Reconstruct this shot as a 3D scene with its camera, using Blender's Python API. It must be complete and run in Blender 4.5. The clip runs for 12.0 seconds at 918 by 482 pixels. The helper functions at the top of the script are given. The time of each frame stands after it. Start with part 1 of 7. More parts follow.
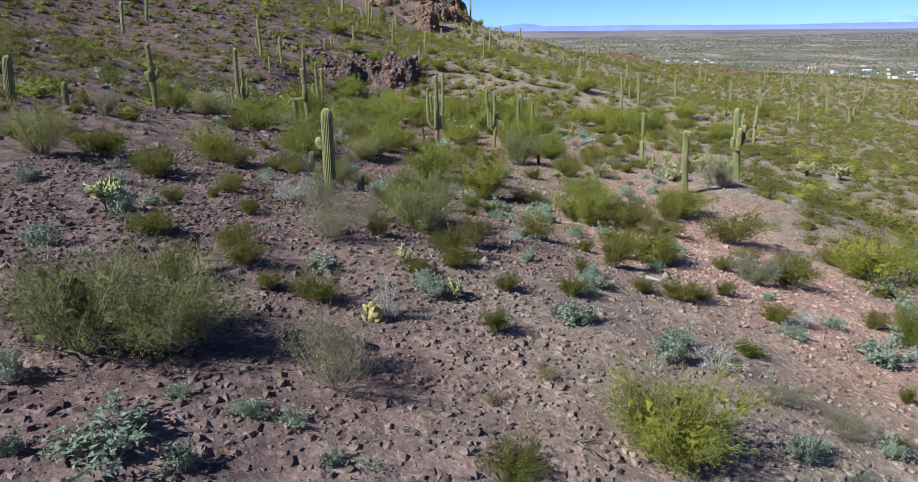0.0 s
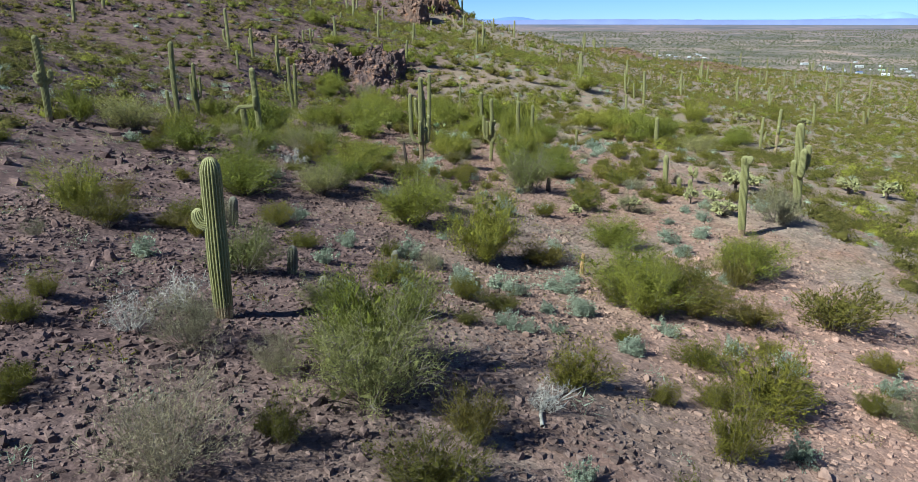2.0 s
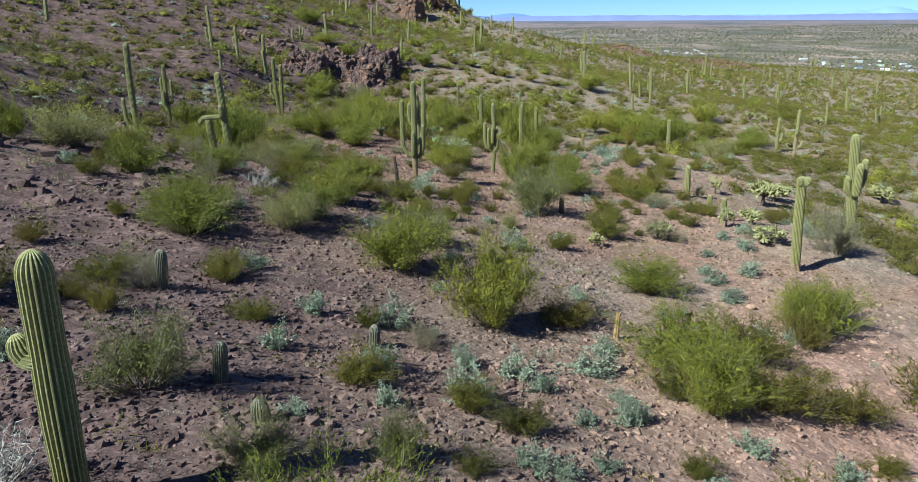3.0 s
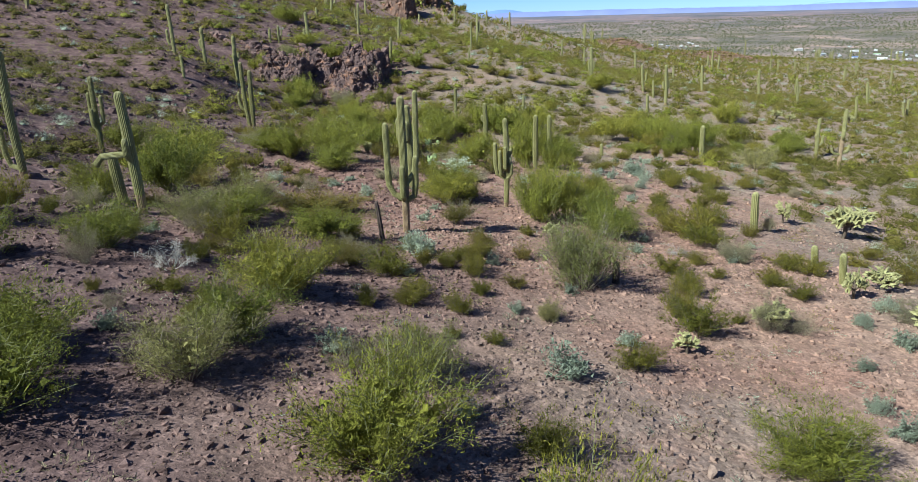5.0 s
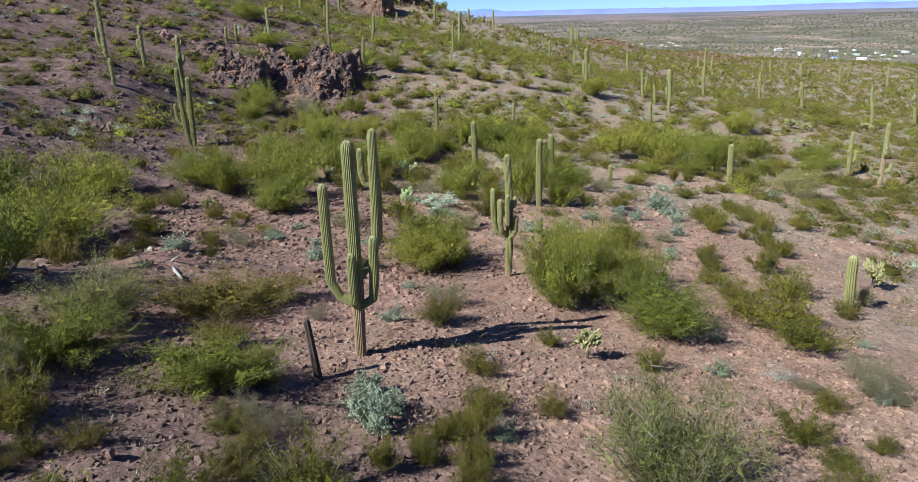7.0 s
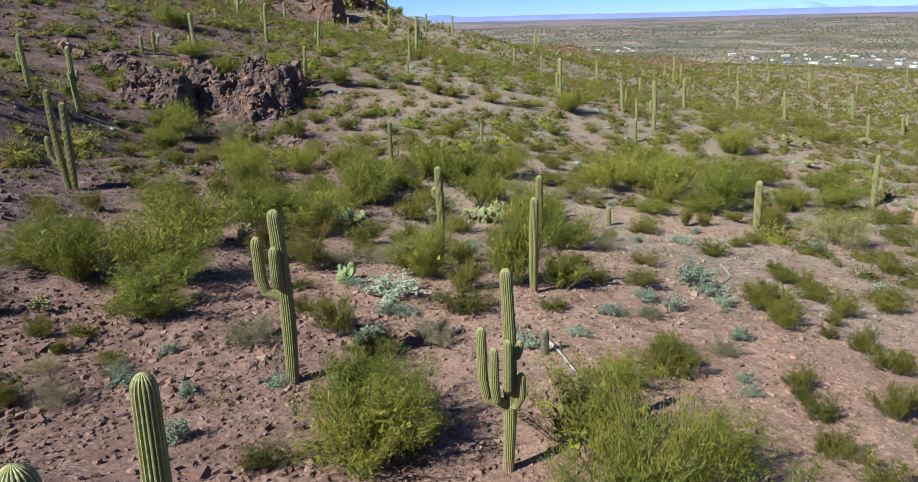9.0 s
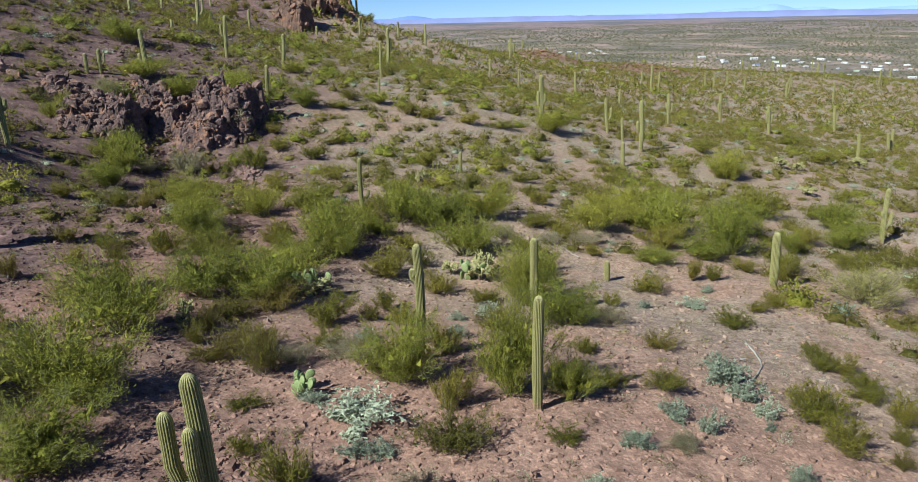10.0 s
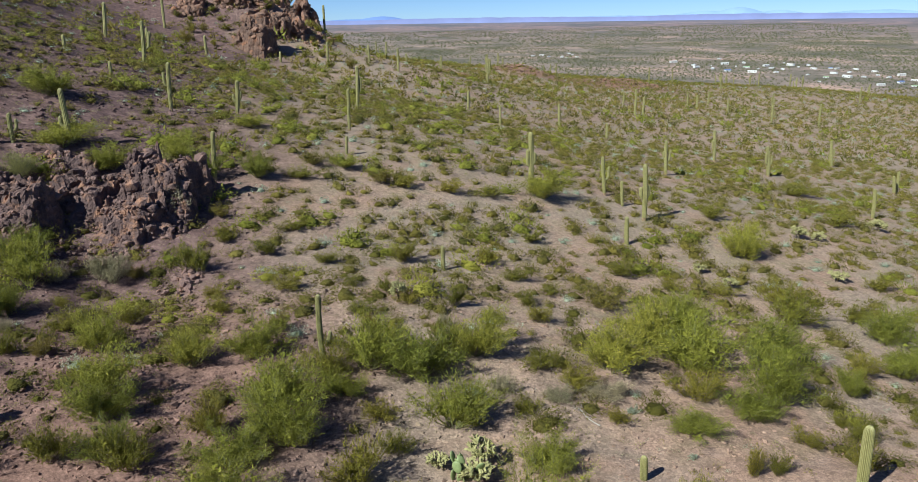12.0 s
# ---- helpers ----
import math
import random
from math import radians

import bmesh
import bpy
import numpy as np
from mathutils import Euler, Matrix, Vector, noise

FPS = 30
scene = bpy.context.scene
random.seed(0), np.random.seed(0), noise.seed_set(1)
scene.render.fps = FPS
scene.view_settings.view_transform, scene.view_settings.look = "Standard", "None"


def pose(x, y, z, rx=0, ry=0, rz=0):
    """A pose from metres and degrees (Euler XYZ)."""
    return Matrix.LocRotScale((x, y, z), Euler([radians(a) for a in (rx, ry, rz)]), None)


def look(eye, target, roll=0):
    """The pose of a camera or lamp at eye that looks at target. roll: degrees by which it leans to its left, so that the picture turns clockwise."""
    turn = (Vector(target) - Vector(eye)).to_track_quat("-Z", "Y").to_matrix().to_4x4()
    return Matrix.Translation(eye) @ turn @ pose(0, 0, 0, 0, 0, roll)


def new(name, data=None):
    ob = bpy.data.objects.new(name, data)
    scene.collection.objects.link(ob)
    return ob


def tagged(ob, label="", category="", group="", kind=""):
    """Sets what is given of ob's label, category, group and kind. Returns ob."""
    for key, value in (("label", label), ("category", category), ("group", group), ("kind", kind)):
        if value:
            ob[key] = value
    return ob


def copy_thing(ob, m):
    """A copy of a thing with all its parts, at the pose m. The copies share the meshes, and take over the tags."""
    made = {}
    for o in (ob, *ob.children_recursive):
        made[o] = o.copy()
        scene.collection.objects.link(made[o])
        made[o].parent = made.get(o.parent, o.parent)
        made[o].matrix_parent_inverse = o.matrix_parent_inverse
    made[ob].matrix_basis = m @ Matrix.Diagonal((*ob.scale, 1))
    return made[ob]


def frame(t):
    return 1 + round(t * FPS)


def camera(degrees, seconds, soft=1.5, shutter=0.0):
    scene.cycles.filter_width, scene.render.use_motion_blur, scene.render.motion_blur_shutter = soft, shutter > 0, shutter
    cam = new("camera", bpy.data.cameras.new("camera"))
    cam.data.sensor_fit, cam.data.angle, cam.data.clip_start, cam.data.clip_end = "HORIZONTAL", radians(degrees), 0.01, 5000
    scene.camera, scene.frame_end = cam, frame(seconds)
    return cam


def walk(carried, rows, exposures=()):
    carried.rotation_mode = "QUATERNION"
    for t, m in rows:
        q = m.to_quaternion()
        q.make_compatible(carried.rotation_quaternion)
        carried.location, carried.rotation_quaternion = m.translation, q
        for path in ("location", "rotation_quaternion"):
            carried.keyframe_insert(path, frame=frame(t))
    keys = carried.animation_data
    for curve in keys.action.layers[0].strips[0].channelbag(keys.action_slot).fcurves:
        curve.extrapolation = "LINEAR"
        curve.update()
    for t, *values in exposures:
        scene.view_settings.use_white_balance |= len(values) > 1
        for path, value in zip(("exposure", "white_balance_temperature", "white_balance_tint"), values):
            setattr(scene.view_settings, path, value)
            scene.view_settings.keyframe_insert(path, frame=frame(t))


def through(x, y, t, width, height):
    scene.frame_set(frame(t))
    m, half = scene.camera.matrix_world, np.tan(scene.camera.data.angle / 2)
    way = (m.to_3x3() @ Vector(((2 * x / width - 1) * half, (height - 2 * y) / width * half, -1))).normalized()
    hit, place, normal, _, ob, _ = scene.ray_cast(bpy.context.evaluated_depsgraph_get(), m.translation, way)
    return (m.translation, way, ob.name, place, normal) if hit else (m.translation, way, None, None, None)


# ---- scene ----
cam = camera(64.1, 12.0, 0.85)
PATH = [
    (0, (0.61, 3.848, 9.058), (0.583, 5.769, 8.502), -0.5),
    (0.5, (0.583, 6.392, 9.046), (0.563, 8.311, 8.485), -0.4),
    (1, (0.555, 8.669, 9.03), (0.541, 10.588, 8.465), -0.3),
    (1.5, (0.536, 11.025, 9.021), (0.529, 12.942, 8.452), -0.1),
    (2, (0.531, 13.412, 8.992), (0.531, 15.328, 8.418), 0.0),
    (2.5, (0.489, 15.821, 8.951), (0.495, 17.736, 8.373), 0.1),
    (3, (0.485, 18.516, 8.943), (0.49, 20.429, 8.362), -0.3),
    (3.5, (0.446, 20.951, 8.942), (0.45, 22.864, 8.358), -0.4),
    (3.7, (0.422, 22.027, 8.915), (0.43, 23.94, 8.332), -0.7),
    (5.3, (0.119, 29.865, 8.687), (0.133, 31.777, 8.099), -1.5),
    (5.5, (0.135, 30.922, 8.688), (0.149, 32.834, 8.1), -1.4),
    (6, (0.132, 33.354, 8.627), (0.158, 35.265, 8.039), -1.4),
    (6.5, (0.15, 35.815, 8.598), (0.193, 37.726, 8.008), -1.4),
    (7, (0.191, 38.522, 8.555), (0.257, 40.432, 7.964), -1.3),
    (7.2, (0.148, 39.316, 8.523), (0.224, 41.226, 7.935), -1.3),
    (8.8, (0.631, 48.454, 8.381), (0.789, 50.361, 7.8), -1.4),
    (9, (0.674, 49.662, 8.505), (0.847, 51.568, 7.926), -1.4),
    (9.5, (0.787, 52.434, 9.013), (0.994, 54.337, 8.435), -1.4),
    (10, (0.925, 55.176, 9.825), (1.171, 57.075, 9.247), -1.2),
    (10.5, (1.081, 57.796, 10.752), (1.354, 59.691, 10.173), -1.1),
    (11, (1.333, 60.77, 11.816), (1.632, 62.661, 11.237), -0.9),
    (11.5, (1.599, 63.32, 12.85), (1.913, 65.209, 12.273), -0.9),
    (12, (1.817, 65.726, 14.028), (2.137, 67.613, 13.449), -0.8),
]
walk(cam, [(t, look(eye, target, roll)) for t, eye, target, roll in PATH], [(0.0, 0.73, 5650, -1.0), (3.0, 0.77, 5720, -8.0), (6.0, 0.82, 5850, 0.0), (9.5, 0.72, 6030, 0.0), (12.0, 0.59, 6110, 1.0)])

# ---- light ----
SUN_AZIMUTH, SUN_ELEVATION = 237.0, 40.0     # compass bearing from +y, clockwise, of the sun
world = bpy.data.worlds.new("sky")
scene.world = world
world.use_nodes = True
wn = world.node_tree.nodes
sky = wn.new("ShaderNodeTexSky")
sky.sky_type = "NISHITA"
sky.sun_disc = False
sky.sun_elevation, sky.sun_rotation = radians(SUN_ELEVATION), radians(SUN_AZIMUTH)
sky.altitude, sky.air_density, sky.dust_density, sky.ozone_density = 2500, 0.7, 0.0, 1.0
wn["Background"].inputs["Strength"].default_value = 0.050
azure = wn.new("ShaderNodeMix")     # clear, dry winter air
azure.data_type, azure.blend_type = "RGBA", "MULTIPLY"
azure.inputs[0].default_value, azure.inputs[7].default_value = 1.0, (0.78, 0.97, 1.40, 1)
world.node_tree.links.new(sky.outputs[0], azure.inputs[6])
world.node_tree.links.new(azure.outputs[2], wn["Background"].inputs["Color"])
sun = new("sun", bpy.data.lights.new("sun", "SUN"))
sun.data.energy, sun.data.angle, sun.data.color = 5.0, radians(0.53), (1.0, 0.96, 0.89)
sa, se = radians(SUN_AZIMUTH), radians(SUN_ELEVATION)
sun_way = Vector((math.sin(sa) * math.cos(se), math.cos(sa) * math.cos(se), math.sin(se)))
sun.matrix_world = look(sun_way * 50, (0, 0, 0))

# ---- lie of the land ----
# mounds and hollows on the hillside: x, y, radius, height
MOUNDS = [
    (-18, 15, 16, 1.37),
    (0, 18, 13, 1.82),
    (16, 25, 16, 1.27),
    (-12, 45, 14, -0.47),
    (5, 44, 12, 0.14),
    (20, 50, 16, -1.27),
    (-6, 66, 12, -2.36),
    (10, 68, 12, -0.18),
    (-16, 86, 14, -3.71),
    (2, 88, 12, -2.57),
    (18, 90, 16, -1.42),
    (-14, 108, 13, -4.47),
    (4, 112, 14, -1.66),
    (24, 112, 18, -1.91),
    (-14, 132, 18, -1.03),
    (10, 135, 18, 0.85),
    (38, 138, 25, 0.56),
    (-30, 165, 28, -1.97),
    (5, 165, 25, 0.76),
    (-20, 205, 30, -2.53),
    (15, 215, 30, 4.62),
    (60, 170, 35, -0.57),
    (-50, 100, 35, -8.53),
    (18, 47, 10, 2.48),
    (-10, 218, 16, 3.98),
    (40, 300, 55, 2.67),
    (110, 310, 60, -2.6),
    (200, 300, 70, 2.6),
    (-14, 236, 15, 10.5),
    (-30, 234, 13, 4.6),
    (66, 312, 11, 3.0),
    (104, 316, 16, 2.7),
    (-6.3, 59.0, 2.6, 0.45),
    (-8.5, 60.3, 2.2, 0.6),
    (-10.2, 61.8, 2.6, -0.7),
    (-18.5, 64.5, 10, -2.2),
    (-26, 101, 6, 2.2),
    (35.5, 96.5, 6, -0.5),
    (20, 86, 6, 0.45),
]


def smooth(a, b, v):
    k = np.clip((v - a) / (b - a), 0.0, 1.0)
    return k * k * (3 - 2 * k)


def height(x, y):
    """Height of the ground: a hillside that falls to the east, a big hill in the west, a wash, and the plain beyond."""
    x, y = np.asarray(x, float), np.asarray(y, float)
    px, py = np.clip(x, -110, 300), np.clip(y, -40, 340)
    z = 0.065 + -0.1666 * px + 0.0022 * py + 0.0002517 * px * py + -0.001501 * np.minimum(px, 0) ** 2
    for mx, my, r, h in MOUNDS:
        z = z + h * np.exp(-((x - mx) ** 2 + (y - my) ** 2) / r ** 2)
    far = np.hypot(x, y)
    plain = -50 + 42 * smooth(1000, 4700, far)
    w = smooth(335, 760, far)
    z = z * (1 - w) + plain * w
    return z + 60 * np.exp(-(((x + 135) / 85) ** 2 + ((y - 190) / 150) ** 2))


def vnoise(x, y, seed=0):
    """Value noise, 0 to 1, on a unit lattice."""
    x, y = np.asarray(x, float) + seed * 17.3, np.asarray(y, float) - seed * 9.1
    xi, yi = np.floor(x), np.floor(y)
    u, v = x - xi, y - yi
    u, v = u * u * (3 - 2 * u), v * v * (3 - 2 * v)

    def hashed(a, b):
        h = np.sin(a * 127.1 + b * 311.7 + seed * 74.7) * 43758.5453
        return h - np.floor(h)
    top = hashed(xi, yi) * (1 - u) + hashed(xi + 1, yi) * u
    low = hashed(xi, yi + 1) * (1 - u) + hashed(xi + 1, yi + 1) * u
    return top * (1 - v) + low * v


def relief(x, y):
    """Small humps and rills of the stony ground."""
    west = 1 + 1.1 * smooth(-2, -14, x)
    return (0.30 * west * (vnoise(x / 5.0, y / 5.0, 3) - 0.5) + 0.14 * west * (vnoise(x / 1.4, y / 1.4, 5) - 0.5)
            + 0.09 * (vnoise(x / 0.6, y / 0.6, 7) - 0.5) * (0.6 + 0.4 * west))


def ground_z(x, y):
    return height(x, y) + relief(x, y)


def fan(x, y, margin=0.12):
    """1 inside the wedge of land that opens ahead, 0 outside."""
    side = np.abs((x - 1 - 0.02 * y) / np.maximum(y + 6, 1))
    return (side < 0.68 + margin).astype(float)


# ---- materials ----
def material(name):
    m = bpy.data.materials.new(name)
    m.use_nodes = True
    nt = m.node_tree
    return m, nt.nodes, nt.links, nt.nodes["Principled BSDF"]


def ramp(nodes, links, fac, stops):
    r = nodes.new("ShaderNodeValToRGB")
    el = r.color_ramp.elements
    while len(el) < len(stops):
        el.new(0.5)
    for e, (p, c) in zip(el, stops):
        e.position, e.color = p, (*c, 1)
    links.new(fac, r.inputs[0])
    return r.outputs[0]


def mixed(nodes, links, fac, a, b, mode="MIX"):
    n = nodes.new("ShaderNodeMix")
    n.data_type, n.blend_type = "RGBA", mode
    for sock, v in ((n.inputs[0], fac), (n.inputs[6], a), (n.inputs[7], b)):
        if isinstance(v, (int, float)):
            sock.default_value = v
        elif isinstance(v, tuple):
            sock.default_value = (*v, 1)
        else:
            links.new(v, sock)
    return n.outputs[2]


def noise_fac(nodes, links, vec, scale, detail=4.0, rough=0.6):
    n = nodes.new("ShaderNodeTexNoise")
    n.inputs["Scale"].default_value, n.inputs["Detail"].default_value, n.inputs["Roughness"].default_value = scale, detail, rough
    links.new(vec, n.inputs["Vector"])
    return n.outputs["Fac"]


def bumped(nodes, links, bsdf, fac, strength, distance):
    b = nodes.new("ShaderNodeBump")
    b.inputs["Strength"].default_value, b.inputs["Distance"].default_value = strength, distance
    links.new(fac, b.inputs["Height"])
    links.new(b.outputs[0], bsdf.inputs["Normal"])


def rocky(name, dark, mid, light, scale, bump=0.05, rough=0.92, stain=None, broken=0.0):
    """Weathered stone: two scales of colour, rust stains, cracks between angular faces as relief."""
    m, n, l, b = material(name)
    pos = n.new("ShaderNodeNewGeometry").outputs["Position"]
    col = ramp(n, l, noise_fac(n, l, pos, scale), [(0.32, dark), (0.5, mid), (0.68, light)])
    fine = noise_fac(n, l, pos, scale * 9, 5, 0.7)
    col = mixed(n, l, 0.38, col, ramp(n, l, fine, [(0.3, dark), (0.7, light)]))
    isl = n.new("ShaderNodeNewGeometry").outputs["Random Per Island"]
    col = mixed(n, l, 0.5, col, ramp(n, l, isl, [(0.0, dark), (0.6, mid), (1.0, light)]))
    if stain:
        where = ramp(n, l, noise_fac(n, l, pos, scale * 0.8 + 0.13, 5, 0.65), [(0.52, (0, 0, 0)), (0.66, (0.75, 0.75, 0.75))])
        col = mixed(n, l, where, col, stain)
    l.new(col, b.inputs["Base Color"])
    b.inputs["Roughness"].default_value = rough
    relief_fac = fine
    if broken:
        vor = n.new("ShaderNodeTexVoronoi")
        vor.inputs["Scale"].default_value = broken
        warp = n.new("ShaderNodeVectorMath")
        warp.operation = "ADD"
        wob = n.new("ShaderNodeTexNoise")
        wob.inputs["Scale"].default_value = broken * 0.8
        l.new(pos, wob.inputs["Vector"])
        l.new(pos, warp.inputs[0])
        l.new(wob.outputs["Color"], warp.inputs[1])
        l.new(warp.outputs[0], vor.inputs["Vector"])
        add = n.new("ShaderNodeMath")
        add.operation = "MULTIPLY_ADD"
        l.new(vor.outputs["Distance"], add.inputs[0])
        add.inputs[1].default_value = -1.6
        l.new(fine, add.inputs[2])
        relief_fac = add.outputs[0]
    bumped(n, l, b, relief_fac, 0.8, bump)
    return m


def leafy(name, dark, light, tip, through=0.14):
    """Small leaves: every leaf and every plant a little different; light passes through."""
    m, n, l, b = material(name)
    isl = n.new("ShaderNodeNewGeometry").outputs["Random Per Island"]
    tc = n.new("ShaderNodeTexCoord").outputs["Object"]
    fac = n.new("ShaderNodeMath")
    fac.operation = "MULTIPLY_ADD"
    grain = noise_fac(n, l, tc, 16.0, 5, 0.8)
    l.new(grain, fac.inputs[0])
    fac.inputs[1].default_value = 1.5
    half = n.new("ShaderNodeMath")
    half.operation = "MULTIPLY_ADD"
    l.new(isl, half.inputs[0])
    half.inputs[1].default_value, half.inputs[2].default_value = 0.6, -0.55
    l.new(half.outputs[0], fac.inputs[2])
    col = ramp(n, l, fac.outputs[0], [(0.0, dark), (0.6, light), (1.0, tip)])
    bumped(n, l, b, grain, 1.0, 0.12)
    rnd = n.new("ShaderNodeObjectInfo").outputs["Random"]
    hsv = n.new("ShaderNodeHueSaturation")
    mr = n.new("ShaderNodeMapRange")
    mr.inputs["To Min"].default_value, mr.inputs["To Max"].default_value = 0.75, 1.25
    l.new(rnd, mr.inputs["Value"])
    l.new(mr.outputs[0], hsv.inputs["Value"])
    mh = n.new("ShaderNodeMapRange")
    mh.inputs["From Min"].default_value = 1.0
    mh.inputs["From Max"].default_value = 0.0
    mh.inputs["To Min"].default_value, mh.inputs["To Max"].default_value = 0.485, 0.515
    l.new(rnd, mh.inputs["Value"])
    l.new(mh.outputs[0], hsv.inputs["Hue"])
    l.new(col, hsv.inputs["Color"])
    l.new(hsv.outputs[0], b.inputs["Base Color"])
    b.inputs["Roughness"].default_value = 0.65
    b.inputs["Specular IOR Level"].default_value = 0.25
    t = n.new("ShaderNodeBsdfTranslucent")
    l.new(hsv.outputs[0], t.inputs["Color"])
    mx = n.new("ShaderNodeMixShader")
    mx.inputs[0].default_value = through
    l.new(b.outputs[0], mx.inputs[1])
    l.new(t.outputs[0], mx.inputs[2])
    l.new(mx.outputs[0], n["Material Output"].inputs["Surface"])
    return m


def ground_colours(n, l, pos):
    """Colours of the land: dark broken rock on the upper slope, pinkish soil lower down, grey gravel flats, red rubble; scrub and fields on the plain."""
    sep = n.new("ShaderNodeSeparateXYZ")
    l.new(pos, sep.inputs[0])
    dark = ramp(n, l, noise_fac(n, l, pos, 1.1, 6, 0.7), [(0.3, (0.076, 0.049, 0.050)), (0.5, (0.153, 0.102, 0.098)), (0.72, (0.280, 0.193, 0.178))])
    soil = ramp(n, l, noise_fac(n, l, pos, 0.9, 6, 0.65), [(0.3, (0.238, 0.143, 0.108)), (0.5, (0.356, 0.227, 0.174)), (0.7, (0.458, 0.312, 0.252))])
    grey = ramp(n, l, noise_fac(n, l, pos, 1.7, 6, 0.7), [(0.3, (0.211, 0.155, 0.130)), (0.55, (0.317, 0.239, 0.196)), (0.75, (0.422, 0.333, 0.278))])
    red = ramp(n, l, noise_fac(n, l, pos, 2.3, 5, 0.7), [(0.3, (0.251, 0.134, 0.098)), (0.7, (0.414, 0.246, 0.187))])
    zone = ramp(n, l, noise_fac(n, l, pos, 0.07, 3, 0.6), [(0.42, (0, 0, 0)), (0.56, (1, 1, 1))])
    col = mixed(n, l, zone, soil, grey)
    zone2 = ramp(n, l, noise_fac(n, l, pos, 0.13, 4, 0.65), [(0.52, (0, 0, 0)), (0.64, (1, 1, 1))])
    col = mixed(n, l, zone2, col, red)
    # low weeds between the stones
    weed = ramp(n, l, noise_fac(n, l, pos, 0.35, 6, 0.72), [(0.46, (0, 0, 0)), (0.66, (0.7, 0.7, 0.7))])
    hill = n.new("ShaderNodeMapRange")
    hill.inputs["From Min"].default_value, hill.inputs["From Max"].default_value = 62, 115
    hill.inputs["To Min"].default_value, hill.inputs["To Max"].default_value = 0.35, 1.0
    l.new(sep.outputs[1], hill.inputs["Value"])
    col = mixed(n, l, hill.outputs[0], col, mixed(n, l, weed, mixed(n, l, 0.5, col, (0.325, 0.272, 0.215)), (0.235, 0.212, 0.135)))
    # broken dark rock on the upper, western slope
    ax = n.new("ShaderNodeMath")
    ax.operation = "MULTIPLY_ADD"
    l.new(noise_fac(n, l, pos, 0.09, 4, 0.6), ax.inputs[0])
    ax.inputs[1].default_value = 26.0
    l.new(sep.outputs[0], ax.inputs[2])
    up = n.new("ShaderNodeMapRange")
    up.inputs["From Min"].default_value, up.inputs["From Max"].default_value = 23.0, 9.5
    north = n.new("ShaderNodeMath")
    north.operation = "MULTIPLY_ADD"
    l.new(sep.outputs[1], north.inputs[0])
    north.inputs[1].default_value = 0.055
    l.new(ax.outputs[0], north.inputs[2])
    l.new(north.outputs[0], up.inputs["Value"])
    col = mixed(n, l, up.outputs[0], col, dark)
    # red rubble: the low rise above the plain, the banks along the wash, the bare slope
    for place, shape, inner, outer, tones in (((86.0, 311.0, 0.0), (0.42, 1.0, 0.0), 11.0, 20.0, [(0.35, (0.13, 0.07, 0.052)), (0.65, (0.30, 0.17, 0.12))]),
                                              ((3.0, 64.0, 0.0), (0.8, 0.55, 0.0), 6.5, 13.0, [(0.3, (0.21, 0.128, 0.100)), (0.7, (0.41, 0.265, 0.208))]),
                                              ((-5.5, 58.5, 0.0), (1.0, 1.0, 0.0), 2.5, 5.5, [(0.3, (0.22, 0.125, 0.103)), (0.7, (0.42, 0.26, 0.216))]),
                                              ((10.5, 29.0, 0.0), (1.0, 0.6, 0.0), 3.5, 8.0, [(0.3, (0.33, 0.195, 0.153)), (0.7, (0.54, 0.355, 0.292))]),
                                              ((-9.5, 85.0, 0.0), (1.0, 0.6, 0.0), 2.0, 5.0, [(0.3, (0.22, 0.125, 0.092)), (0.7, (0.40, 0.24, 0.184))]),
                                              ((-6.2, 66.0, 0.0), (1.0, 0.8, 0.0), 4.5, 8.5, [(0.3, (0.145, 0.088, 0.076)), (0.7, (0.30, 0.195, 0.164))]),
                                              ((-4.5, 48.0, 0.0), (0.8, 1.0, 0.0), 3.0, 6.0, [(0.3, (0.115, 0.074, 0.070)), (0.7, (0.25, 0.168, 0.150))]),
                                              ((-6.0, 96.0, 0.0), (0.8, 0.6, 0.0), 4.0, 8.0, [(0.3, (0.175, 0.108, 0.090)), (0.7, (0.33, 0.215, 0.178))])):
        off = n.new("ShaderNodeVectorMath")
        off.operation = "SUBTRACT"
        l.new(pos, off.inputs[0])
        off.inputs[1].default_value = place
        flat = n.new("ShaderNodeVectorMath")
        flat.operation = "MULTIPLY"
        l.new(off.outputs[0], flat.inputs[0])
        flat.inputs[1].default_value = shape
        reach = n.new("ShaderNodeVectorMath")
        reach.operation = "LENGTH"
        l.new(flat.outputs[0], reach.inputs[0])
        rise = n.new("ShaderNodeMapRange")
        rise.inputs["From Min"].default_value, rise.inputs["From Max"].default_value = outer, inner
        rise.inputs["To Max"].default_value = 0.8
        l.new(reach.outputs["Value"], rise.inputs["Value"])
        col = mixed(n, l, rise.outputs[0], col, ramp(n, l, noise_fac(n, l, pos, 0.8, 6, 0.72), tones))
    patchy = noise_fac(n, l, pos, 2.4, 5, 0.75)
    return mixed(n, l, 0.45, col, ramp(n, l, patchy, [(0.3, (0.50, 0.48, 0.48)), (0.48, (0.95, 0.94, 0.93)), (0.7, (1.3, 1.28, 1.26))]), "MULTIPLY")


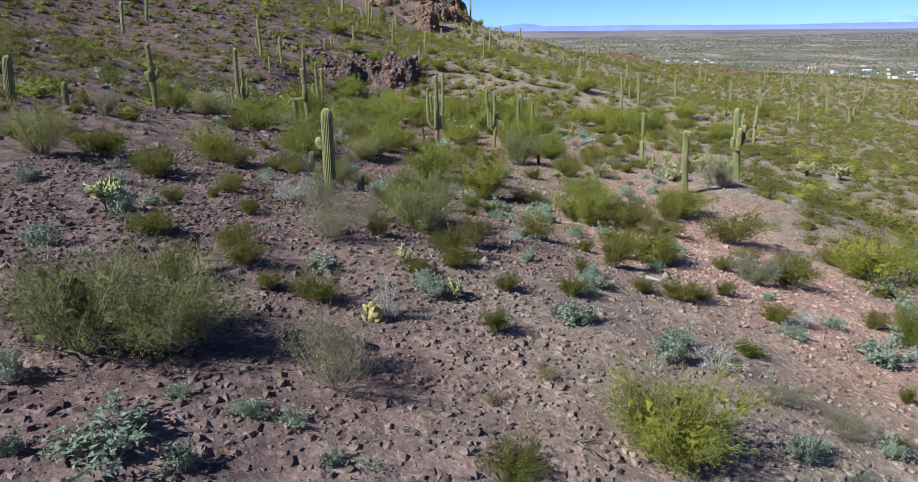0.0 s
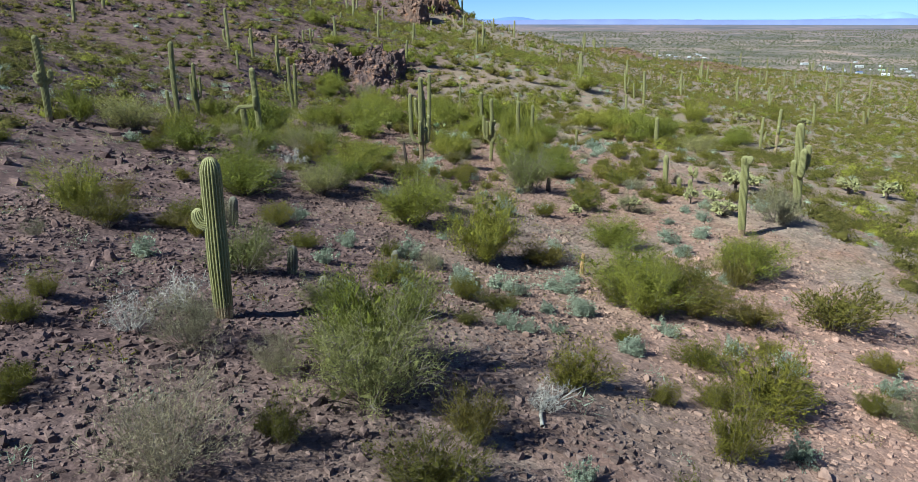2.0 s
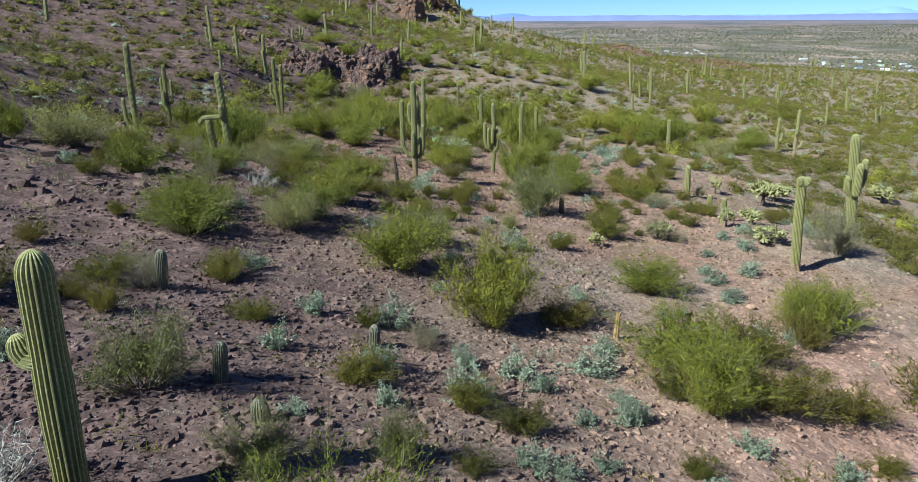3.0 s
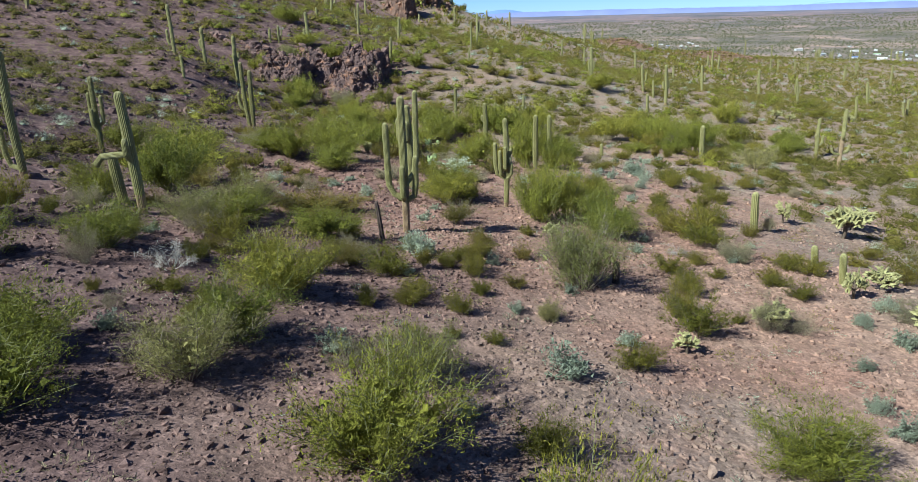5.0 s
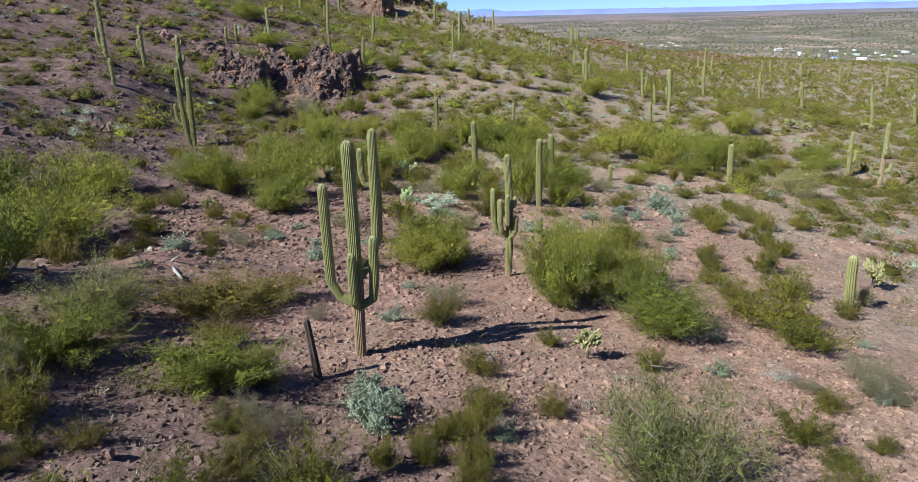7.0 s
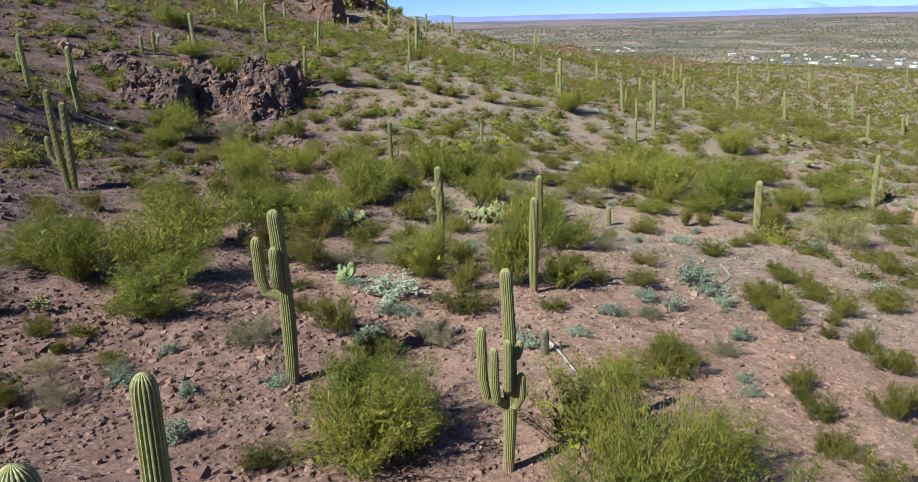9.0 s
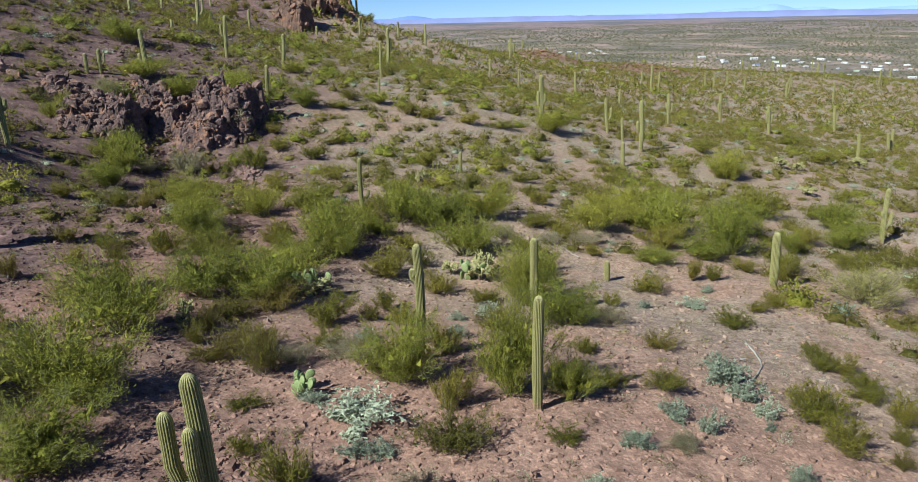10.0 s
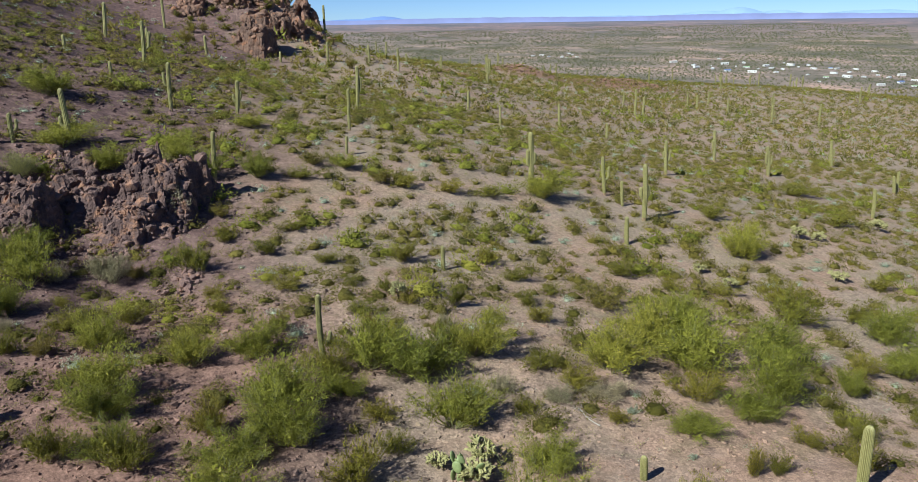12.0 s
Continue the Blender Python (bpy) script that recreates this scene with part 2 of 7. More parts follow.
def rubble_cells(n, l, pos, scale, wobble):
    """Irregular cells, one for each stone of the rubble."""
    warp = n.new("ShaderNodeTexNoise")
    warp.inputs["Scale"].default_value, warp.inputs["Detail"].default_value = scale * 0.9, 3.0
    l.new(pos, warp.inputs["Vector"])
    push = n.new("ShaderNodeVectorMath")
    push.operation = "MULTIPLY_ADD"
    l.new(warp.outputs["Color"], push.inputs[0])
    push.inputs[1].default_value = (wobble, wobble, wobble)
    l.new(pos, push.inputs[2])
    v = n.new("ShaderNodeTexVoronoi")
    v.inputs["Scale"].default_value = scale
    l.new(push.outputs[0], v.inputs["Vector"])
    return v


def ground_material():
    """Desert ground: rubble of stones the colour of the soil; scrub and fields on the plain, the far ones tinted with
    painted haze.
    """
    m, n, l, b = material("stony_ground")
    drop = n.new("ShaderNodeVectorMath")
    drop.operation = "MULTIPLY"
    drop.inputs[1].default_value = (1, 1, 0)
    l.new(n.new("ShaderNodeNewGeometry").outputs["Position"], drop.inputs[0])
    pos = drop.outputs[0]
    col = ground_colours(n, l, pos)
    big, small = rubble_cells(n, l, pos, 6.0, 0.10), rubble_cells(n, l, pos, 13.0, 0.05)
    grit = rubble_cells(n, l, pos, 27.0, 0.02)
    for v, much in ((big, 0.4), (small, 0.45), (grit, 0.32)):
        col = mixed(n, l, much, col, ramp(n, l, v.outputs["Color"], [(0.25, (0.62, 0.60, 0.60)), (0.5, (0.97, 0.96, 0.95)), (0.75, (1.28, 1.25, 1.22))]), "MULTIPLY")
    fine = noise_fac(n, l, pos, 34, 4, 0.75)
    col = mixed(n, l, 0.25, col, ramp(n, l, fine, [(0.3, (0.5, 0.48, 0.48)), (0.7, (1.3, 1.26, 1.24))]), "MULTIPLY")
    ln = n.new("ShaderNodeVectorMath")
    ln.operation = "LENGTH"
    l.new(pos, ln.inputs[0])
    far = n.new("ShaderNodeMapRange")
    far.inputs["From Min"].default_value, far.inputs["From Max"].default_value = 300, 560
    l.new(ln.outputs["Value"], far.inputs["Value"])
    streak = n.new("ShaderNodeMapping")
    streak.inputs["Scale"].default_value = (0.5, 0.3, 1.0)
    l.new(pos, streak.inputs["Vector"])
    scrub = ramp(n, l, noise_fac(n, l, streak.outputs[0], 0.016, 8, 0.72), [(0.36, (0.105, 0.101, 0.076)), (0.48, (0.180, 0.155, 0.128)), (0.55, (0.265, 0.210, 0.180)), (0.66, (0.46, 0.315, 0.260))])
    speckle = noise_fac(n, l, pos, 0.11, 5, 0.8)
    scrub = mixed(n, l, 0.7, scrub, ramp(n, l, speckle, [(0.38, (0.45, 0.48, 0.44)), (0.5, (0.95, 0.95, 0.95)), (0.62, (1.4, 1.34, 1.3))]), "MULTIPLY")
    # pink and tan bands, greyed towards lilac to paint in distance haze
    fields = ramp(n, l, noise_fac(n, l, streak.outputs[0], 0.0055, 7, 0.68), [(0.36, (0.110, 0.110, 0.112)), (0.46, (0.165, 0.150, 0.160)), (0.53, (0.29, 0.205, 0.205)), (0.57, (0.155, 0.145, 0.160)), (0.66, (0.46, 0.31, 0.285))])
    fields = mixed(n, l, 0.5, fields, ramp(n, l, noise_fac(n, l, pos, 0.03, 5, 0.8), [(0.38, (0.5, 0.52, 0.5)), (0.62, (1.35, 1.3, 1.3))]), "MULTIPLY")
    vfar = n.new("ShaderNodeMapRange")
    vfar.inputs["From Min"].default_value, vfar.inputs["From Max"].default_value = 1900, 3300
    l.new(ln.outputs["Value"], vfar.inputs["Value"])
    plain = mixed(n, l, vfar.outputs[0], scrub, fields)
    green = n.new("ShaderNodeMapRange")     # blue haze painted into the ground colour towards the far edge of the plain
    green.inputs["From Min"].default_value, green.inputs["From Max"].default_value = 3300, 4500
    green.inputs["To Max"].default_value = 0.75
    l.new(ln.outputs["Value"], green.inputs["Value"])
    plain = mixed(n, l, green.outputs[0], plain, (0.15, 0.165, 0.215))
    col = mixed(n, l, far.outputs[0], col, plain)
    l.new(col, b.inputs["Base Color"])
    b.inputs["Roughness"].default_value = 0.95
    b.inputs["Specular IOR Level"].default_value = 0.15
    # single stones that stand out of the soil
    heights = noise_fac(n, l, pos, 9, 4, 0.6)
    for v, much, share in ((big, 2.4, 0.55), (small, 1.2, 0.50), (grit, 0.6, 0.45)):
        dome = n.new("ShaderNodeMath")
        dome.operation, dome.use_clamp = "SUBTRACT", True
        dome.inputs[0].default_value = 0.55
        l.new(v.outputs["Distance"], dome.inputs[1])
        flat = n.new("ShaderNodeMath")
        flat.operation = "MINIMUM"
        flat.inputs[1].default_value = 0.32
        l.new(dome.outputs[0], flat.inputs[0])
        gate = n.new("ShaderNodeMapRange")
        gate.inputs["From Min"].default_value, gate.inputs["From Max"].default_value = share, share + 0.04
        gate.inputs["To Max"].default_value = much
        l.new(v.outputs["Color"], gate.inputs["Value"])
        add = n.new("ShaderNodeMath")
        add.operation = "MULTIPLY_ADD"
        l.new(flat.outputs[0], add.inputs[0])
        l.new(gate.outputs[0], add.inputs[1])
        l.new(heights, add.inputs[2])
        heights = add.outputs[0]
    bumped(n, l, b, heights, 0.5, 0.035)
    return m


def rubble_material(name):
    """Loose stones: the rock that the ground around them is made of, each stone a little different."""
    m, n, l, b = material(name)
    geo = n.new("ShaderNodeNewGeometry")
    col = ground_colours(n, l, geo.outputs["Position"])
    col = mixed(n, l, 1.0, col, ramp(n, l, geo.outputs["Random Per Island"], [(0.0, (0.5, 0.48, 0.49)), (0.5, (0.84, 0.82, 0.81)), (1.0, (1.14, 1.11, 1.09))]), "MULTIPLY")
    fine = noise_fac(n, l, geo.outputs["Position"], 22, 5, 0.7)
    col = mixed(n, l, 0.4, col, ramp(n, l, fine, [(0.3, (0.6, 0.58, 0.58)), (0.7, (1.25, 1.22, 1.2))]), "MULTIPLY")
    l.new(col, b.inputs["Base Color"])
    b.inputs["Roughness"].default_value = 0.95
    b.inputs["Specular IOR Level"].default_value = 0.2
    bumped(n, l, b, fine, 0.8, 0.02)
    return m


def skin_material(name, green, pale):
    """Ribbed cactus skin: green flesh, paler spines in fine flecks."""
    m, n, l, b = material(name)
    tc = n.new("ShaderNodeTexCoord").outputs["Object"]
    col = ramp(n, l, noise_fac(n, l, tc, 3.0, 4), [(0.3, tuple(c * 0.8 for c in green)), (0.7, green)])
    fleck = ramp(n, l, noise_fac(n, l, tc, 28.0, 3, 0.7), [(0.48, (0, 0, 0)), (0.72, (1, 1, 1))])
    col = mixed(n, l, fleck, col, pale)
    l.new(col, b.inputs["Base Color"])
    b.inputs["Roughness"].default_value = 0.6
    return m


def plain_material(name, colour, dark, scale=6.0, rough=0.8, metal=0.0):
    m, n, l, b = material(name)
    tc = n.new("ShaderNodeTexCoord").outputs["Object"]
    l.new(ramp(n, l, noise_fac(n, l, tc, scale, 5, 0.7), [(0.3, dark), (0.65, colour)]), b.inputs["Base Color"])
    b.inputs["Roughness"].default_value, b.inputs["Metallic"].default_value = rough, metal
    return m


GROUND = ground_material()
STONE = rubble_material("stone")
LAVA = rocky("dark_rock", (0.040, 0.025, 0.026), (0.130, 0.083, 0.080), (0.320, 0.203, 0.172), 1.3, 0.12, 0.92, (0.34, 0.18, 0.11), 2.2)
CRAG = rocky("red_rock", (0.075, 0.05, 0.042), (0.20, 0.115, 0.085), (0.34, 0.21, 0.15), 0.6, 0.4, 0.92, (0.36, 0.165, 0.085), 0.9)
CREOSOTE = leafy("creosote_leaf", (0.101, 0.098, 0.013), (0.228, 0.212, 0.028), (0.375, 0.331, 0.060), 0.22)
OLIVE = leafy("olive_leaf", (0.092, 0.080, 0.015), (0.198, 0.170, 0.031), (0.317, 0.270, 0.065), 0.2)
VERDE = leafy("palo_verde_leaf", (0.126, 0.137, 0.016), (0.267, 0.272, 0.037), (0.436, 0.411, 0.086), 0.2)
GREY_VERDE = leafy("grey_palo_verde_leaf", (0.176, 0.176, 0.049), (0.328, 0.318, 0.109), (0.513, 0.489, 0.204), 0.24)
HILL_SCRUB = leafy("hill_scrub_leaf", (0.083, 0.078, 0.017), (0.178, 0.158, 0.034), (0.289, 0.247, 0.070), 0.2)
# leaves of the plain, greyed so that their colour carries the distance haze
PLAIN_SCRUB = leafy("plain_scrub_leaf", (0.080, 0.084, 0.040), (0.150, 0.152, 0.078), (0.225, 0.222, 0.125), 0.15)
SAGE = leafy("brittlebush_leaf", (0.253, 0.300, 0.207), (0.435, 0.495, 0.360), (0.626, 0.678, 0.527), 0.12)
DRY = leafy("dry_twig", (0.180, 0.155, 0.088), (0.350, 0.310, 0.180), (0.54, 0.485, 0.305), 0.12)
STRAW = leafy("straw", (0.28, 0.23, 0.10), (0.44, 0.37, 0.18), (0.58, 0.5, 0.28), 0.2)
GREEN_BARK = plain_material("green_bark", (0.19, 0.195, 0.075), (0.10, 0.10, 0.042), 14)
BARK = plain_material("bark", (0.22, 0.18, 0.14), (0.09, 0.07, 0.055), 14)
GREY_WOOD = plain_material("grey_wood", (0.42, 0.39, 0.35), (0.20, 0.18, 0.16), 9)
TAN_WOOD = plain_material("tan_wood", (0.44, 0.28, 0.12), (0.22, 0.13, 0.055), 9)
DARK_WOOD = plain_material("dark_wood", (0.075, 0.05, 0.04), (0.025, 0.018, 0.015), 9)
FLESH = skin_material("cactus_skin", (0.200, 0.190, 0.066), (0.33, 0.30, 0.145))
RIB = skin_material("cactus_rib", (0.285, 0.270, 0.105), (0.43, 0.40, 0.215))
YOUNG_FLESH = skin_material("young_cactus_skin", (0.120, 0.118, 0.070), (0.25, 0.225, 0.175))
YOUNG_RIB = skin_material("young_cactus_rib", (0.200, 0.185, 0.135), (0.36, 0.32, 0.26))
CORK = plain_material("cactus_cork", (0.36, 0.27, 0.16), (0.17, 0.115, 0.07), 5)
CHOLLA = leafy("cholla_spines", (0.30, 0.28, 0.12), (0.50, 0.465, 0.23), (0.68, 0.63, 0.38), 0.1)
CHOLLA_SKIN = plain_material("cholla_skin", (0.36, 0.345, 0.15), (0.20, 0.19, 0.08), 16)
CHOLLA_OLD = plain_material("cholla_trunk", (0.12, 0.09, 0.06), (0.05, 0.035, 0.028), 12)
PAD = plain_material("prickly_pad", (0.25, 0.31, 0.13), (0.14, 0.18, 0.07), 8, 0.6)
YELLOW_PAD = plain_material("yellow_pad", (0.42, 0.34, 0.12), (0.25, 0.19, 0.06), 8, 0.6)
WHITE = plain_material("white_paint", (0.7, 0.7, 0.69), (0.5, 0.5, 0.49), 0.4, 0.5)
TIN = plain_material("grey_roof", (0.55, 0.57, 0.6), (0.38, 0.4, 0.43), 0.4, 0.5)
GLASS_DARK = plain_material("window_glass", (0.03, 0.035, 0.04), (0.02, 0.02, 0.025), 2, 0.2)


# ---- mesh helpers ----
def mesh_of(name, v, f, mats, index=None, smoothed=False):
    """A mesh from arrays of vertices and of triangles."""
    v, f = np.asarray(v, np.float32), np.asarray(f, np.int32)
    me = bpy.data.meshes.new(name)
    me.vertices.add(len(v))
    me.vertices.foreach_set("co", v.ravel())
    me.loops.add(f.size)
    me.loops.foreach_set("vertex_index", f.ravel())
    me.polygons.add(len(f))
    me.polygons.foreach_set("loop_start", np.arange(0, f.size, f.shape[1], dtype=np.int32))
    if index is not None:
        me.polygons.foreach_set("material_index", np.asarray(index, np.int32))
    me.polygons.foreach_set("use_smooth", np.full(len(f), smoothed))
    for m in mats:
        me.materials.append(m)
    me.update(calc_edges=True)
    return me


def joined(pieces):
    vs, fs, k = [], [], 0
    for v, f in pieces:
        vs.append(v)
        fs.append(np.asarray(f) + k)
        k += len(v)
    return np.concatenate(vs), np.concatenate(fs)


def part(name, me, parent, label=""):
    ob = new(name, me)
    ob.parent = parent
    if label:
        ob["label"] = label
    return ob


def tube(path, radii, sides=4):
    """A tapered tube along a path, as triangles, closed at its tip."""
    path = np.asarray(path, float)
    d = np.gradient(path, axis=0)
    d /= np.linalg.norm(d, axis=1)[:, None] + 1e-9
    ref = np.array([0.3, 0.9, 0.1])
    a = np.cross(d, ref)
    a /= np.linalg.norm(a, axis=1)[:, None] + 1e-9
    b = np.cross(d, a)
    ang = np.arange(sides) * 2 * np.pi / sides
    r = np.asarray(radii, float)[:, None, None]
    v = path[:, None] + r * (np.cos(ang)[None, :, None] * a[:, None] + np.sin(ang)[None, :, None] * b[:, None])
    v = v.reshape(-1, 3)
    f = []
    for i in range(len(path) - 1):
        for s in range(sides):
            p, q = i * sides + s, i * sides + (s + 1) % sides
            f += [(p, q, q + sides), (p, q + sides, p + sides)]
    top = (len(path) - 1) * sides
    f += [(top, top + s, top + s + 1) for s in range(1, sides - 1)]
    return v, np.array(f)


def leaves(points, out, length, width, rng, lie=0.5, along=0.0, axis=None):
    """One small triangle for a leaf at each point: its face turned partly outwards, its length partly along an axis, or up and outwards."""
    n = len(points)
    a = rng.normal(size=(n, 3)) * (1 - along) + along * 1.6 * (out + np.array([0, 0, 0.5]) if axis is None else axis)
    a /= np.linalg.norm(a, axis=1)[:, None] + 1e-9
    nor = rng.normal(size=(n, 3)) + lie * 2.2 * out
    b = np.cross(nor, a)
    b /= np.linalg.norm(b, axis=1)[:, None] + 1e-9
    ln = (length * rng.uniform(0.6, 1.4, n))[:, None]
    wd = (width * rng.uniform(0.6, 1.4, n))[:, None]
    v = np.stack([points - a * ln / 2 - b * wd / 2, points - a * ln / 2 + b * wd / 2, points + a * ln / 2], 1).reshape(-1, 3)
    return v, np.arange(3 * n).reshape(-1, 3)


def ball(sub):
    """Vertices and triangles of a unit icosphere."""
    bm = bmesh.new()
    bmesh.ops.create_icosphere(bm, subdivisions=sub, radius=1.0)
    v = np.array([p.co[:] for p in bm.verts])
    f = np.array([[q.index for q in p.verts] for p in bm.faces])
    bm.free()
    return v / np.linalg.norm(v, axis=1)[:, None], f


BALLS = {1: ball(1), 2: ball(2), 3: ball(3)}


def tangle(spots, n, size, rng):
    """The shaded inside of a crown: coarse sprays between the stems, drawn in from the outer leaves."""
    c = np.array([0, 0, 0.25])
    p = c + (spots[rng.integers(0, len(spots), n)] - c) * rng.uniform(0.25, 0.8, n)[:, None]
    p[:, 2] = np.maximum(p[:, 2], 0.05)
    out = p - c
    out /= np.linalg.norm(out, axis=1)[:, None] + 1e-9
    return leaves(p, out, size, size * 0.6, rng, 0.3, 0.2)


def shrub_shape(seed, stems, spread, twigs, per, puff, thick, leaf, wide, lie=0.5, flat=1.0, along=0.0, core=0.0):
    """Stems that fan out from one foot, twigs on them, and leaves round the twigs. Unit height."""
    rng = np.random.default_rng(seed)
    wood, spots, ways = [], [], []
    lean = rng.uniform(0, 2 * np.pi)
    for i in range(stems):
        az = rng.uniform(0, 2 * np.pi)
        pol = spread * np.sqrt(rng.uniform(0.02, 1.0))
        ln = rng.uniform(0.62, 1.0) * (1 + 0.18 * np.cos(az - lean))
        d = np.array([np.sin(pol) * np.cos(az), np.sin(pol) * np.sin(az), np.cos(pol) * flat])
        k = np.linspace(0, 1, 3)[:, None]
        bend = rng.normal(size=3) * 0.10
        path = np.array([0.05 * np.cos(az), 0.05 * np.sin(az), -0.04]) + d * k * ln + bend * k ** 2 + np.array([0, 0, 0.10]) * k ** 2
        wood.append(tube(path, thick * np.linspace(1, 0.25, 3), 3))
        for j in range(twigs):
            f = rng.uniform(0.35, 1.0)
            at = path[0] + (path[-1] - path[0]) * f
            tw = d * 0.5 + rng.normal(size=3) * 0.6
            tw[2] = abs(tw[2]) * 0.8
            tip = at + tw / np.linalg.norm(tw) * rng.uniform(0.10, 0.26)
            side = np.cross(tip - at, rng.normal(size=3))
            side *= thick * 0.5 / (np.linalg.norm(side) + 1e-9)
            wood.append((np.stack([at - side, at + side, tip]), np.array([(0, 1, 2)])))
            s = rng.uniform(0.2, 1.15, per)[:, None]
            spots.append(at + (tip - at) * s + rng.normal(size=(per, 3)) * puff)
            way = (tip - at) / np.linalg.norm(tip - at)
            ways.append(np.tile(way * 0.8 + d * 0.3 + np.array([0, 0, 0.35]), (per, 1)))
    spots = np.concatenate(spots)
    spots[:, 2] = np.abs(spots[:, 2])
    # to a crown 1.5 wide and 0.85 high
    fit = np.array([0.72 / np.percentile(np.hypot(spots[:, 0], spots[:, 1]), 94)] * 2 + [0.80 / np.percentile(spots[:, 2], 95)])
    spots = spots * fit
    wood = [(w * fit, f) for w, f in wood]
    mid = np.array([0, 0, 0.35])
    out = spots - mid
    out /= np.linalg.norm(out, axis=1)[:, None] + 1e-9
    green = leaves(spots, out, leaf, wide, rng, lie, along, np.concatenate(ways))
    return joined(wood), joined([green, tangle(spots, core, 0.10, rng)]) if core else green


def shrub_set(name, leafmat, woodmat, count, first, **shape):
    """Several plants of a kind, each as a pair of meshes: stems and foliage."""
    made = []
    for i in range(count):
        (wv, wf), (lv, lf) = shrub_shape(first + i, **shape)
        made.append((mesh_of(name + "_stems", wv, wf, [woodmat]), mesh_of(name + "_foliage", lv, lf, [leafmat])))
    return made


KINDS = {
    "C": ("creosote_bush", "low olive-green creosote bush with thin grey stems", "bush",
          shrub_set("creosote", CREOSOTE, BARK, 7, 10, stems=34, spread=1.0, twigs=7, per=10, puff=0.045, thick=0.008, leaf=0.115, wide=0.019, lie=0.8, along=0.62, core=260)),
    "O": ("creosote_bush", "dark olive-brown creosote bush on the stony slope", "bush",
          shrub_set("olive_creosote", OLIVE, BARK, 4, 30, stems=34, spread=1.0, twigs=7, per=10, puff=0.045, thick=0.008, leaf=0.115, wide=0.018, lie=0.8, along=0.62, core=240)),
    "P": ("palo_verde", "light yellow-green palo verde with airy fine twigs", "tree",
          shrub_set("palo_verde", VERDE, GREEN_BARK, 7, 50, stems=38, spread=1.08, twigs=11, per=19, puff=0.050, thick=0.009, leaf=0.062, wide=0.0125, lie=0.85, along=0.55, core=420)),
    "Q": ("palo_verde", "grey-green palo verde, twiggy and thin of leaf", "tree",
          shrub_set("grey_palo_verde", GREY_VERDE, BARK, 3, 60, stems=40, spread=1.08, twigs=10, per=18, puff=0.060, thick=0.010, leaf=0.070, wide=0.010, lie=0.75, along=0.5, core=110)),
    "G": ("desert_shrub", "grey-brown twiggy desert shrub, almost leafless", "bush",
          shrub_set("desert_shrub", DRY, BARK, 4, 70, stems=38, spread=1.15, twigs=9, per=13, puff=0.06, thick=0.008, leaf=0.12, wide=0.012, lie=0.2, along=0.35)),
    "B": ("brittlebush", "small blue-grey brittlebush with soft pale leaves", "bush",
          shrub_set("brittlebush", SAGE, BARK, 5, 90, stems=24, spread=1.25, twigs=4, per=9, puff=0.08, thick=0.012, leaf=0.13, wide=0.065, lie=0.7, core=90)),
    "D": ("dead_shrub", "bare dead shrub with bleached grey branches", "bush",
          shrub_set("dead_shrub", GREY_WOOD, GREY_WOOD, 3, 110, stems=18, spread=1.35, twigs=9, per=4, puff=0.05, thick=0.014, leaf=0.24, wide=0.014, lie=0.1)),
    "N": ("dry_grass", "tuft of straw-yellow dry grass", "grass",
          shrub_set("dry_grass", STRAW, BARK, 2, 130, stems=12, spread=0.9, twigs=4, per=14, puff=0.12, thick=0.005, leaf=0.30, wide=0.014, lie=0.0, along=0.6)),
}
# the same kinds, finer of leaf, for the strip of slope that is passed close by
FINE = {
    "C": shrub_set("creosote", CREOSOTE, BARK, 6, 310, stems=40, spread=1.0, twigs=10, per=13, puff=0.040, thick=0.007, leaf=0.066, wide=0.0145, lie=0.8, along=0.5, core=420),
    "O": shrub_set("olive_creosote", OLIVE, BARK, 4, 330, stems=40, spread=1.0, twigs=10, per=16, puff=0.040, thick=0.007, leaf=0.062, wide=0.012, lie=0.8, along=0.5, core=380),
    "P": shrub_set("palo_verde", VERDE, GREEN_BARK, 6, 350, stems=46, spread=1.08, twigs=15, per=20, puff=0.042, thick=0.008, leaf=0.039, wide=0.0096, lie=0.85, along=0.5, core=700),
    "Q": shrub_set("grey_palo_verde", GREY_VERDE, BARK, 3, 360, stems=46, spread=1.08, twigs=15, per=24, puff=0.050, thick=0.009, leaf=0.042, wide=0.0070, lie=0.75, along=0.45, core=300),
    "G": shrub_set("desert_shrub", DRY, BARK, 4, 370, stems=40, spread=1.05, twigs=11, per=16, puff=0.050, thick=0.006, leaf=0.065, wide=0.0055, lie=0.3, along=0.5),
}
planted = []


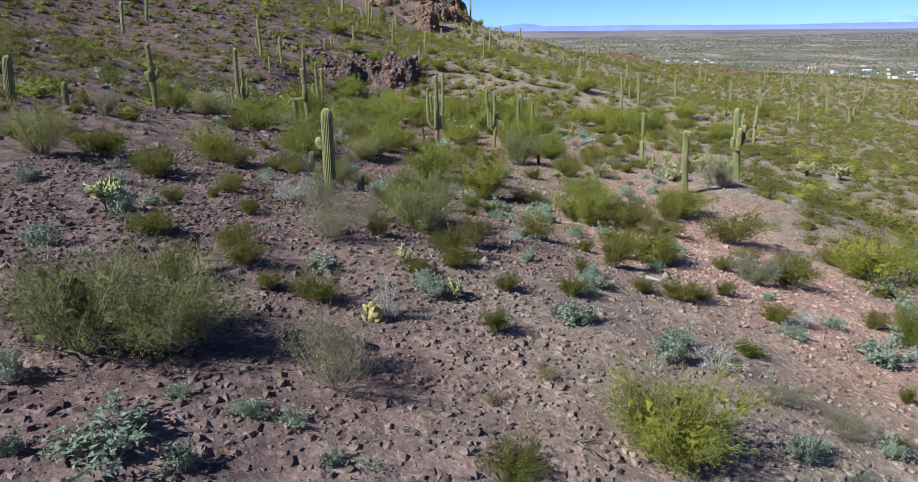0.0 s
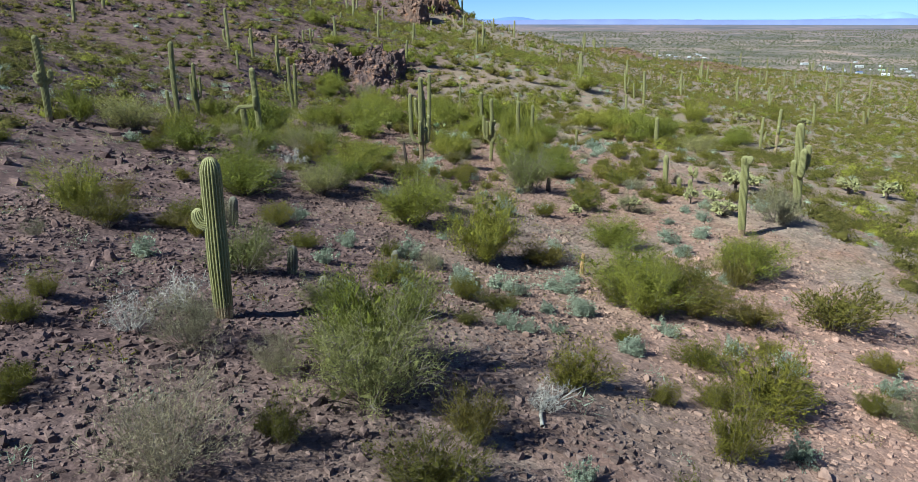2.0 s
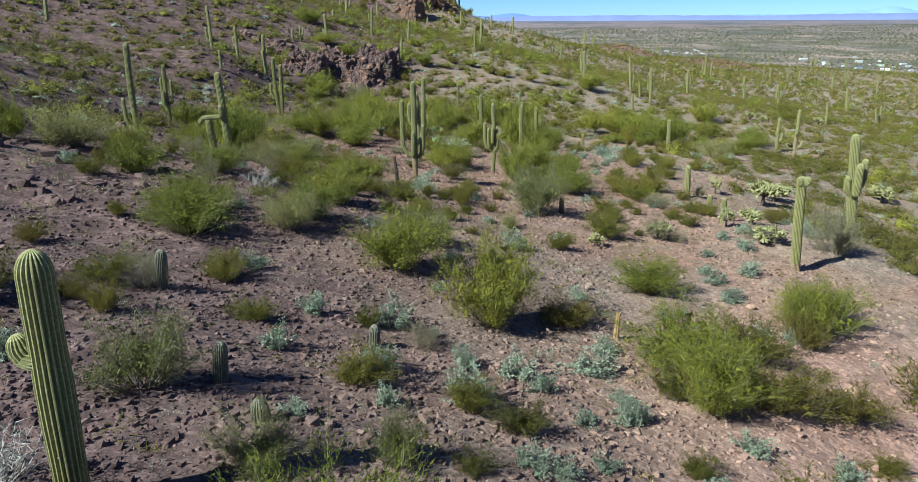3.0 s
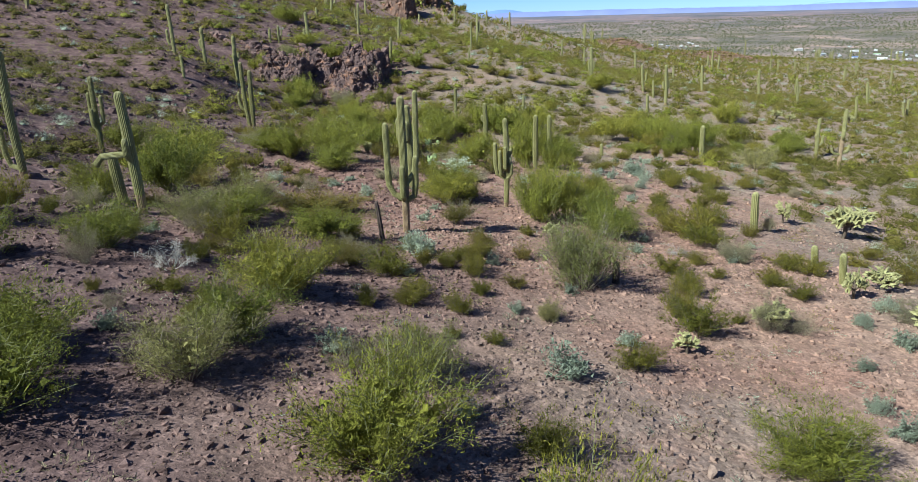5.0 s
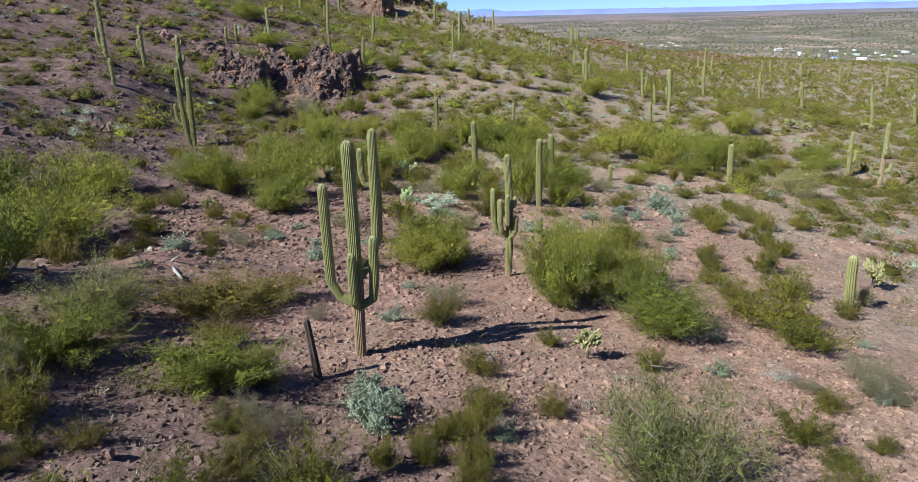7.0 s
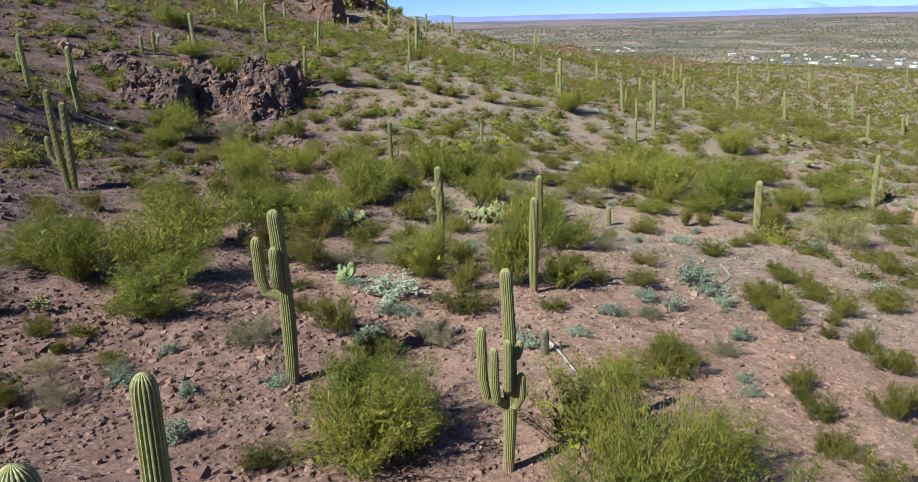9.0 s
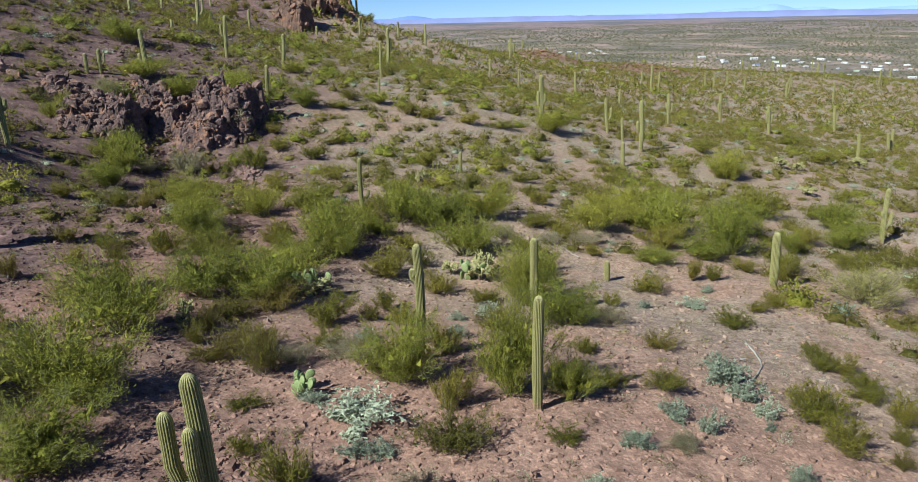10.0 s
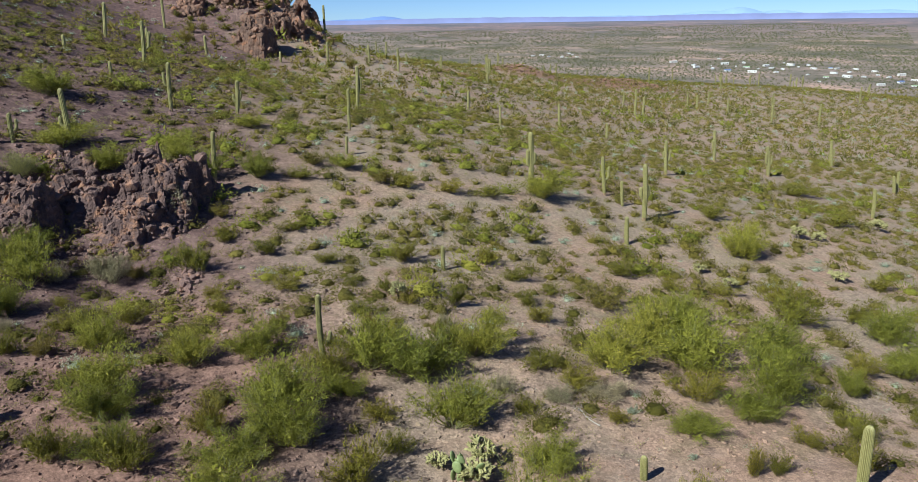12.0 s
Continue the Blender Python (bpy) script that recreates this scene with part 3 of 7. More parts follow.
def plant(kind, x, y, tall, wide, rng=random.Random(4)):
    """One shrub at x, y, with its height and width in metres."""
    name, label, category, meshes = KINDS[kind]
    if kind == "B":
        tall, wide = tall * 1.1, wide * 1.2
    stems, crown = rng.choice(FINE[kind] if kind in FINE and (y < 66 and abs(x) < 9 or kind == "P" and y < 92 and abs(x) < 13) else meshes)
    ob = tagged(new(name, stems), label, category, "shrubs of the hillside")
    part("crown" if kind in "PQ" else "foliage", crown, ob)
    ob.matrix_basis = Matrix.LocRotScale((x, y, float(ground_z(x, y)) - 0.03), Euler((0, 0, rng.uniform(0, 6.28))), (wide / 1.5 * rng.uniform(0.92, 1.2), wide / 1.5 * rng.uniform(0.85, 1.1), tall * 1.2))
    planted.append((x, y, wide / 2))
    return ob


# ---- ground ----
def spread_axis(a, b, step, cap, reach_a, reach_b, low, high):
    """Coordinates that are even from a to b, widen to cap as far as reach_a and reach_b, and then grow out to both ends."""
    mid = list(np.arange(a, b, step))

    def arm(v, sign, reach, end):
        out, s = [], step
        while sign * (end - v) > 0:
            s = min(s * 1.08, cap) if sign * (reach - v) > 0 else s * 1.09
            v += sign * s
            out.append(v)
        return out
    return np.array(arm(mid[0], -1, reach_a, low)[::-1] + mid + arm(mid[-1], 1, reach_b, high))


gx = spread_axis(-20, 24, 0.32, 1.3, -60, 70, -4950, 4950)
gy = spread_axis(10, 96, 0.32, 1.3, 0, 262, -1500, 4950)
GX, GY = np.meshgrid(gx, gy)
GZ = ground_z(GX, GY)
gv = np.stack([GX, GY, GZ], -1).reshape(-1, 3)
nx, ny = len(gx), len(gy)
cell = (np.arange(ny - 1)[:, None] * nx + np.arange(nx - 1)[None]).ravel()
gf = np.stack([cell, cell + 1, cell + nx + 1, cell + nx], 1)
tagged(new("ground", mesh_of("ground", gv, gf, [GROUND], smoothed=True)), "stony pinkish-brown desert ground sloping to a plain", "ground", kind="structure")


# ---- shrubs that stand out, zone by zone: kind, x, y, height, width ----
for row in [
    ("B", -4.8, 11.4, 0.25, 0.34),
    ("B", -2.9, 11.6, 0.30, 0.42),
    ("B", -3.7, 11.7, 0.44, 1.17),
    ("B", -1.2, 12.2, 0.19, 0.30),
    ("C", 1.2, 12.7, 0.29, 1.11),
    ("B", -1.8, 12.8, 0.19, 0.40),
    ("B", -2.4, 12.8, 0.24, 0.45),
    ("B", -5.6, 12.8, 0.41, 0.43),
    ("B", -3.4, 12.9, 0.18, 0.36),
    ("P", 3.7, 13.7, 1.24, 2.17),
    ("Q", -5.1, 13.8, 1.44, 2.43),
    ("G", -1.4, 13.9, 1.11, 1.75),
    ("Q", -4.0, 14.1, 1.33, 2.14),
    ("N", 1.0, 14.3, 0.25, 0.46),
    ("B", 6.1, 14.6, 0.35, 0.48),
    ("B", 6.5, 14.9, 0.31, 0.51),
    ("N", 1.9, 15.2, 0.33, 0.59),
    ("B", 8.2, 15.5, 0.38, 0.44),
    ("G", 7.5, 15.8, 0.52, 1.33),
    ("C", 8.6, 16.0, 0.26, 0.49),
    ("C", -4.7, 16.3, 0.61, 0.99),
    ("G", 6.4, 16.3, 0.42, 1.05),
    ("C", -2.1, 16.5, 0.54, 1.11),
    ("C", -3.1, 16.5, 0.38, 0.61),
]:
    plant(*row)
for row in [
    ("C", 1.1, 16.6, 0.48, 0.78),
    ("B", 4.5, 16.9, 0.48, 0.58),
    ("D", 5.5, 17.1, 0.44, 1.02),
    ("C", -3.8, 17.4, 0.62, 1.09),
    ("B", 4.8, 17.6, 0.39, 0.71),
    ("B", 2.8, 17.8, 0.37, 0.91),
    ("B", -0.2, 17.9, 0.40, 0.59),
    ("C", 10.0, 18.1, 0.44, 0.37),
    ("B", -2.4, 18.1, 0.30, 0.63),
    ("B", -0.3, 18.2, 0.32, 0.52),
    ("C", -5.9, 18.3, 0.54, 1.10),
    ("C", 6.6, 18.3, 0.37, 0.85),
    ("C", -4.3, 18.5, 0.41, 0.72),
    ("C", -0.5, 18.8, 0.34, 0.70),
    ("C", 1.4, 18.9, 0.39, 0.69),
    ("C", 2.9, 19.5, 0.44, 0.77),
    ("C", 0.3, 19.7, 0.47, 0.92),
    ("B", 3.4, 19.8, 0.25, 0.32),
    ("B", -7.2, 19.8, 0.51, 0.66),
    ("B", 8.3, 20.1, 0.35, 0.55),
    ("G", -2.6, 20.2, 0.98, 1.76),
    ("B", 10.6, 20.3, 0.51, 1.28),
    ("B", 3.5, 20.4, 0.47, 0.69),
    ("O", 0.3, 20.5, 0.68, 1.24),
]:
    plant(*row)
for row in [
    ("C", 4.9, 20.8, 0.40, 0.70),
    ("C", 5.8, 20.8, 0.57, 1.02),
    ("O", -1.6, 21.0, 0.55, 0.77),
    ("C", -4.7, 21.0, 0.39, 0.59),
    ("C", 3.5, 21.2, 0.46, 0.72),
    ("C", 8.3, 21.2, 0.53, 1.01),
    ("B", 2.1, 21.3, 0.26, 0.40),
    ("C", 6.4, 21.3, 0.34, 0.65),
    ("C", -6.6, 21.3, 0.49, 0.64),
    ("D", 9.1, 21.4, 0.56, 0.89),
    ("C", -4.8, 21.5, 0.35, 0.45),
    ("P", 12.2, 21.8, 1.22, 1.07),
    ("O", 0.7, 21.9, 0.82, 0.94),
    ("Q", -0.7, 22.5, 1.27, 2.15),
    ("C", -6.1, 22.6, 0.33, 0.49),
    ("C", 7.5, 22.7, 0.44, 0.62),
    ("C", 4.5, 22.8, 0.99, 1.02),
    ("G", -2.1, 23.0, 0.67, 0.84),
    ("C", 11.9, 23.0, 0.57, 0.84),
    ("D", 1.8, 23.1, 0.44, 0.62),
    ("C", -5.8, 23.3, 0.43, 0.82),
    ("G", -3.4, 23.3, 0.83, 1.31),
    ("D", -4.4, 23.6, 0.56, 0.96),
    ("P", -0.8, 23.8, 1.42, 2.02),
]:
    plant(*row)
for row in [
    ("C", -8.2, 24.2, 0.76, 1.18),
    ("C", -6.1, 24.4, 0.42, 0.67),
    ("C", 2.5, 24.4, 0.70, 1.31),
    ("C", 4.0, 24.7, 0.42, 0.57),
    ("D", -4.3, 25.1, 0.58, 1.19),
    ("C", 5.1, 25.2, 0.53, 1.02),
    ("C", 6.1, 25.4, 0.97, 2.24),
    ("G", 9.4, 25.5, 0.76, 1.57),
    ("Q", -12.3, 25.7, 1.29, 1.99),
    ("O", -8.8, 25.8, 0.89, 1.41),
    ("P", 6.7, 25.9, 0.67, 1.36),
    ("Q", -1.9, 26.1, 0.51, 1.24),
    ("C", 11.0, 26.3, 1.01, 1.78),
    ("C", 8.8, 26.4, 0.50, 0.93),
    ("Q", -0.3, 26.6, 0.69, 0.80),
    ("O", 0.7, 26.8, 0.29, 0.70),
    ("B", 4.1, 27.1, 0.29, 0.41),
    ("B", 1.9, 27.1, 0.26, 0.35),
    ("B", 1.5, 27.2, 0.29, 0.55),
    ("B", 4.1, 27.3, 0.34, 0.56),
    ("C", 5.7, 27.4, 0.62, 1.32),
    ("C", -11.2, 27.4, 0.86, 1.59),
    ("B", 2.6, 27.6, 0.22, 0.37),
    ("B", -1.8, 27.6, 0.18, 0.40),
]:
    plant(*row)
for row in [
    ("B", 10.0, 27.8, 0.37, 0.58),
    ("Q", -4.0, 27.9, 1.00, 1.56),
    ("B", 7.8, 28.1, 0.35, 0.77),
    ("C", 4.1, 28.1, 0.32, 0.79),
    ("O", 1.5, 28.3, 0.50, 1.05),
    ("B", -6.3, 28.5, 0.35, 0.64),
    ("B", -0.6, 28.7, 0.29, 0.45),
    ("B", 5.4, 29.1, 0.30, 0.58),
    ("B", 2.6, 29.2, 0.24, 0.44),
    ("B", 0.7, 29.3, 0.50, 0.74),
    ("C", 7.8, 29.3, 0.32, 0.84),
    ("O", -12.2, 29.4, 0.82, 1.83),
    ("C", 10.8, 29.5, 0.51, 1.10),
    ("B", 3.4, 29.6, 0.36, 0.48),
    ("G", 0.6, 29.7, 0.41, 0.72),
    ("B", 3.6, 29.7, 0.34, 0.47),
    ("C", 12.5, 30.0, 0.60, 1.14),
    ("B", -1.0, 30.2, 0.35, 0.70),
    ("B", 3.5, 30.4, 0.26, 0.50),
    ("B", 2.0, 30.4, 0.32, 0.49),
    ("B", -2.8, 30.6, 0.38, 0.52),
    ("O", -8.1, 30.7, 0.80, 1.58),
    ("P", 5.3, 30.8, 1.40, 2.59),
    ("C", -6.0, 31.0, 0.60, 0.78),
]:
    plant(*row)
for row in [
    ("C", 4.6, 31.0, 0.64, 0.75),
    ("B", 1.6, 31.1, 0.36, 0.66),
    ("B", 0.6, 31.2, 0.40, 0.46),
    ("O", 6.7, 31.3, 0.94, 2.04),
    ("O", 8.4, 31.3, 0.73, 1.79),
    ("P", -9.1, 31.5, 1.28, 2.01),
    ("P", 16.3, 31.6, 1.76, 3.40),
    ("O", -6.9, 31.6, 0.44, 1.01),
    ("G", -0.2, 32.0, 0.53, 1.02),
    ("B", 3.2, 32.1, 0.36, 0.93),
    ("C", -3.5, 32.1, 0.47, 1.06),
    ("C", -6.8, 32.7, 0.57, 1.18),
    ("C", -1.4, 32.7, 0.44, 0.62),
    ("O", 15.6, 32.7, 0.81, 1.71),
    ("G", -6.1, 32.9, 0.76, 1.43),
    ("B", -2.6, 32.9, 0.37, 0.60),
    ("O", 11.3, 32.9, 1.23, 3.03),
    ("B", -0.9, 33.2, 0.45, 0.75),
    ("P", 5.4, 33.3, 1.23, 2.63),
    ("B", 3.8, 33.6, 0.33, 0.56),
    ("O", 7.5, 34.4, 1.00, 2.18),
    ("P", 1.3, 34.4, 1.90, 2.62),
    ("C", -4.9, 34.5, 0.62, 1.06),
    ("C", -5.1, 35.0, 0.55, 1.10),
]:
    plant(*row)
for row in [
    ("O", 3.2, 35.3, 0.70, 1.83),
    ("O", -9.9, 35.8, 0.59, 1.14),
    ("O", 9.6, 35.9, 0.97, 1.19),
    ("B", 9.4, 36.4, 0.35, 0.55),
    ("P", 10.4, 37.2, 1.34, 2.48),
    ("B", 3.8, 37.4, 0.36, 0.57),
    ("P", -1.1, 38.0, 1.58, 2.87),
    ("P", -6.9, 38.2, 1.21, 2.39),
    ("P", 10.9, 38.3, 1.18, 2.57),
    ("P", 6.2, 39.0, 1.04, 2.23),
    ("B", 8.7, 39.1, 0.31, 0.83),
    ("Q", -4.5, 39.9, 1.10, 2.04),
    ("P", -7.5, 40.0, 1.27, 2.50),
    ("B", 8.7, 40.5, 0.34, 0.68),
    ("Q", -0.6, 41.0, 1.03, 1.97),
    ("G", -1.9, 41.1, 0.62, 1.11),
    ("B", -6.5, 41.3, 0.27, 0.46),
    ("P", -4.2, 41.5, 1.17, 2.17),
    ("B", 10.2, 41.5, 0.45, 0.76),
    ("B", -2.3, 41.9, 0.33, 0.70),
    ("C", -5.2, 41.9, 0.33, 0.69),
    ("B", 2.4, 42.0, 0.56, 0.92),
    ("G", -6.8, 42.3, 0.42, 0.59),
    ("C", -5.3, 42.5, 0.39, 0.63),
]:
    plant(*row)
for row in [
    ("C", 4.0, 42.6, 0.63, 1.16),
    ("C", -11.8, 42.7, 0.64, 1.27),
    ("C", -0.8, 43.0, 0.29, 0.70),
    ("C", -7.6, 43.2, 0.36, 0.44),
    ("C", 0.1, 43.4, 0.29, 0.49),
    ("C", 1.0, 43.4, 0.28, 0.72),
    ("C", -5.3, 43.8, 0.42, 0.72),
    ("C", -6.3, 44.0, 0.38, 1.01),
    ("P", -10.7, 44.1, 1.25, 2.43),
    ("B", 4.2, 44.2, 0.30, 0.60),
    ("G", -8.5, 44.7, 0.91, 0.95),
    ("P", -4.0, 44.7, 1.46, 2.90),
    ("C", -2.0, 44.8, 0.50, 0.58),
    ("G", 14.8, 45.0, 1.64, 2.22),
    ("C", 0.3, 45.0, 0.58, 0.81),
    ("C", 6.2, 45.2, 0.89, 1.76),
    ("C", -1.0, 45.3, 0.50, 1.07),
    ("Q", 2.5, 45.5, 0.57, 0.73),
    ("D", -6.8, 45.5, 0.61, 1.16),
    ("G", 8.2, 45.6, 0.94, 1.16),
    ("O", -4.5, 45.8, 0.40, 1.03),
    ("P", -16.1, 45.9, 1.45, 1.72),
    ("G", 8.9, 45.9, 0.53, 1.33),
    ("C", -0.9, 46.1, 0.45, 0.92),
]:
    plant(*row)
for row in [
    ("G", 12.6, 46.1, 0.58, 1.51),
    ("C", 7.6, 46.2, 0.29, 0.49),
    ("P", -8.7, 46.2, 1.15, 2.41),
    ("C", -6.4, 46.3, 0.57, 0.86),
    ("Q", -14.3, 46.4, 1.34, 3.15),
    ("C", 6.2, 46.5, 0.87, 1.24),
    ("P", -12.4, 46.7, 1.24, 2.01),
    ("C", -3.5, 47.0, 0.83, 1.06),
    ("C", -5.2, 47.2, 0.26, 0.59),
    ("C", -8.6, 47.4, 0.38, 0.71),
    ("C", -1.7, 47.5, 0.81, 1.65),
    ("O", -6.1, 47.5, 0.31, 0.72),
    ("B", 3.4, 47.7, 0.27, 0.43),
    ("O", -6.5, 47.7, 0.41, 0.91),
    ("B", -1.2, 47.7, 0.27, 0.42),
    ("O", -5.8, 48.0, 0.42, 0.68),
    ("O", -2.9, 48.0, 0.57, 1.02),
    ("C", 10.3, 48.2, 0.48, 0.95),
    ("C", 0.7, 48.3, 0.56, 0.74),
    ("B", -8.4, 48.3, 0.25, 0.50),
    ("C", 7.0, 48.4, 0.55, 1.25),
    ("O", -5.2, 48.4, 0.37, 0.72),
    ("C", -6.3, 48.7, 0.89, 1.61),
    ("O", -3.0, 48.8, 0.34, 1.01),
]:
    plant(*row)
for row in [
    ("C", 0.0, 48.9, 0.49, 0.58),
    ("C", 0.8, 48.9, 0.55, 0.79),
    ("G", -7.2, 48.9, 0.81, 1.17),
    ("C", -0.2, 49.3, 0.34, 0.62),
    ("G", -2.8, 49.4, 0.49, 0.69),
    ("C", 10.0, 49.4, 0.41, 0.94),
    ("Q", 3.9, 48.5, 2.00, 3.0),
    ("C", -3.4, 49.5, 0.42, 0.82),
    ("C", 7.3, 49.6, 0.41, 0.92),
    ("Q", -7.7, 49.7, 1.07, 1.97),
    ("C", 0.2, 49.7, 0.52, 0.73),
    ("B", -1.0, 49.8, 0.67, 0.74),
    ("C", 0.7, 49.9, 0.73, 0.99),
    ("G", -2.5, 49.9, 0.32, 0.84),
    ("B", 1.3, 50.0, 0.32, 0.44),
    ("C", 10.1, 50.0, 0.41, 0.90),
    ("G", -3.2, 50.1, 0.53, 0.74),
    ("C", 7.1, 50.5, 0.67, 1.13),
    ("B", -0.7, 50.7, 0.37, 0.56),
    ("B", -1.1, 50.7, 0.40, 0.86),
    ("P", -4.0, 50.9, 1.04, 2.68),
    ("C", 11.9, 51.0, 0.60, 1.36),
    ("C", -3.2, 51.2, 0.70, 1.12),
    ("O", 2.4, 51.2, 0.50, 0.82),
]:
    plant(*row)
for row in [
    ("O", 1.1, 51.2, 0.58, 1.26),
    ("P", -6.9, 51.4, 1.02, 2.25),
    ("B", -1.2, 51.4, 0.46, 0.70),
    ("C", 11.5, 51.7, 0.53, 1.19),
    ("P", -11.4, 51.7, 1.27, 2.00),
    ("C", 8.5, 52.1, 0.41, 1.01),
    ("B", 9.8, 52.3, 0.28, 0.40),
    ("G", 10.0, 52.6, 0.49, 1.27),
    ("O", 1.1, 53.0, 0.47, 1.04),
    ("C", 12.0, 53.0, 0.47, 1.36),
    ("G", 8.5, 53.2, 0.34, 0.89),
    ("O", -4.5, 53.4, 0.58, 1.61),
    ("Q", -7.2, 53.6, 1.26, 2.44),
    ("G", 10.5, 54.0, 0.62, 1.28),
    ("D", 8.4, 54.0, 0.33, 0.86),
    ("B", 6.9, 54.1, 0.30, 0.58),
    ("C", 5.2, 54.2, 0.59, 0.86),
    ("C", 3.0, 55.1, 0.40, 0.72),
    ("P", -10.3, 55.3, 2.15, 3.46),
    ("O", -5.3, 55.6, 0.97, 3.05),
    ("O", 0.2, 55.9, 0.73, 1.50),
    ("B", -1.0, 56.0, 0.32, 0.63),
    ("C", 16.4, 56.1, 0.42, 1.33),
]:
    plant(*row)
for row in [
    ("C", 10.2, 56.4, 0.89, 2.04),
    ("P", 6.5, 57.0, 1.20, 2.71),
    ("O", -4.7, 57.0, 0.63, 3.31),
    ("B", 8.0, 57.0, 0.28, 0.42),
    ("G", 0.5, 58.2, 0.77, 1.62),
    ("C", 10.6, 58.5, 1.12, 2.79),
    ("P", 6.5, 58.5, 1.53, 2.87),
    ("P", 3.9, 58.9, 2.04, 2.47),
    ("O", 9.9, 59.5, 0.84, 1.98),
    ("P", 5.0, 59.9, 2.27, 2.61),
    ("C", 10.3, 61.3, 0.66, 1.94),
    ("P", 6.9, 62.0, 1.20, 2.10),
    ("C", 12.5, 62.1, 0.91, 1.86),
    ("O", -2.1, 62.3, 0.49, 1.01),
    ("P", -0.1, 62.4, 1.60, 2.67),
    ("P", 4.4, 62.8, 1.71, 2.78),
    ("P", -12.9, 62.9, 1.77, 4.97),
    ("C", 10.1, 63.0, 0.66, 1.17),
    ("P", 0.8, 63.1, 1.18, 1.57),
    ("P", -0.0, 64.2, 1.62, 2.85),
    ("C", -10.4, 64.2, 0.65, 0.89),
    ("C", 10.8, 64.6, 0.60, 0.93),
    ("C", 12.8, 64.7, 1.01, 1.32),
    ("P", -14.1, 65.1, 2.05, 3.57),
]:
    plant(*row)
for row in [
    ("C", -8.3, 65.4, 0.55, 0.93),
    ("C", 10.8, 65.5, 0.49, 0.92),
    ("B", 9.5, 65.7, 0.25, 0.48),
    ("P", 6.0, 65.7, 0.74, 1.96),
    ("C", -10.8, 66.0, 0.94, 1.37),
    ("C", 11.2, 66.3, 0.58, 0.95),
    ("P", -0.2, 66.3, 0.69, 1.82),
    ("B", 9.7, 66.4, 0.25, 0.47),
    ("B", -6.1, 66.5, 0.27, 0.72),
    ("B", -2.4, 66.5, 0.28, 0.72),
    ("C", 7.6, 66.5, 0.81, 1.69),
    ("N", -8.2, 67.0, 0.41, 1.22),
    ("P", 7.9, 67.0, 0.90, 1.49),
    ("G", -6.5, 67.1, 0.39, 0.93),
    ("O", 0.0, 67.6, 0.71, 1.85),
    ("C", 14.8, 67.7, 0.86, 1.54),
    ("C", -6.8, 67.9, 0.36, 0.94),
    ("G", 10.0, 68.1, 0.39, 1.03),
    ("B", 4.2, 68.2, 0.37, 0.71),
    ("C", -8.3, 68.3, 0.39, 0.65),
    ("B", -5.5, 68.4, 0.27, 0.60),
    ("B", -0.1, 68.7, 0.49, 0.85),
    ("B", 5.8, 68.9, 0.30, 0.58),
    ("G", 1.6, 68.9, 0.60, 1.61),
]:
    plant(*row)
for row in [
    ("G", -3.5, 69.0, 0.64, 1.66),
    ("C", 14.8, 69.0, 0.84, 0.96),
    ("B", 10.9, 69.1, 0.45, 0.66),
    ("P", -18.1, 69.2, 1.54, 2.62),
    ("C", -9.2, 69.2, 0.65, 0.78),
    ("C", -8.1, 69.4, 0.39, 0.98),
    ("G", 8.5, 70.6, 0.38, 0.99),
    ("B", 7.4, 70.7, 0.36, 0.80),
    ("B", 1.0, 70.8, 0.28, 0.64),
    ("C", 13.2, 70.8, 0.77, 1.69),
    ("B", 0.4, 70.8, 0.29, 0.78),
    ("C", 5.6, 70.9, 0.37, 0.98),
    ("P", -6.8, 70.9, 1.44, 3.76),
    ("O", 2.8, 70.9, 0.79, 2.21),
    ("C", -2.3, 71.1, 0.52, 1.10),
    ("C", 15.3, 71.3, 0.42, 0.83),
    ("B", 9.7, 71.5, 0.48, 0.67),
    ("P", -15.2, 71.6, 1.76, 4.89),
    ("B", 9.0, 72.2, 0.33, 0.87),
    ("C", 13.4, 72.2, 0.84, 1.84),
    ("C", 16.3, 72.5, 0.85, 1.48),
    ("B", 12.0, 72.6, 0.42, 0.77),
    ("B", 0.4, 72.6, 0.55, 1.72),
    ("C", 18.6, 73.0, 0.89, 1.53),
]:
    plant(*row)
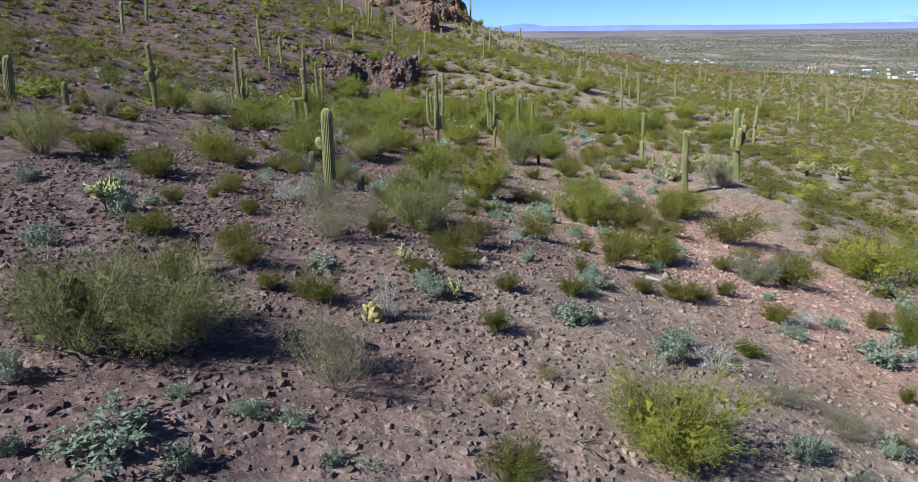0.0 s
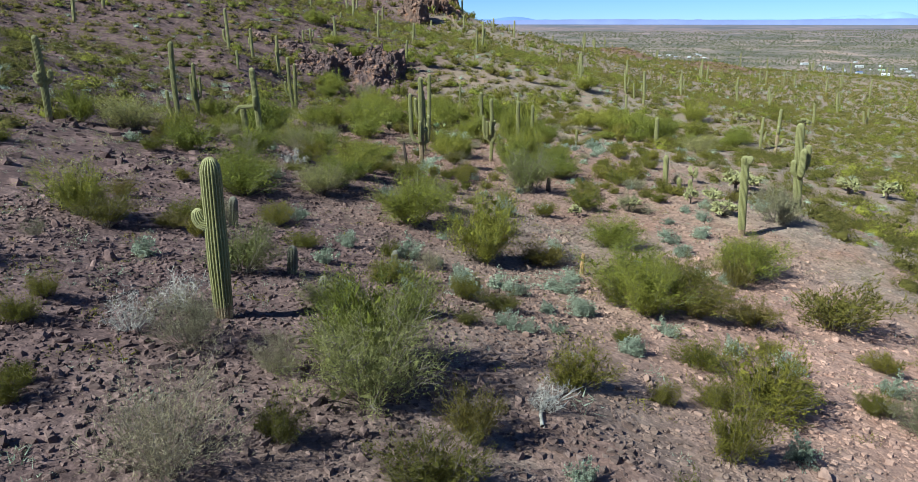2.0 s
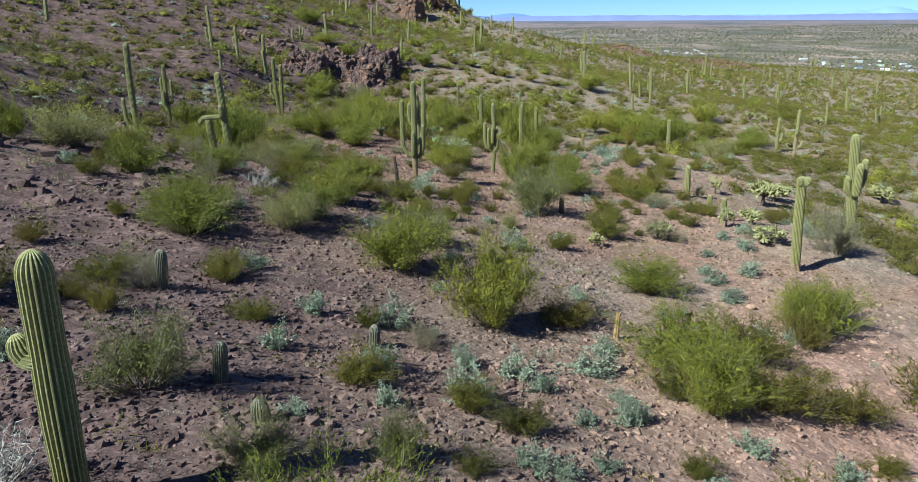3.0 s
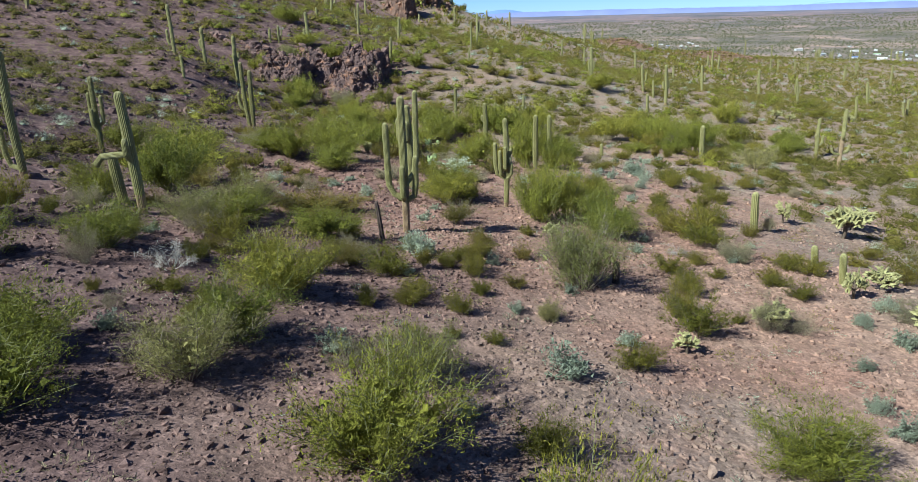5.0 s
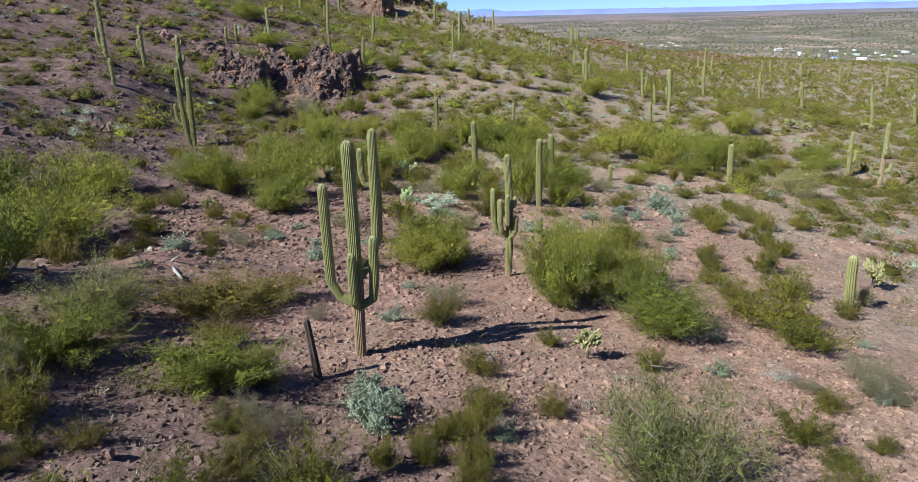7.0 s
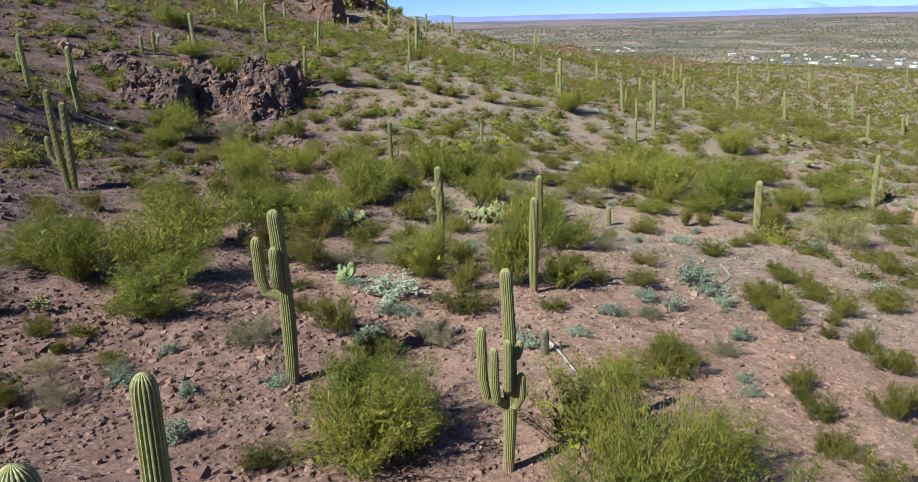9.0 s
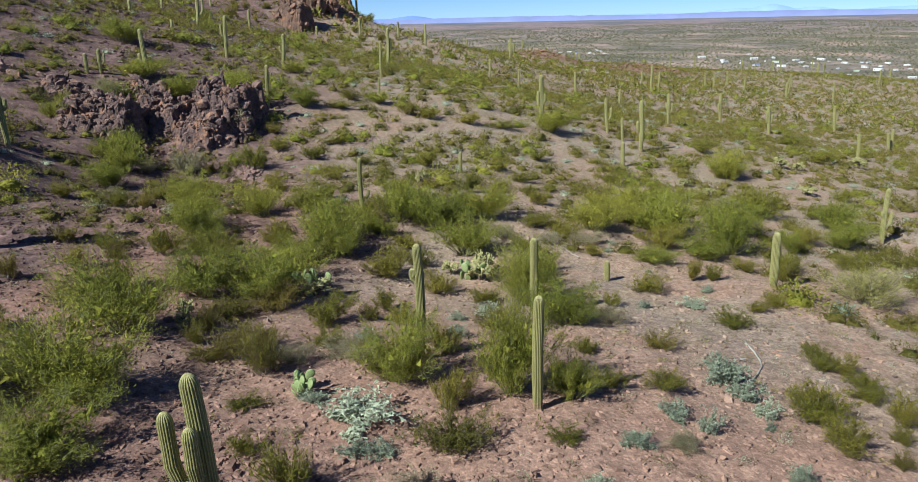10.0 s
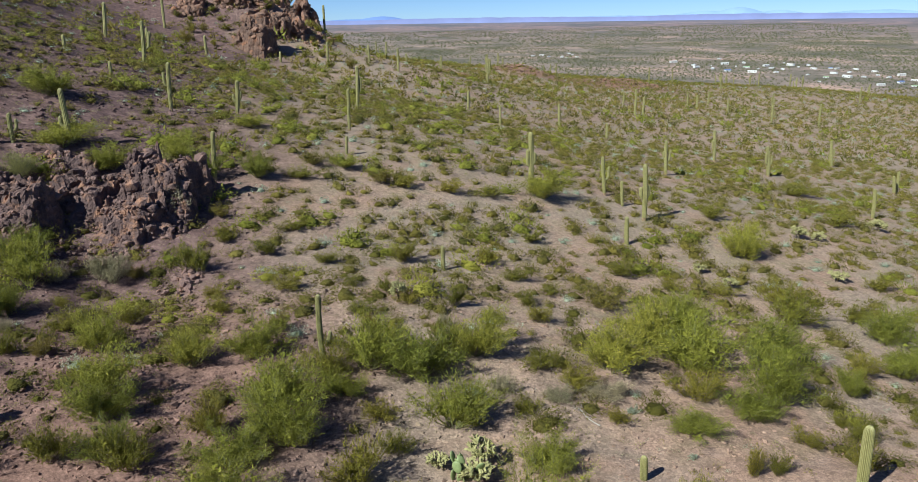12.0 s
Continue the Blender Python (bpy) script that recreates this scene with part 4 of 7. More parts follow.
for row in [
    ("C", 13.8, 73.1, 0.90, 1.84),
    ("P", 6.5, 73.5, 1.36, 1.88),
    ("C", -2.7, 73.7, 0.36, 1.19),
    ("B", -0.8, 73.7, 0.32, 0.72),
    ("B", 12.0, 73.8, 0.38, 0.99),
    ("P", 4.8, 73.9, 2.78, 2.72),
    ("P", -9.9, 74.0, 2.02, 3.22),
    ("C", 16.3, 74.0, 0.51, 1.35),
    ("C", 9.5, 74.1, 0.64, 1.50),
    ("P", -7.1, 74.1, 2.20, 4.63),
    ("P", -11.3, 74.5, 1.38, 2.93),
    ("B", 11.9, 74.7, 0.72, 1.20),
    ("C", 16.8, 75.0, 0.53, 1.25),
    ("B", 12.1, 75.5, 0.41, 1.07),
    ("C", 17.0, 76.1, 0.61, 1.14),
    ("C", 16.4, 76.4, 0.54, 1.27),
    ("G", -1.6, 77.0, 0.55, 1.36),
    ("O", -4.0, 77.4, 0.67, 1.85),
    ("C", 16.6, 77.4, 0.66, 1.01),
    ("G", 0.1, 77.6, 0.49, 2.07),
    ("O", 11.1, 78.1, 0.53, 1.56),
    ("O", -3.1, 78.3, 0.96, 2.30),
    ("C", -0.7, 78.5, 0.61, 1.54),
    ("B", 0.7, 78.7, 0.39, 0.77),
]:
    plant(*row)
for row in [
    ("C", 22.9, 79.0, 0.71, 1.68),
    ("P", -7.6, 79.7, 2.50, 4.32),
    ("O", 5.8, 80.6, 0.85, 2.42),
    ("P", 8.4, 80.9, 1.66, 3.56),
    ("C", 15.4, 80.9, 0.66, 1.83),
    ("G", 10.2, 81.0, 0.69, 1.49),
    ("C", -0.7, 81.3, 1.05, 2.40),
    ("C", 2.1, 81.3, 0.61, 1.13),
    ("C", 2.1, 82.3, 0.56, 1.41),
    ("C", 17.4, 82.7, 0.53, 1.07),
    ("O", -4.5, 82.7, 0.77, 2.50),
    ("B", 21.6, 82.9, 0.46, 1.21),
    ("B", 5.6, 83.0, 0.45, 1.01),
    ("O", -2.8, 83.3, 1.10, 1.96),
    ("C", 18.7, 83.4, 0.56, 1.49),
    ("B", 14.9, 83.5, 0.37, 1.00),
    ("Q", 23.8, 84.3, 1.69, 3.66),
    ("P", -5.9, 84.7, 1.89, 3.33),
    ("P", 7.7, 84.9, 2.70, 2.90),
    ("P", -3.7, 85.0, 2.16, 4.31),
    ("C", 6.1, 85.6, 0.71, 1.51),
    ("C", 13.9, 86.3, 0.79, 2.25),
    ("C", 4.1, 87.3, 0.94, 2.08),
    ("P", -2.6, 87.7, 1.65, 3.24),
]:
    plant(*row)
for row in [
    ("C", 21.7, 87.7, 0.92, 1.72),
    ("C", 17.9, 87.7, 0.84, 0.91),
    ("C", 16.9, 87.8, 1.07, 1.06),
    ("C", 1.9, 89.3, 1.50, 2.60),
    ("P", 9.3, 89.3, 1.25, 2.80),
    ("C", 20.7, 90.0, 0.69, 1.72),
    ("P", -2.5, 90.3, 1.28, 3.13),
    ("C", 23.6, 90.4, 1.09, 1.85),
    ("C", -8.8, 90.6, 1.36, 1.84),
    ("P", -7.1, 90.7, 1.25, 2.28),
    ("P", 16.2, 91.1, 0.86, 2.67),
    ("C", 28.2, 91.1, 0.98, 2.56),
    ("P", -0.7, 91.5, 2.31, 3.38),
    ("P", 6.1, 92.8, 2.08, 3.71),
    ("P", 19.8, 92.9, 1.29, 3.39),
    ("P", -7.7, 93.2, 1.80, 2.86),
    ("C", 3.0, 93.3, 0.79, 1.95),
    ("C", 9.4, 93.4, 0.74, 1.46),
    ("P", -1.2, 93.6, 2.09, 3.91),
    ("P", 22.0, 93.9, 2.67, 3.59),
    ("G", 11.1, 94.0, 0.60, 1.82),
    ("C", 18.0, 94.3, 1.48, 2.55),
    ("G", 13.4, 94.4, 0.69, 2.13),
]:
    plant(*row)
for row in [
    ("P", 26.5, 94.8, 1.40, 2.16),
    ("G", 8.6, 94.9, 0.88, 1.58),
    ("P", 1.6, 94.9, 1.10, 2.26),
    ("P", -8.0, 95.1, 1.82, 3.21),
    ("C", 12.3, 95.4, 1.01, 2.18),
    ("P", 5.1, 96.7, 2.25, 4.2),
    ("C", 10.9, 96.9, 0.86, 2.26),
    ("P", 14.7, 97.0, 2.06, 4.22),
    ("C", 28.8, 97.0, 1.03, 2.54),
    ("P", 2.8, 97.1, 2.25, 4.0),
    ("P", 31.8, 97.4, 1.72, 3.54),
    ("P", -5.2, 97.7, 1.61, 2.56),
    ("P", 19.7, 97.7, 2.48, 4.91),
    ("P", 23.9, 97.9, 2.35, 4.04),
    ("P", -2.2, 98.4, 1.57, 3.27),
    ("P", 8.1, 98.4, 2.0, 3.6),
    ("P", 18.2, 100.3, 2.45, 3.85),
    ("P", 20.3, 101.1, 2.31, 5.20),
    ("P", 34.3, 101.6, 2.15, 3.52),
    ("C", 2.6, 102.4, 0.73, 1.92),
    ("C", -11.9, 102.5, 0.94, 2.03),
    ("C", 12.7, 102.6, 1.08, 1.70),
    ("C", -9.1, 103.5, 0.96, 2.11),
    ("C", 8.0, 103.9, 1.32, 1.44),
]:
    plant(*row)
for row in [
    ("P", 22.2, 104.0, 1.78, 2.81),
    ("C", -4.8, 104.1, 0.72, 1.89),
    ("C", 5.4, 104.1, 0.59, 1.73),
    ("C", 34.4, 104.7, 1.24, 2.33),
    ("C", 29.9, 104.9, 1.82, 4.01),
    ("C", 12.5, 105.2, 0.78, 1.63),
    ("O", 17.6, 105.8, 1.25, 3.24),
    ("C", -5.3, 106.0, 0.70, 1.37),
    ("C", -1.3, 106.1, 0.89, 2.33),
    ("C", 2.3, 106.7, 0.60, 1.43),
    ("C", 14.7, 107.3, 0.57, 1.54),
    ("C", 31.3, 107.7, 1.46, 3.99),
    ("P", -15.5, 107.9, 2.44, 3.86),
    ("C", 12.9, 109.1, 0.82, 2.01),
    ("G", -11.4, 109.1, 1.72, 2.72),
    ("C", 27.6, 109.4, 0.79, 2.49),
    ("C", 24.0, 109.5, 0.81, 2.06),
    ("C", -6.9, 109.9, 1.85, 2.36),
    ("C", 1.0, 110.1, 0.69, 1.81),
    ("C", 40.5, 110.2, 1.01, 2.55),
    ("P", -16.8, 110.7, 1.70, 3.07),
    ("C", 5.8, 111.1, 1.27, 2.37),
    ("C", 11.4, 111.4, 0.97, 1.56),
    ("C", -3.0, 111.8, 1.02, 2.22),
]:
    plant(*row)
for row in [
    ("C", 21.2, 111.8, 1.10, 2.07),
    ("C", 11.7, 112.5, 0.85, 1.68),
    ("C", -1.3, 115.1, 0.71, 2.38),
    ("G", -9.0, 116.5, 2.06, 2.37),
    ("C", 15.9, 116.6, 0.73, 2.26),
    ("P", 34.0, 117.1, 2.47, 4.78),
    ("P", -4.1, 122.6, 1.76, 2.79),
    ("C", -0.8, 123.4, 0.78, 3.17),
    ("P", -17.8, 123.4, 1.64, 4.65),
    ("C", 7.1, 123.8, 0.94, 2.82),
    ("C", 10.9, 123.9, 0.95, 2.86),
    ("O", 5.3, 124.2, 1.16, 2.49),
    ("C", 14.5, 124.7, 0.71, 3.90),
    ("P", -10.1, 124.8, 1.72, 4.90),
    ("C", 35.3, 125.5, 1.25, 3.18),
    ("P", 19.6, 126.2, 2.16, 4.96),
    ("O", 0.1, 126.4, 1.18, 2.71),
    ("P", 2.6, 126.5, 1.14, 2.89),
    ("C", 49.7, 127.2, 1.34, 3.39),
    ("P", -21.5, 134.0, 2.32, 5.00),
    ("P", -5.6, 134.9, 1.11, 3.69),
    ("C", 54.5, 141.3, 1.18, 5.00),
]:
    plant(*row)


# ---- saguaros ----
def column(path, radius, ribs, corky=0.0, seed=0):
    """A ribbed cactus column along a path, with a domed top: green grooves, paler ridges, cork at the foot."""
    rng = np.random.default_rng(seed)
    path = np.asarray(path, float)
    cum = np.concatenate([[0], np.cumsum(np.linalg.norm(np.diff(path, axis=0), axis=1))])
    total = cum[-1]
    dome = np.array([0.0, 0.25, 0.5, 0.72, 0.88, 0.97, 1.0])
    s = np.concatenate([np.linspace(0, total - radius * 1.3, max(5, int(total / 0.35))), total - radius * 1.3 * (1 - dome[1:])])
    prof = np.ones(len(s))
    prof[-6:] = np.sqrt(np.maximum(0.0, 1 - dome[1:] ** 2))
    k = s / total
    prof *= (0.80 + 0.20 * np.minimum(1, k / 0.35)) * (1 - 0.10 * k) * (1 + 0.025 * np.sin(k * 17 + seed))
    prof[-1] = 0.02
    c = np.stack([np.interp(s, cum, path[:, i]) for i in range(3)], 1)
    d = np.gradient(c, axis=0)
    d /= np.linalg.norm(d, axis=1)[:, None]
    a = np.cross(d, np.array([0.05, 1.0, 0.02]))
    a /= np.linalg.norm(a, axis=1)[:, None]
    b = np.cross(d, a)
    base = np.arange(ribs) * 2 * np.pi / ribs
    w = 2 * np.pi / ribs
    ang = np.stack([base, base + 0.38 * w, base + 0.62 * w], 1).ravel()
    star = np.tile([0.83, 1.0, 1.0], ribs)
    v = c[:, None] + (radius * prof)[:, None, None] * (star * np.cos(ang))[None, :, None] * a[:, None] + (radius * prof)[:, None, None] * (star * np.sin(ang))[None, :, None] * b[:, None]
    n = 3 * ribs
    f, m = [], []
    for i in range(len(s) - 1):
        low = k[i] < corky * (1 + 0.15 * math.sin(i * 2.1))
        for j in range(n):
            p, q = i * n + j, i * n + (j + 1) % n
            f.append((p, q, q + n, p + n))
            m.append(2 if low else (1 if j % 3 == 1 or i > len(s) - 5 else 0))
    return v.reshape(-1, 3), np.array(f), m


def saguaro(x, y, tall, radius, lean=0.0, arms=(), ribs=12, corky=0.1, label=""):
    """A saguaro: height, trunk radius and lean in metres; arms as (bearing, from, outreach, to), from and to as shares of the height."""
    seed = int(abs(x * 31 + y * 17)) + 3
    rng = random.Random(seed)
    k = np.linspace(0, 1, 9)
    wob = rng.uniform(-0.02, 0.02) * tall
    path = np.stack([lean * k + wob * np.sin(k * 3.1), rng.uniform(-0.03, 0.03) * tall * k, -0.1 + k * (tall + 0.1)], 1)
    skin = [FLESH, RIB, CORK] if tall > 0.95 else [YOUNG_FLESH, YOUNG_RIB, CORK]
    ob = new("saguaro", mesh_of("saguaro_trunk", *column(path, radius, ribs, corky, seed)[:2], skin, column(path, radius, ribs, corky, seed)[2]))
    word = label or ("tall green saguaro with %d upright arms" % len(arms) if arms else ("single-stemmed green saguaro on the stony slope" if tall > 2 else "short young grey-green saguaro on the stony slope"))
    tagged(ob, word, "cactus", "saguaros")
    for bearing, start, reach, end in arms:
        way = np.array([math.sin(radians(bearing)), math.cos(radians(bearing)), 0.0])
        foot = np.array([lean * start, 0, tall * start])
        rise = tall * (end - start)
        bend = min(reach * 0.8, abs(rise) * 0.6 + 0.05)
        pts = [foot, foot + way * reach * 0.5 + np.array([0, 0, 0.06 * rise])]
        for q in (0.35, 0.7, 1.0):
            pts.append(foot + way * (reach * (0.5 + 0.5 * math.sin(q * 1.57))) + np.array([0, 0, 0.06 * rise + bend * (1 - math.cos(q * 1.57)) * (1 if rise > 0 else -0.3)]))
        top = foot + way * reach * 1.06 + np.array([0, 0, rise])
        last = pts[-1]
        pts += [last + (top - last) * q for q in (0.3, 0.6, 1.0)]
        ar = radius * rng.uniform(0.66, 0.8)
        cv, cf, cm = column(np.array(pts), ar, max(8, ribs - 2), 0.0, seed + 5)
        part("arm", mesh_of("saguaro_arm", cv, cf, skin, cm), ob)
    ob.matrix_basis = Matrix.Translation((x, y, float(ground_z(x, y)) - 0.05))
    planted.append((x, y, radius + 0.3))
    return ob


saguaro(-3.45, 24.96, 2.80, 0.184, 0.00, [(270, 0.6, 0.28, 0.7)], 20, 0.06)
saguaro(-5.74, 32.98, 0.90, 0.136, 0.08, [], 20, 0)
saguaro(-3.12, 28.55, 0.70, 0.120, 0.05, [], 20, 0)
saguaro(12.22, 42.51, 3.34, 0.175, -0.15, [(270, 0.92, 0.12, 1.0), (90, 0.92, 0.14, 1.0)], 20, 0.06)
saguaro(16.80, 47.60, 4.46, 0.213, -0.35, [(270, 0.45, 0.3, 0.62), (90, 0.5, 0.3, 0.78), (190, 0.42, 0.3, 0.75)], 20, 0.06)
saguaro(14.31, 61.30, 2.02, 0.186, -0.12, [], 12, 0)
saguaro(12.32, 49.77, 1.10, 0.120, -0.12, [], 20, 0)
saguaro(-1.52, 53.39, 4.82, 0.148, -0.03, [(24, 0.36, 1.02, 1.02), (270, 0.26, 0.54, 0.82), (190, 0.25, 0.24, 0.52), (90, 0.24, 0.39, 0.58)], 20, 0.28)
saguaro(2.66, 62.07, 4.24, 0.135, -0.03, [(270, 0.34, 0.46, 0.74), (235, 0.36, 0.32, 0.66), (185, 0.42, 0.24, 0.70), (90, 0.58, 0.22, 0.67), (110, 0.34, 0.26, 0.52)], 18, 0.06)
saguaro(2.39, 76.90, 3.96, 0.164, 0.00, [(270, 0.7, 0.14, 0.8)], 20, 0.06)
saguaro(5.29, 72.73, 3.42, 0.161, -0.02, [], 20, 0.06)
saguaro(-16.60, 90.08, 5.38, 0.189, -0.26, [(270, 0.27, 0.6, 0.55)], 20, 0.06)
saguaro(-16.33, 90.13, 4.76, 0.202, 0.10, [], 20, 0.06)
saguaro(0.77, 97.05, 3.66, 0.141, -0.07, [(90, 0.35, 0.35, 0.5)], 20, 0.06)
saguaro(8.28, 109.87, 1.70, 0.136, -0.04, [], 12, 0)
saguaro(24.30, 118.42, 2.36, 0.186, -0.13, [], 12, 0)
saguaro(27.98, 123.65, 5.00, 0.224, -0.25, [(90, 0.4, 0.33, 0.62), (270, 0.4, 0.33, 0.6)], 12, 0.06)
saguaro(27.24, 126.82, 2.38, 0.149, -0.17, [], 12, 0)
saguaro(19.34, 129.29, 4.86, 0.257, -0.07, [(270, 0.35, 0.32, 0.68), (90, 0.4, 0.32, 0.62)], 12, 0.06)
saguaro(26.59, 129.59, 3.72, 0.176, -0.33, [(90, 0.4, 0.4, 0.75)], 12, 0.06)
saguaro(39.51, 144.03, 4.02, 0.217, -0.21, [(90, 0.4, 0.4, 0.7), (270, 0.5, 0.3, 0.7)], 8, 0.06)
saguaro(57.60, 165.82, 4.72, 0.245, -0.24, [(270, 0.4, 0.37, 0.7)], 8, 0.06)
saguaro(60.45, 156.19, 4.22, 0.258, -0.46, [(270, 0.4, 0.4, 0.8), (90, 0.4, 0.4, 0.7)], 8, 0.06)
saguaro(81.36, 171.35, 4.40, 0.260, -0.49, [(90, 0.4, 0.3, 0.7)], 8, 0.06)
saguaro(57.93, 132.66, 3.44, 0.200, -0.27, [], 12, 0.06)
saguaro(76.63, 151.69, 2.60, 0.223, -0.49, [], 8, 0.06)
saguaro(3.41, 138.06, 4.10, 0.160, 0.06, [], 12, 0.06)
saguaro(4.76, 153.30, 5.08, 0.220, 0.20, [(90, 0.4, 0.45, 0.75)], 8, 0.06)
saguaro(2.86, 129.80, 1.64, 0.122, 0.09, [], 12, 0)
saguaro(-7.06, 121.80, 3.72, 0.175, 0.19, [], 12, 0.06)
saguaro(-7.18, 139.56, 3.26, 0.203, 0.27, [(270, 0.4, 0.3, 0.6), (90, 0.4, 0.35, 0.7)], 12, 0.06)
saguaro(-12.54, 136.48, 4.30, 0.192, 0.18, [(270, 0.5, 0.4, 0.8)], 12, 0.06)
saguaro(-19.90, 160.52, 5.06, 0.223, 0.36, [(90, 0.35, 0.79, 0.75)], 8, 0.06)
saguaro(-27.29, 173.61, 4.52, 0.250, 0.38, [], 8, 0.06)
saguaro(-17.39, 124.02, 4.06, 0.209, -0.18, [(270, 0.3, 0.4, 0.5)], 12, 0.06)
saguaro(-20.86, 122.88, 2.16, 0.168, 0.08, [(90, 0.4, 0.4, 0.8)], 12, 0)
saguaro(25.01, 166.30, 2.92, 0.164, -0.01, [], 8, 0.06)
saguaro(37.78, 179.72, 3.82, 0.227, -0.10, [], 8, 0.06)
saguaro(44.38, 175.79, 2.40, 0.222, -0.02, [], 8, 0)
saguaro(12.53, 88.05, 1.08, 0.155, -0.05, [], 20, 0)
saguaro(-2.04, 66.47, 4.50, 0.187, -0.10, [(270, 0.52, 0.46, 0.86), (190, 0.58, 0.26, 0.82)], 20, 0.06)
saguaro(4.57, 67.61, 0.82, 0.120, -0.01, [], 20, 0)
saguaro(-21.42, 105.12, 4.80, 0.203, -0.04, [(270, 0.5, 0.23, 0.64), (90, 0.5, 0.28, 0.66)], 12, 0.06)
saguaro(12.29, 51.46, 1.04, 0.127, -0.12, [], 20, 0)
saguaro(-18.06, 38.10, 1.26, 0.155, 0.06, [], 20, 0)
saguaro(-20.15, 37.36, 2.06, 0.228, 0.16, [], 20, 0)
saguaro(-44.36, 102.72, 4.00, 0.214, 0.24, [], 8, 0.06)
saguaro(-44.57, 110.93, 3.90, 0.230, 0.50, [], 8, 0.06)
saguaro(7.44, 82.00, 3.54, 0.177, -0.09, [], 20, 0.06)
saguaro(-14.70, 53.60, 4.35, 0.150, -0.05, [(270, 0.08, 0.50, 0.42)], 18, 0.06)
saguaro(-18.75, 68.10, 4.10, 0.150, -0.05, [(270, 0.30, 0.28, 0.80), (95, 0.35, 0.34, 0.76), (200, 0.34, 0.3, 0.6)], 18, 0.06)
saguaro(-9.54, 50.70, 3.80, 0.165, -0.26, [(268, 0.50, 1.00, 0.40), (185, 0.46, 0.24, 0.64)], 18, 0.2)
saguaro(-10.40, 51.45, 1.75, 0.175, -0.18, [], 18, 0)
saguaro(-16.20, 43.50, 3.50, 0.150, -0.02, [(90, 0.46, 0.34, 0.62), (270, 0.46, 0.26, 0.58), (180, 0.44, 0.26, 0.60)], 18, 0.06)
saguaro(-24.40, 104.80, 3.70, 0.185, -0.08, [(270, 0.45, 0.28, 0.70)], 12, 0.06)
saguaro(-26.20, 101.50, 4.70, 0.185, -0.20, [(270, 0.20, 0.42, 0.52)], 12, 0.06)
saguaro(-23.90, 96.60, 2.05, 0.150, -0.06, [], 12, 0)
saguaro(36.00, 99.20, 3.95, 0.180, 0.00, [(90, 0.32, 0.42, 0.58), (270, 0.5, 0.26, 0.6)], 12, 0.06)
saguaro(35.40, 93.80, 5.35, 0.190, 0.20, [(270, 0.24, 0.85, 0.36), (90, 0.26, 0.70, 0.40), (200, 0.5, 0.3, 0.66)], 12, 0.5)
saguaro(20.10, 86.00, 2.90, 0.215, -0.05, [], 20, 0.03)
saguaro(-21.80, 122.40, 1.70, 0.170, 0.02, [], 12, 0)
saguaro(-26.80, 155.60, 1.50, 0.200, 0.00, [], 8, 0)
saguaro(-20.00, 146.80, 1.40, 0.180, 0.00, [], 8, 0)
saguaro(-24.60, 185.40, 2.60, 0.230, 0.00, [(90, 0.4, 0.4, 0.8)], 8, 0)
saguaro(-16.90, 188.90, 2.90, 0.230, 0.00, [], 8, 0)
saguaro(-6.00, 194.60, 1.80, 0.220, 0.00, [], 8, 0)
saguaro(1.70, 201.20, 3.40, 0.240, 0.00, [], 8, 0)
saguaro(9.20, 206.30, 3.20, 0.240, 0.00, [(270, 0.4, 0.4, 0.75)], 8, 0)
saguaro(14.20, 201.80, 4.20, 0.240, 0.00, [], 8, 0)
saguaro(106.20, 227.80, 4.60, 0.280, 0.00, [(90, 0.4, 0.5, 0.7)], 8, 0)
saguaro(96.00, 246.00, 4.20, 0.280, 0.00, [], 8, 0)
saguaro(105.30, 246.80, 4.00, 0.280, 0.00, [], 8, 0)
saguaro(77.60, 152.50, 3.10, 0.220, 0.00, [], 8, 0)
saguaro(22.70, 178.50, 2.90, 0.220, 0.00, [], 8, 0)
saguaro(73.50, 240.70, 3.20, 0.270, 0.00, [], 8, 0)
saguaro(-1.14, 31.60, 0.50, 0.120, 0.02, [], 20, 0)


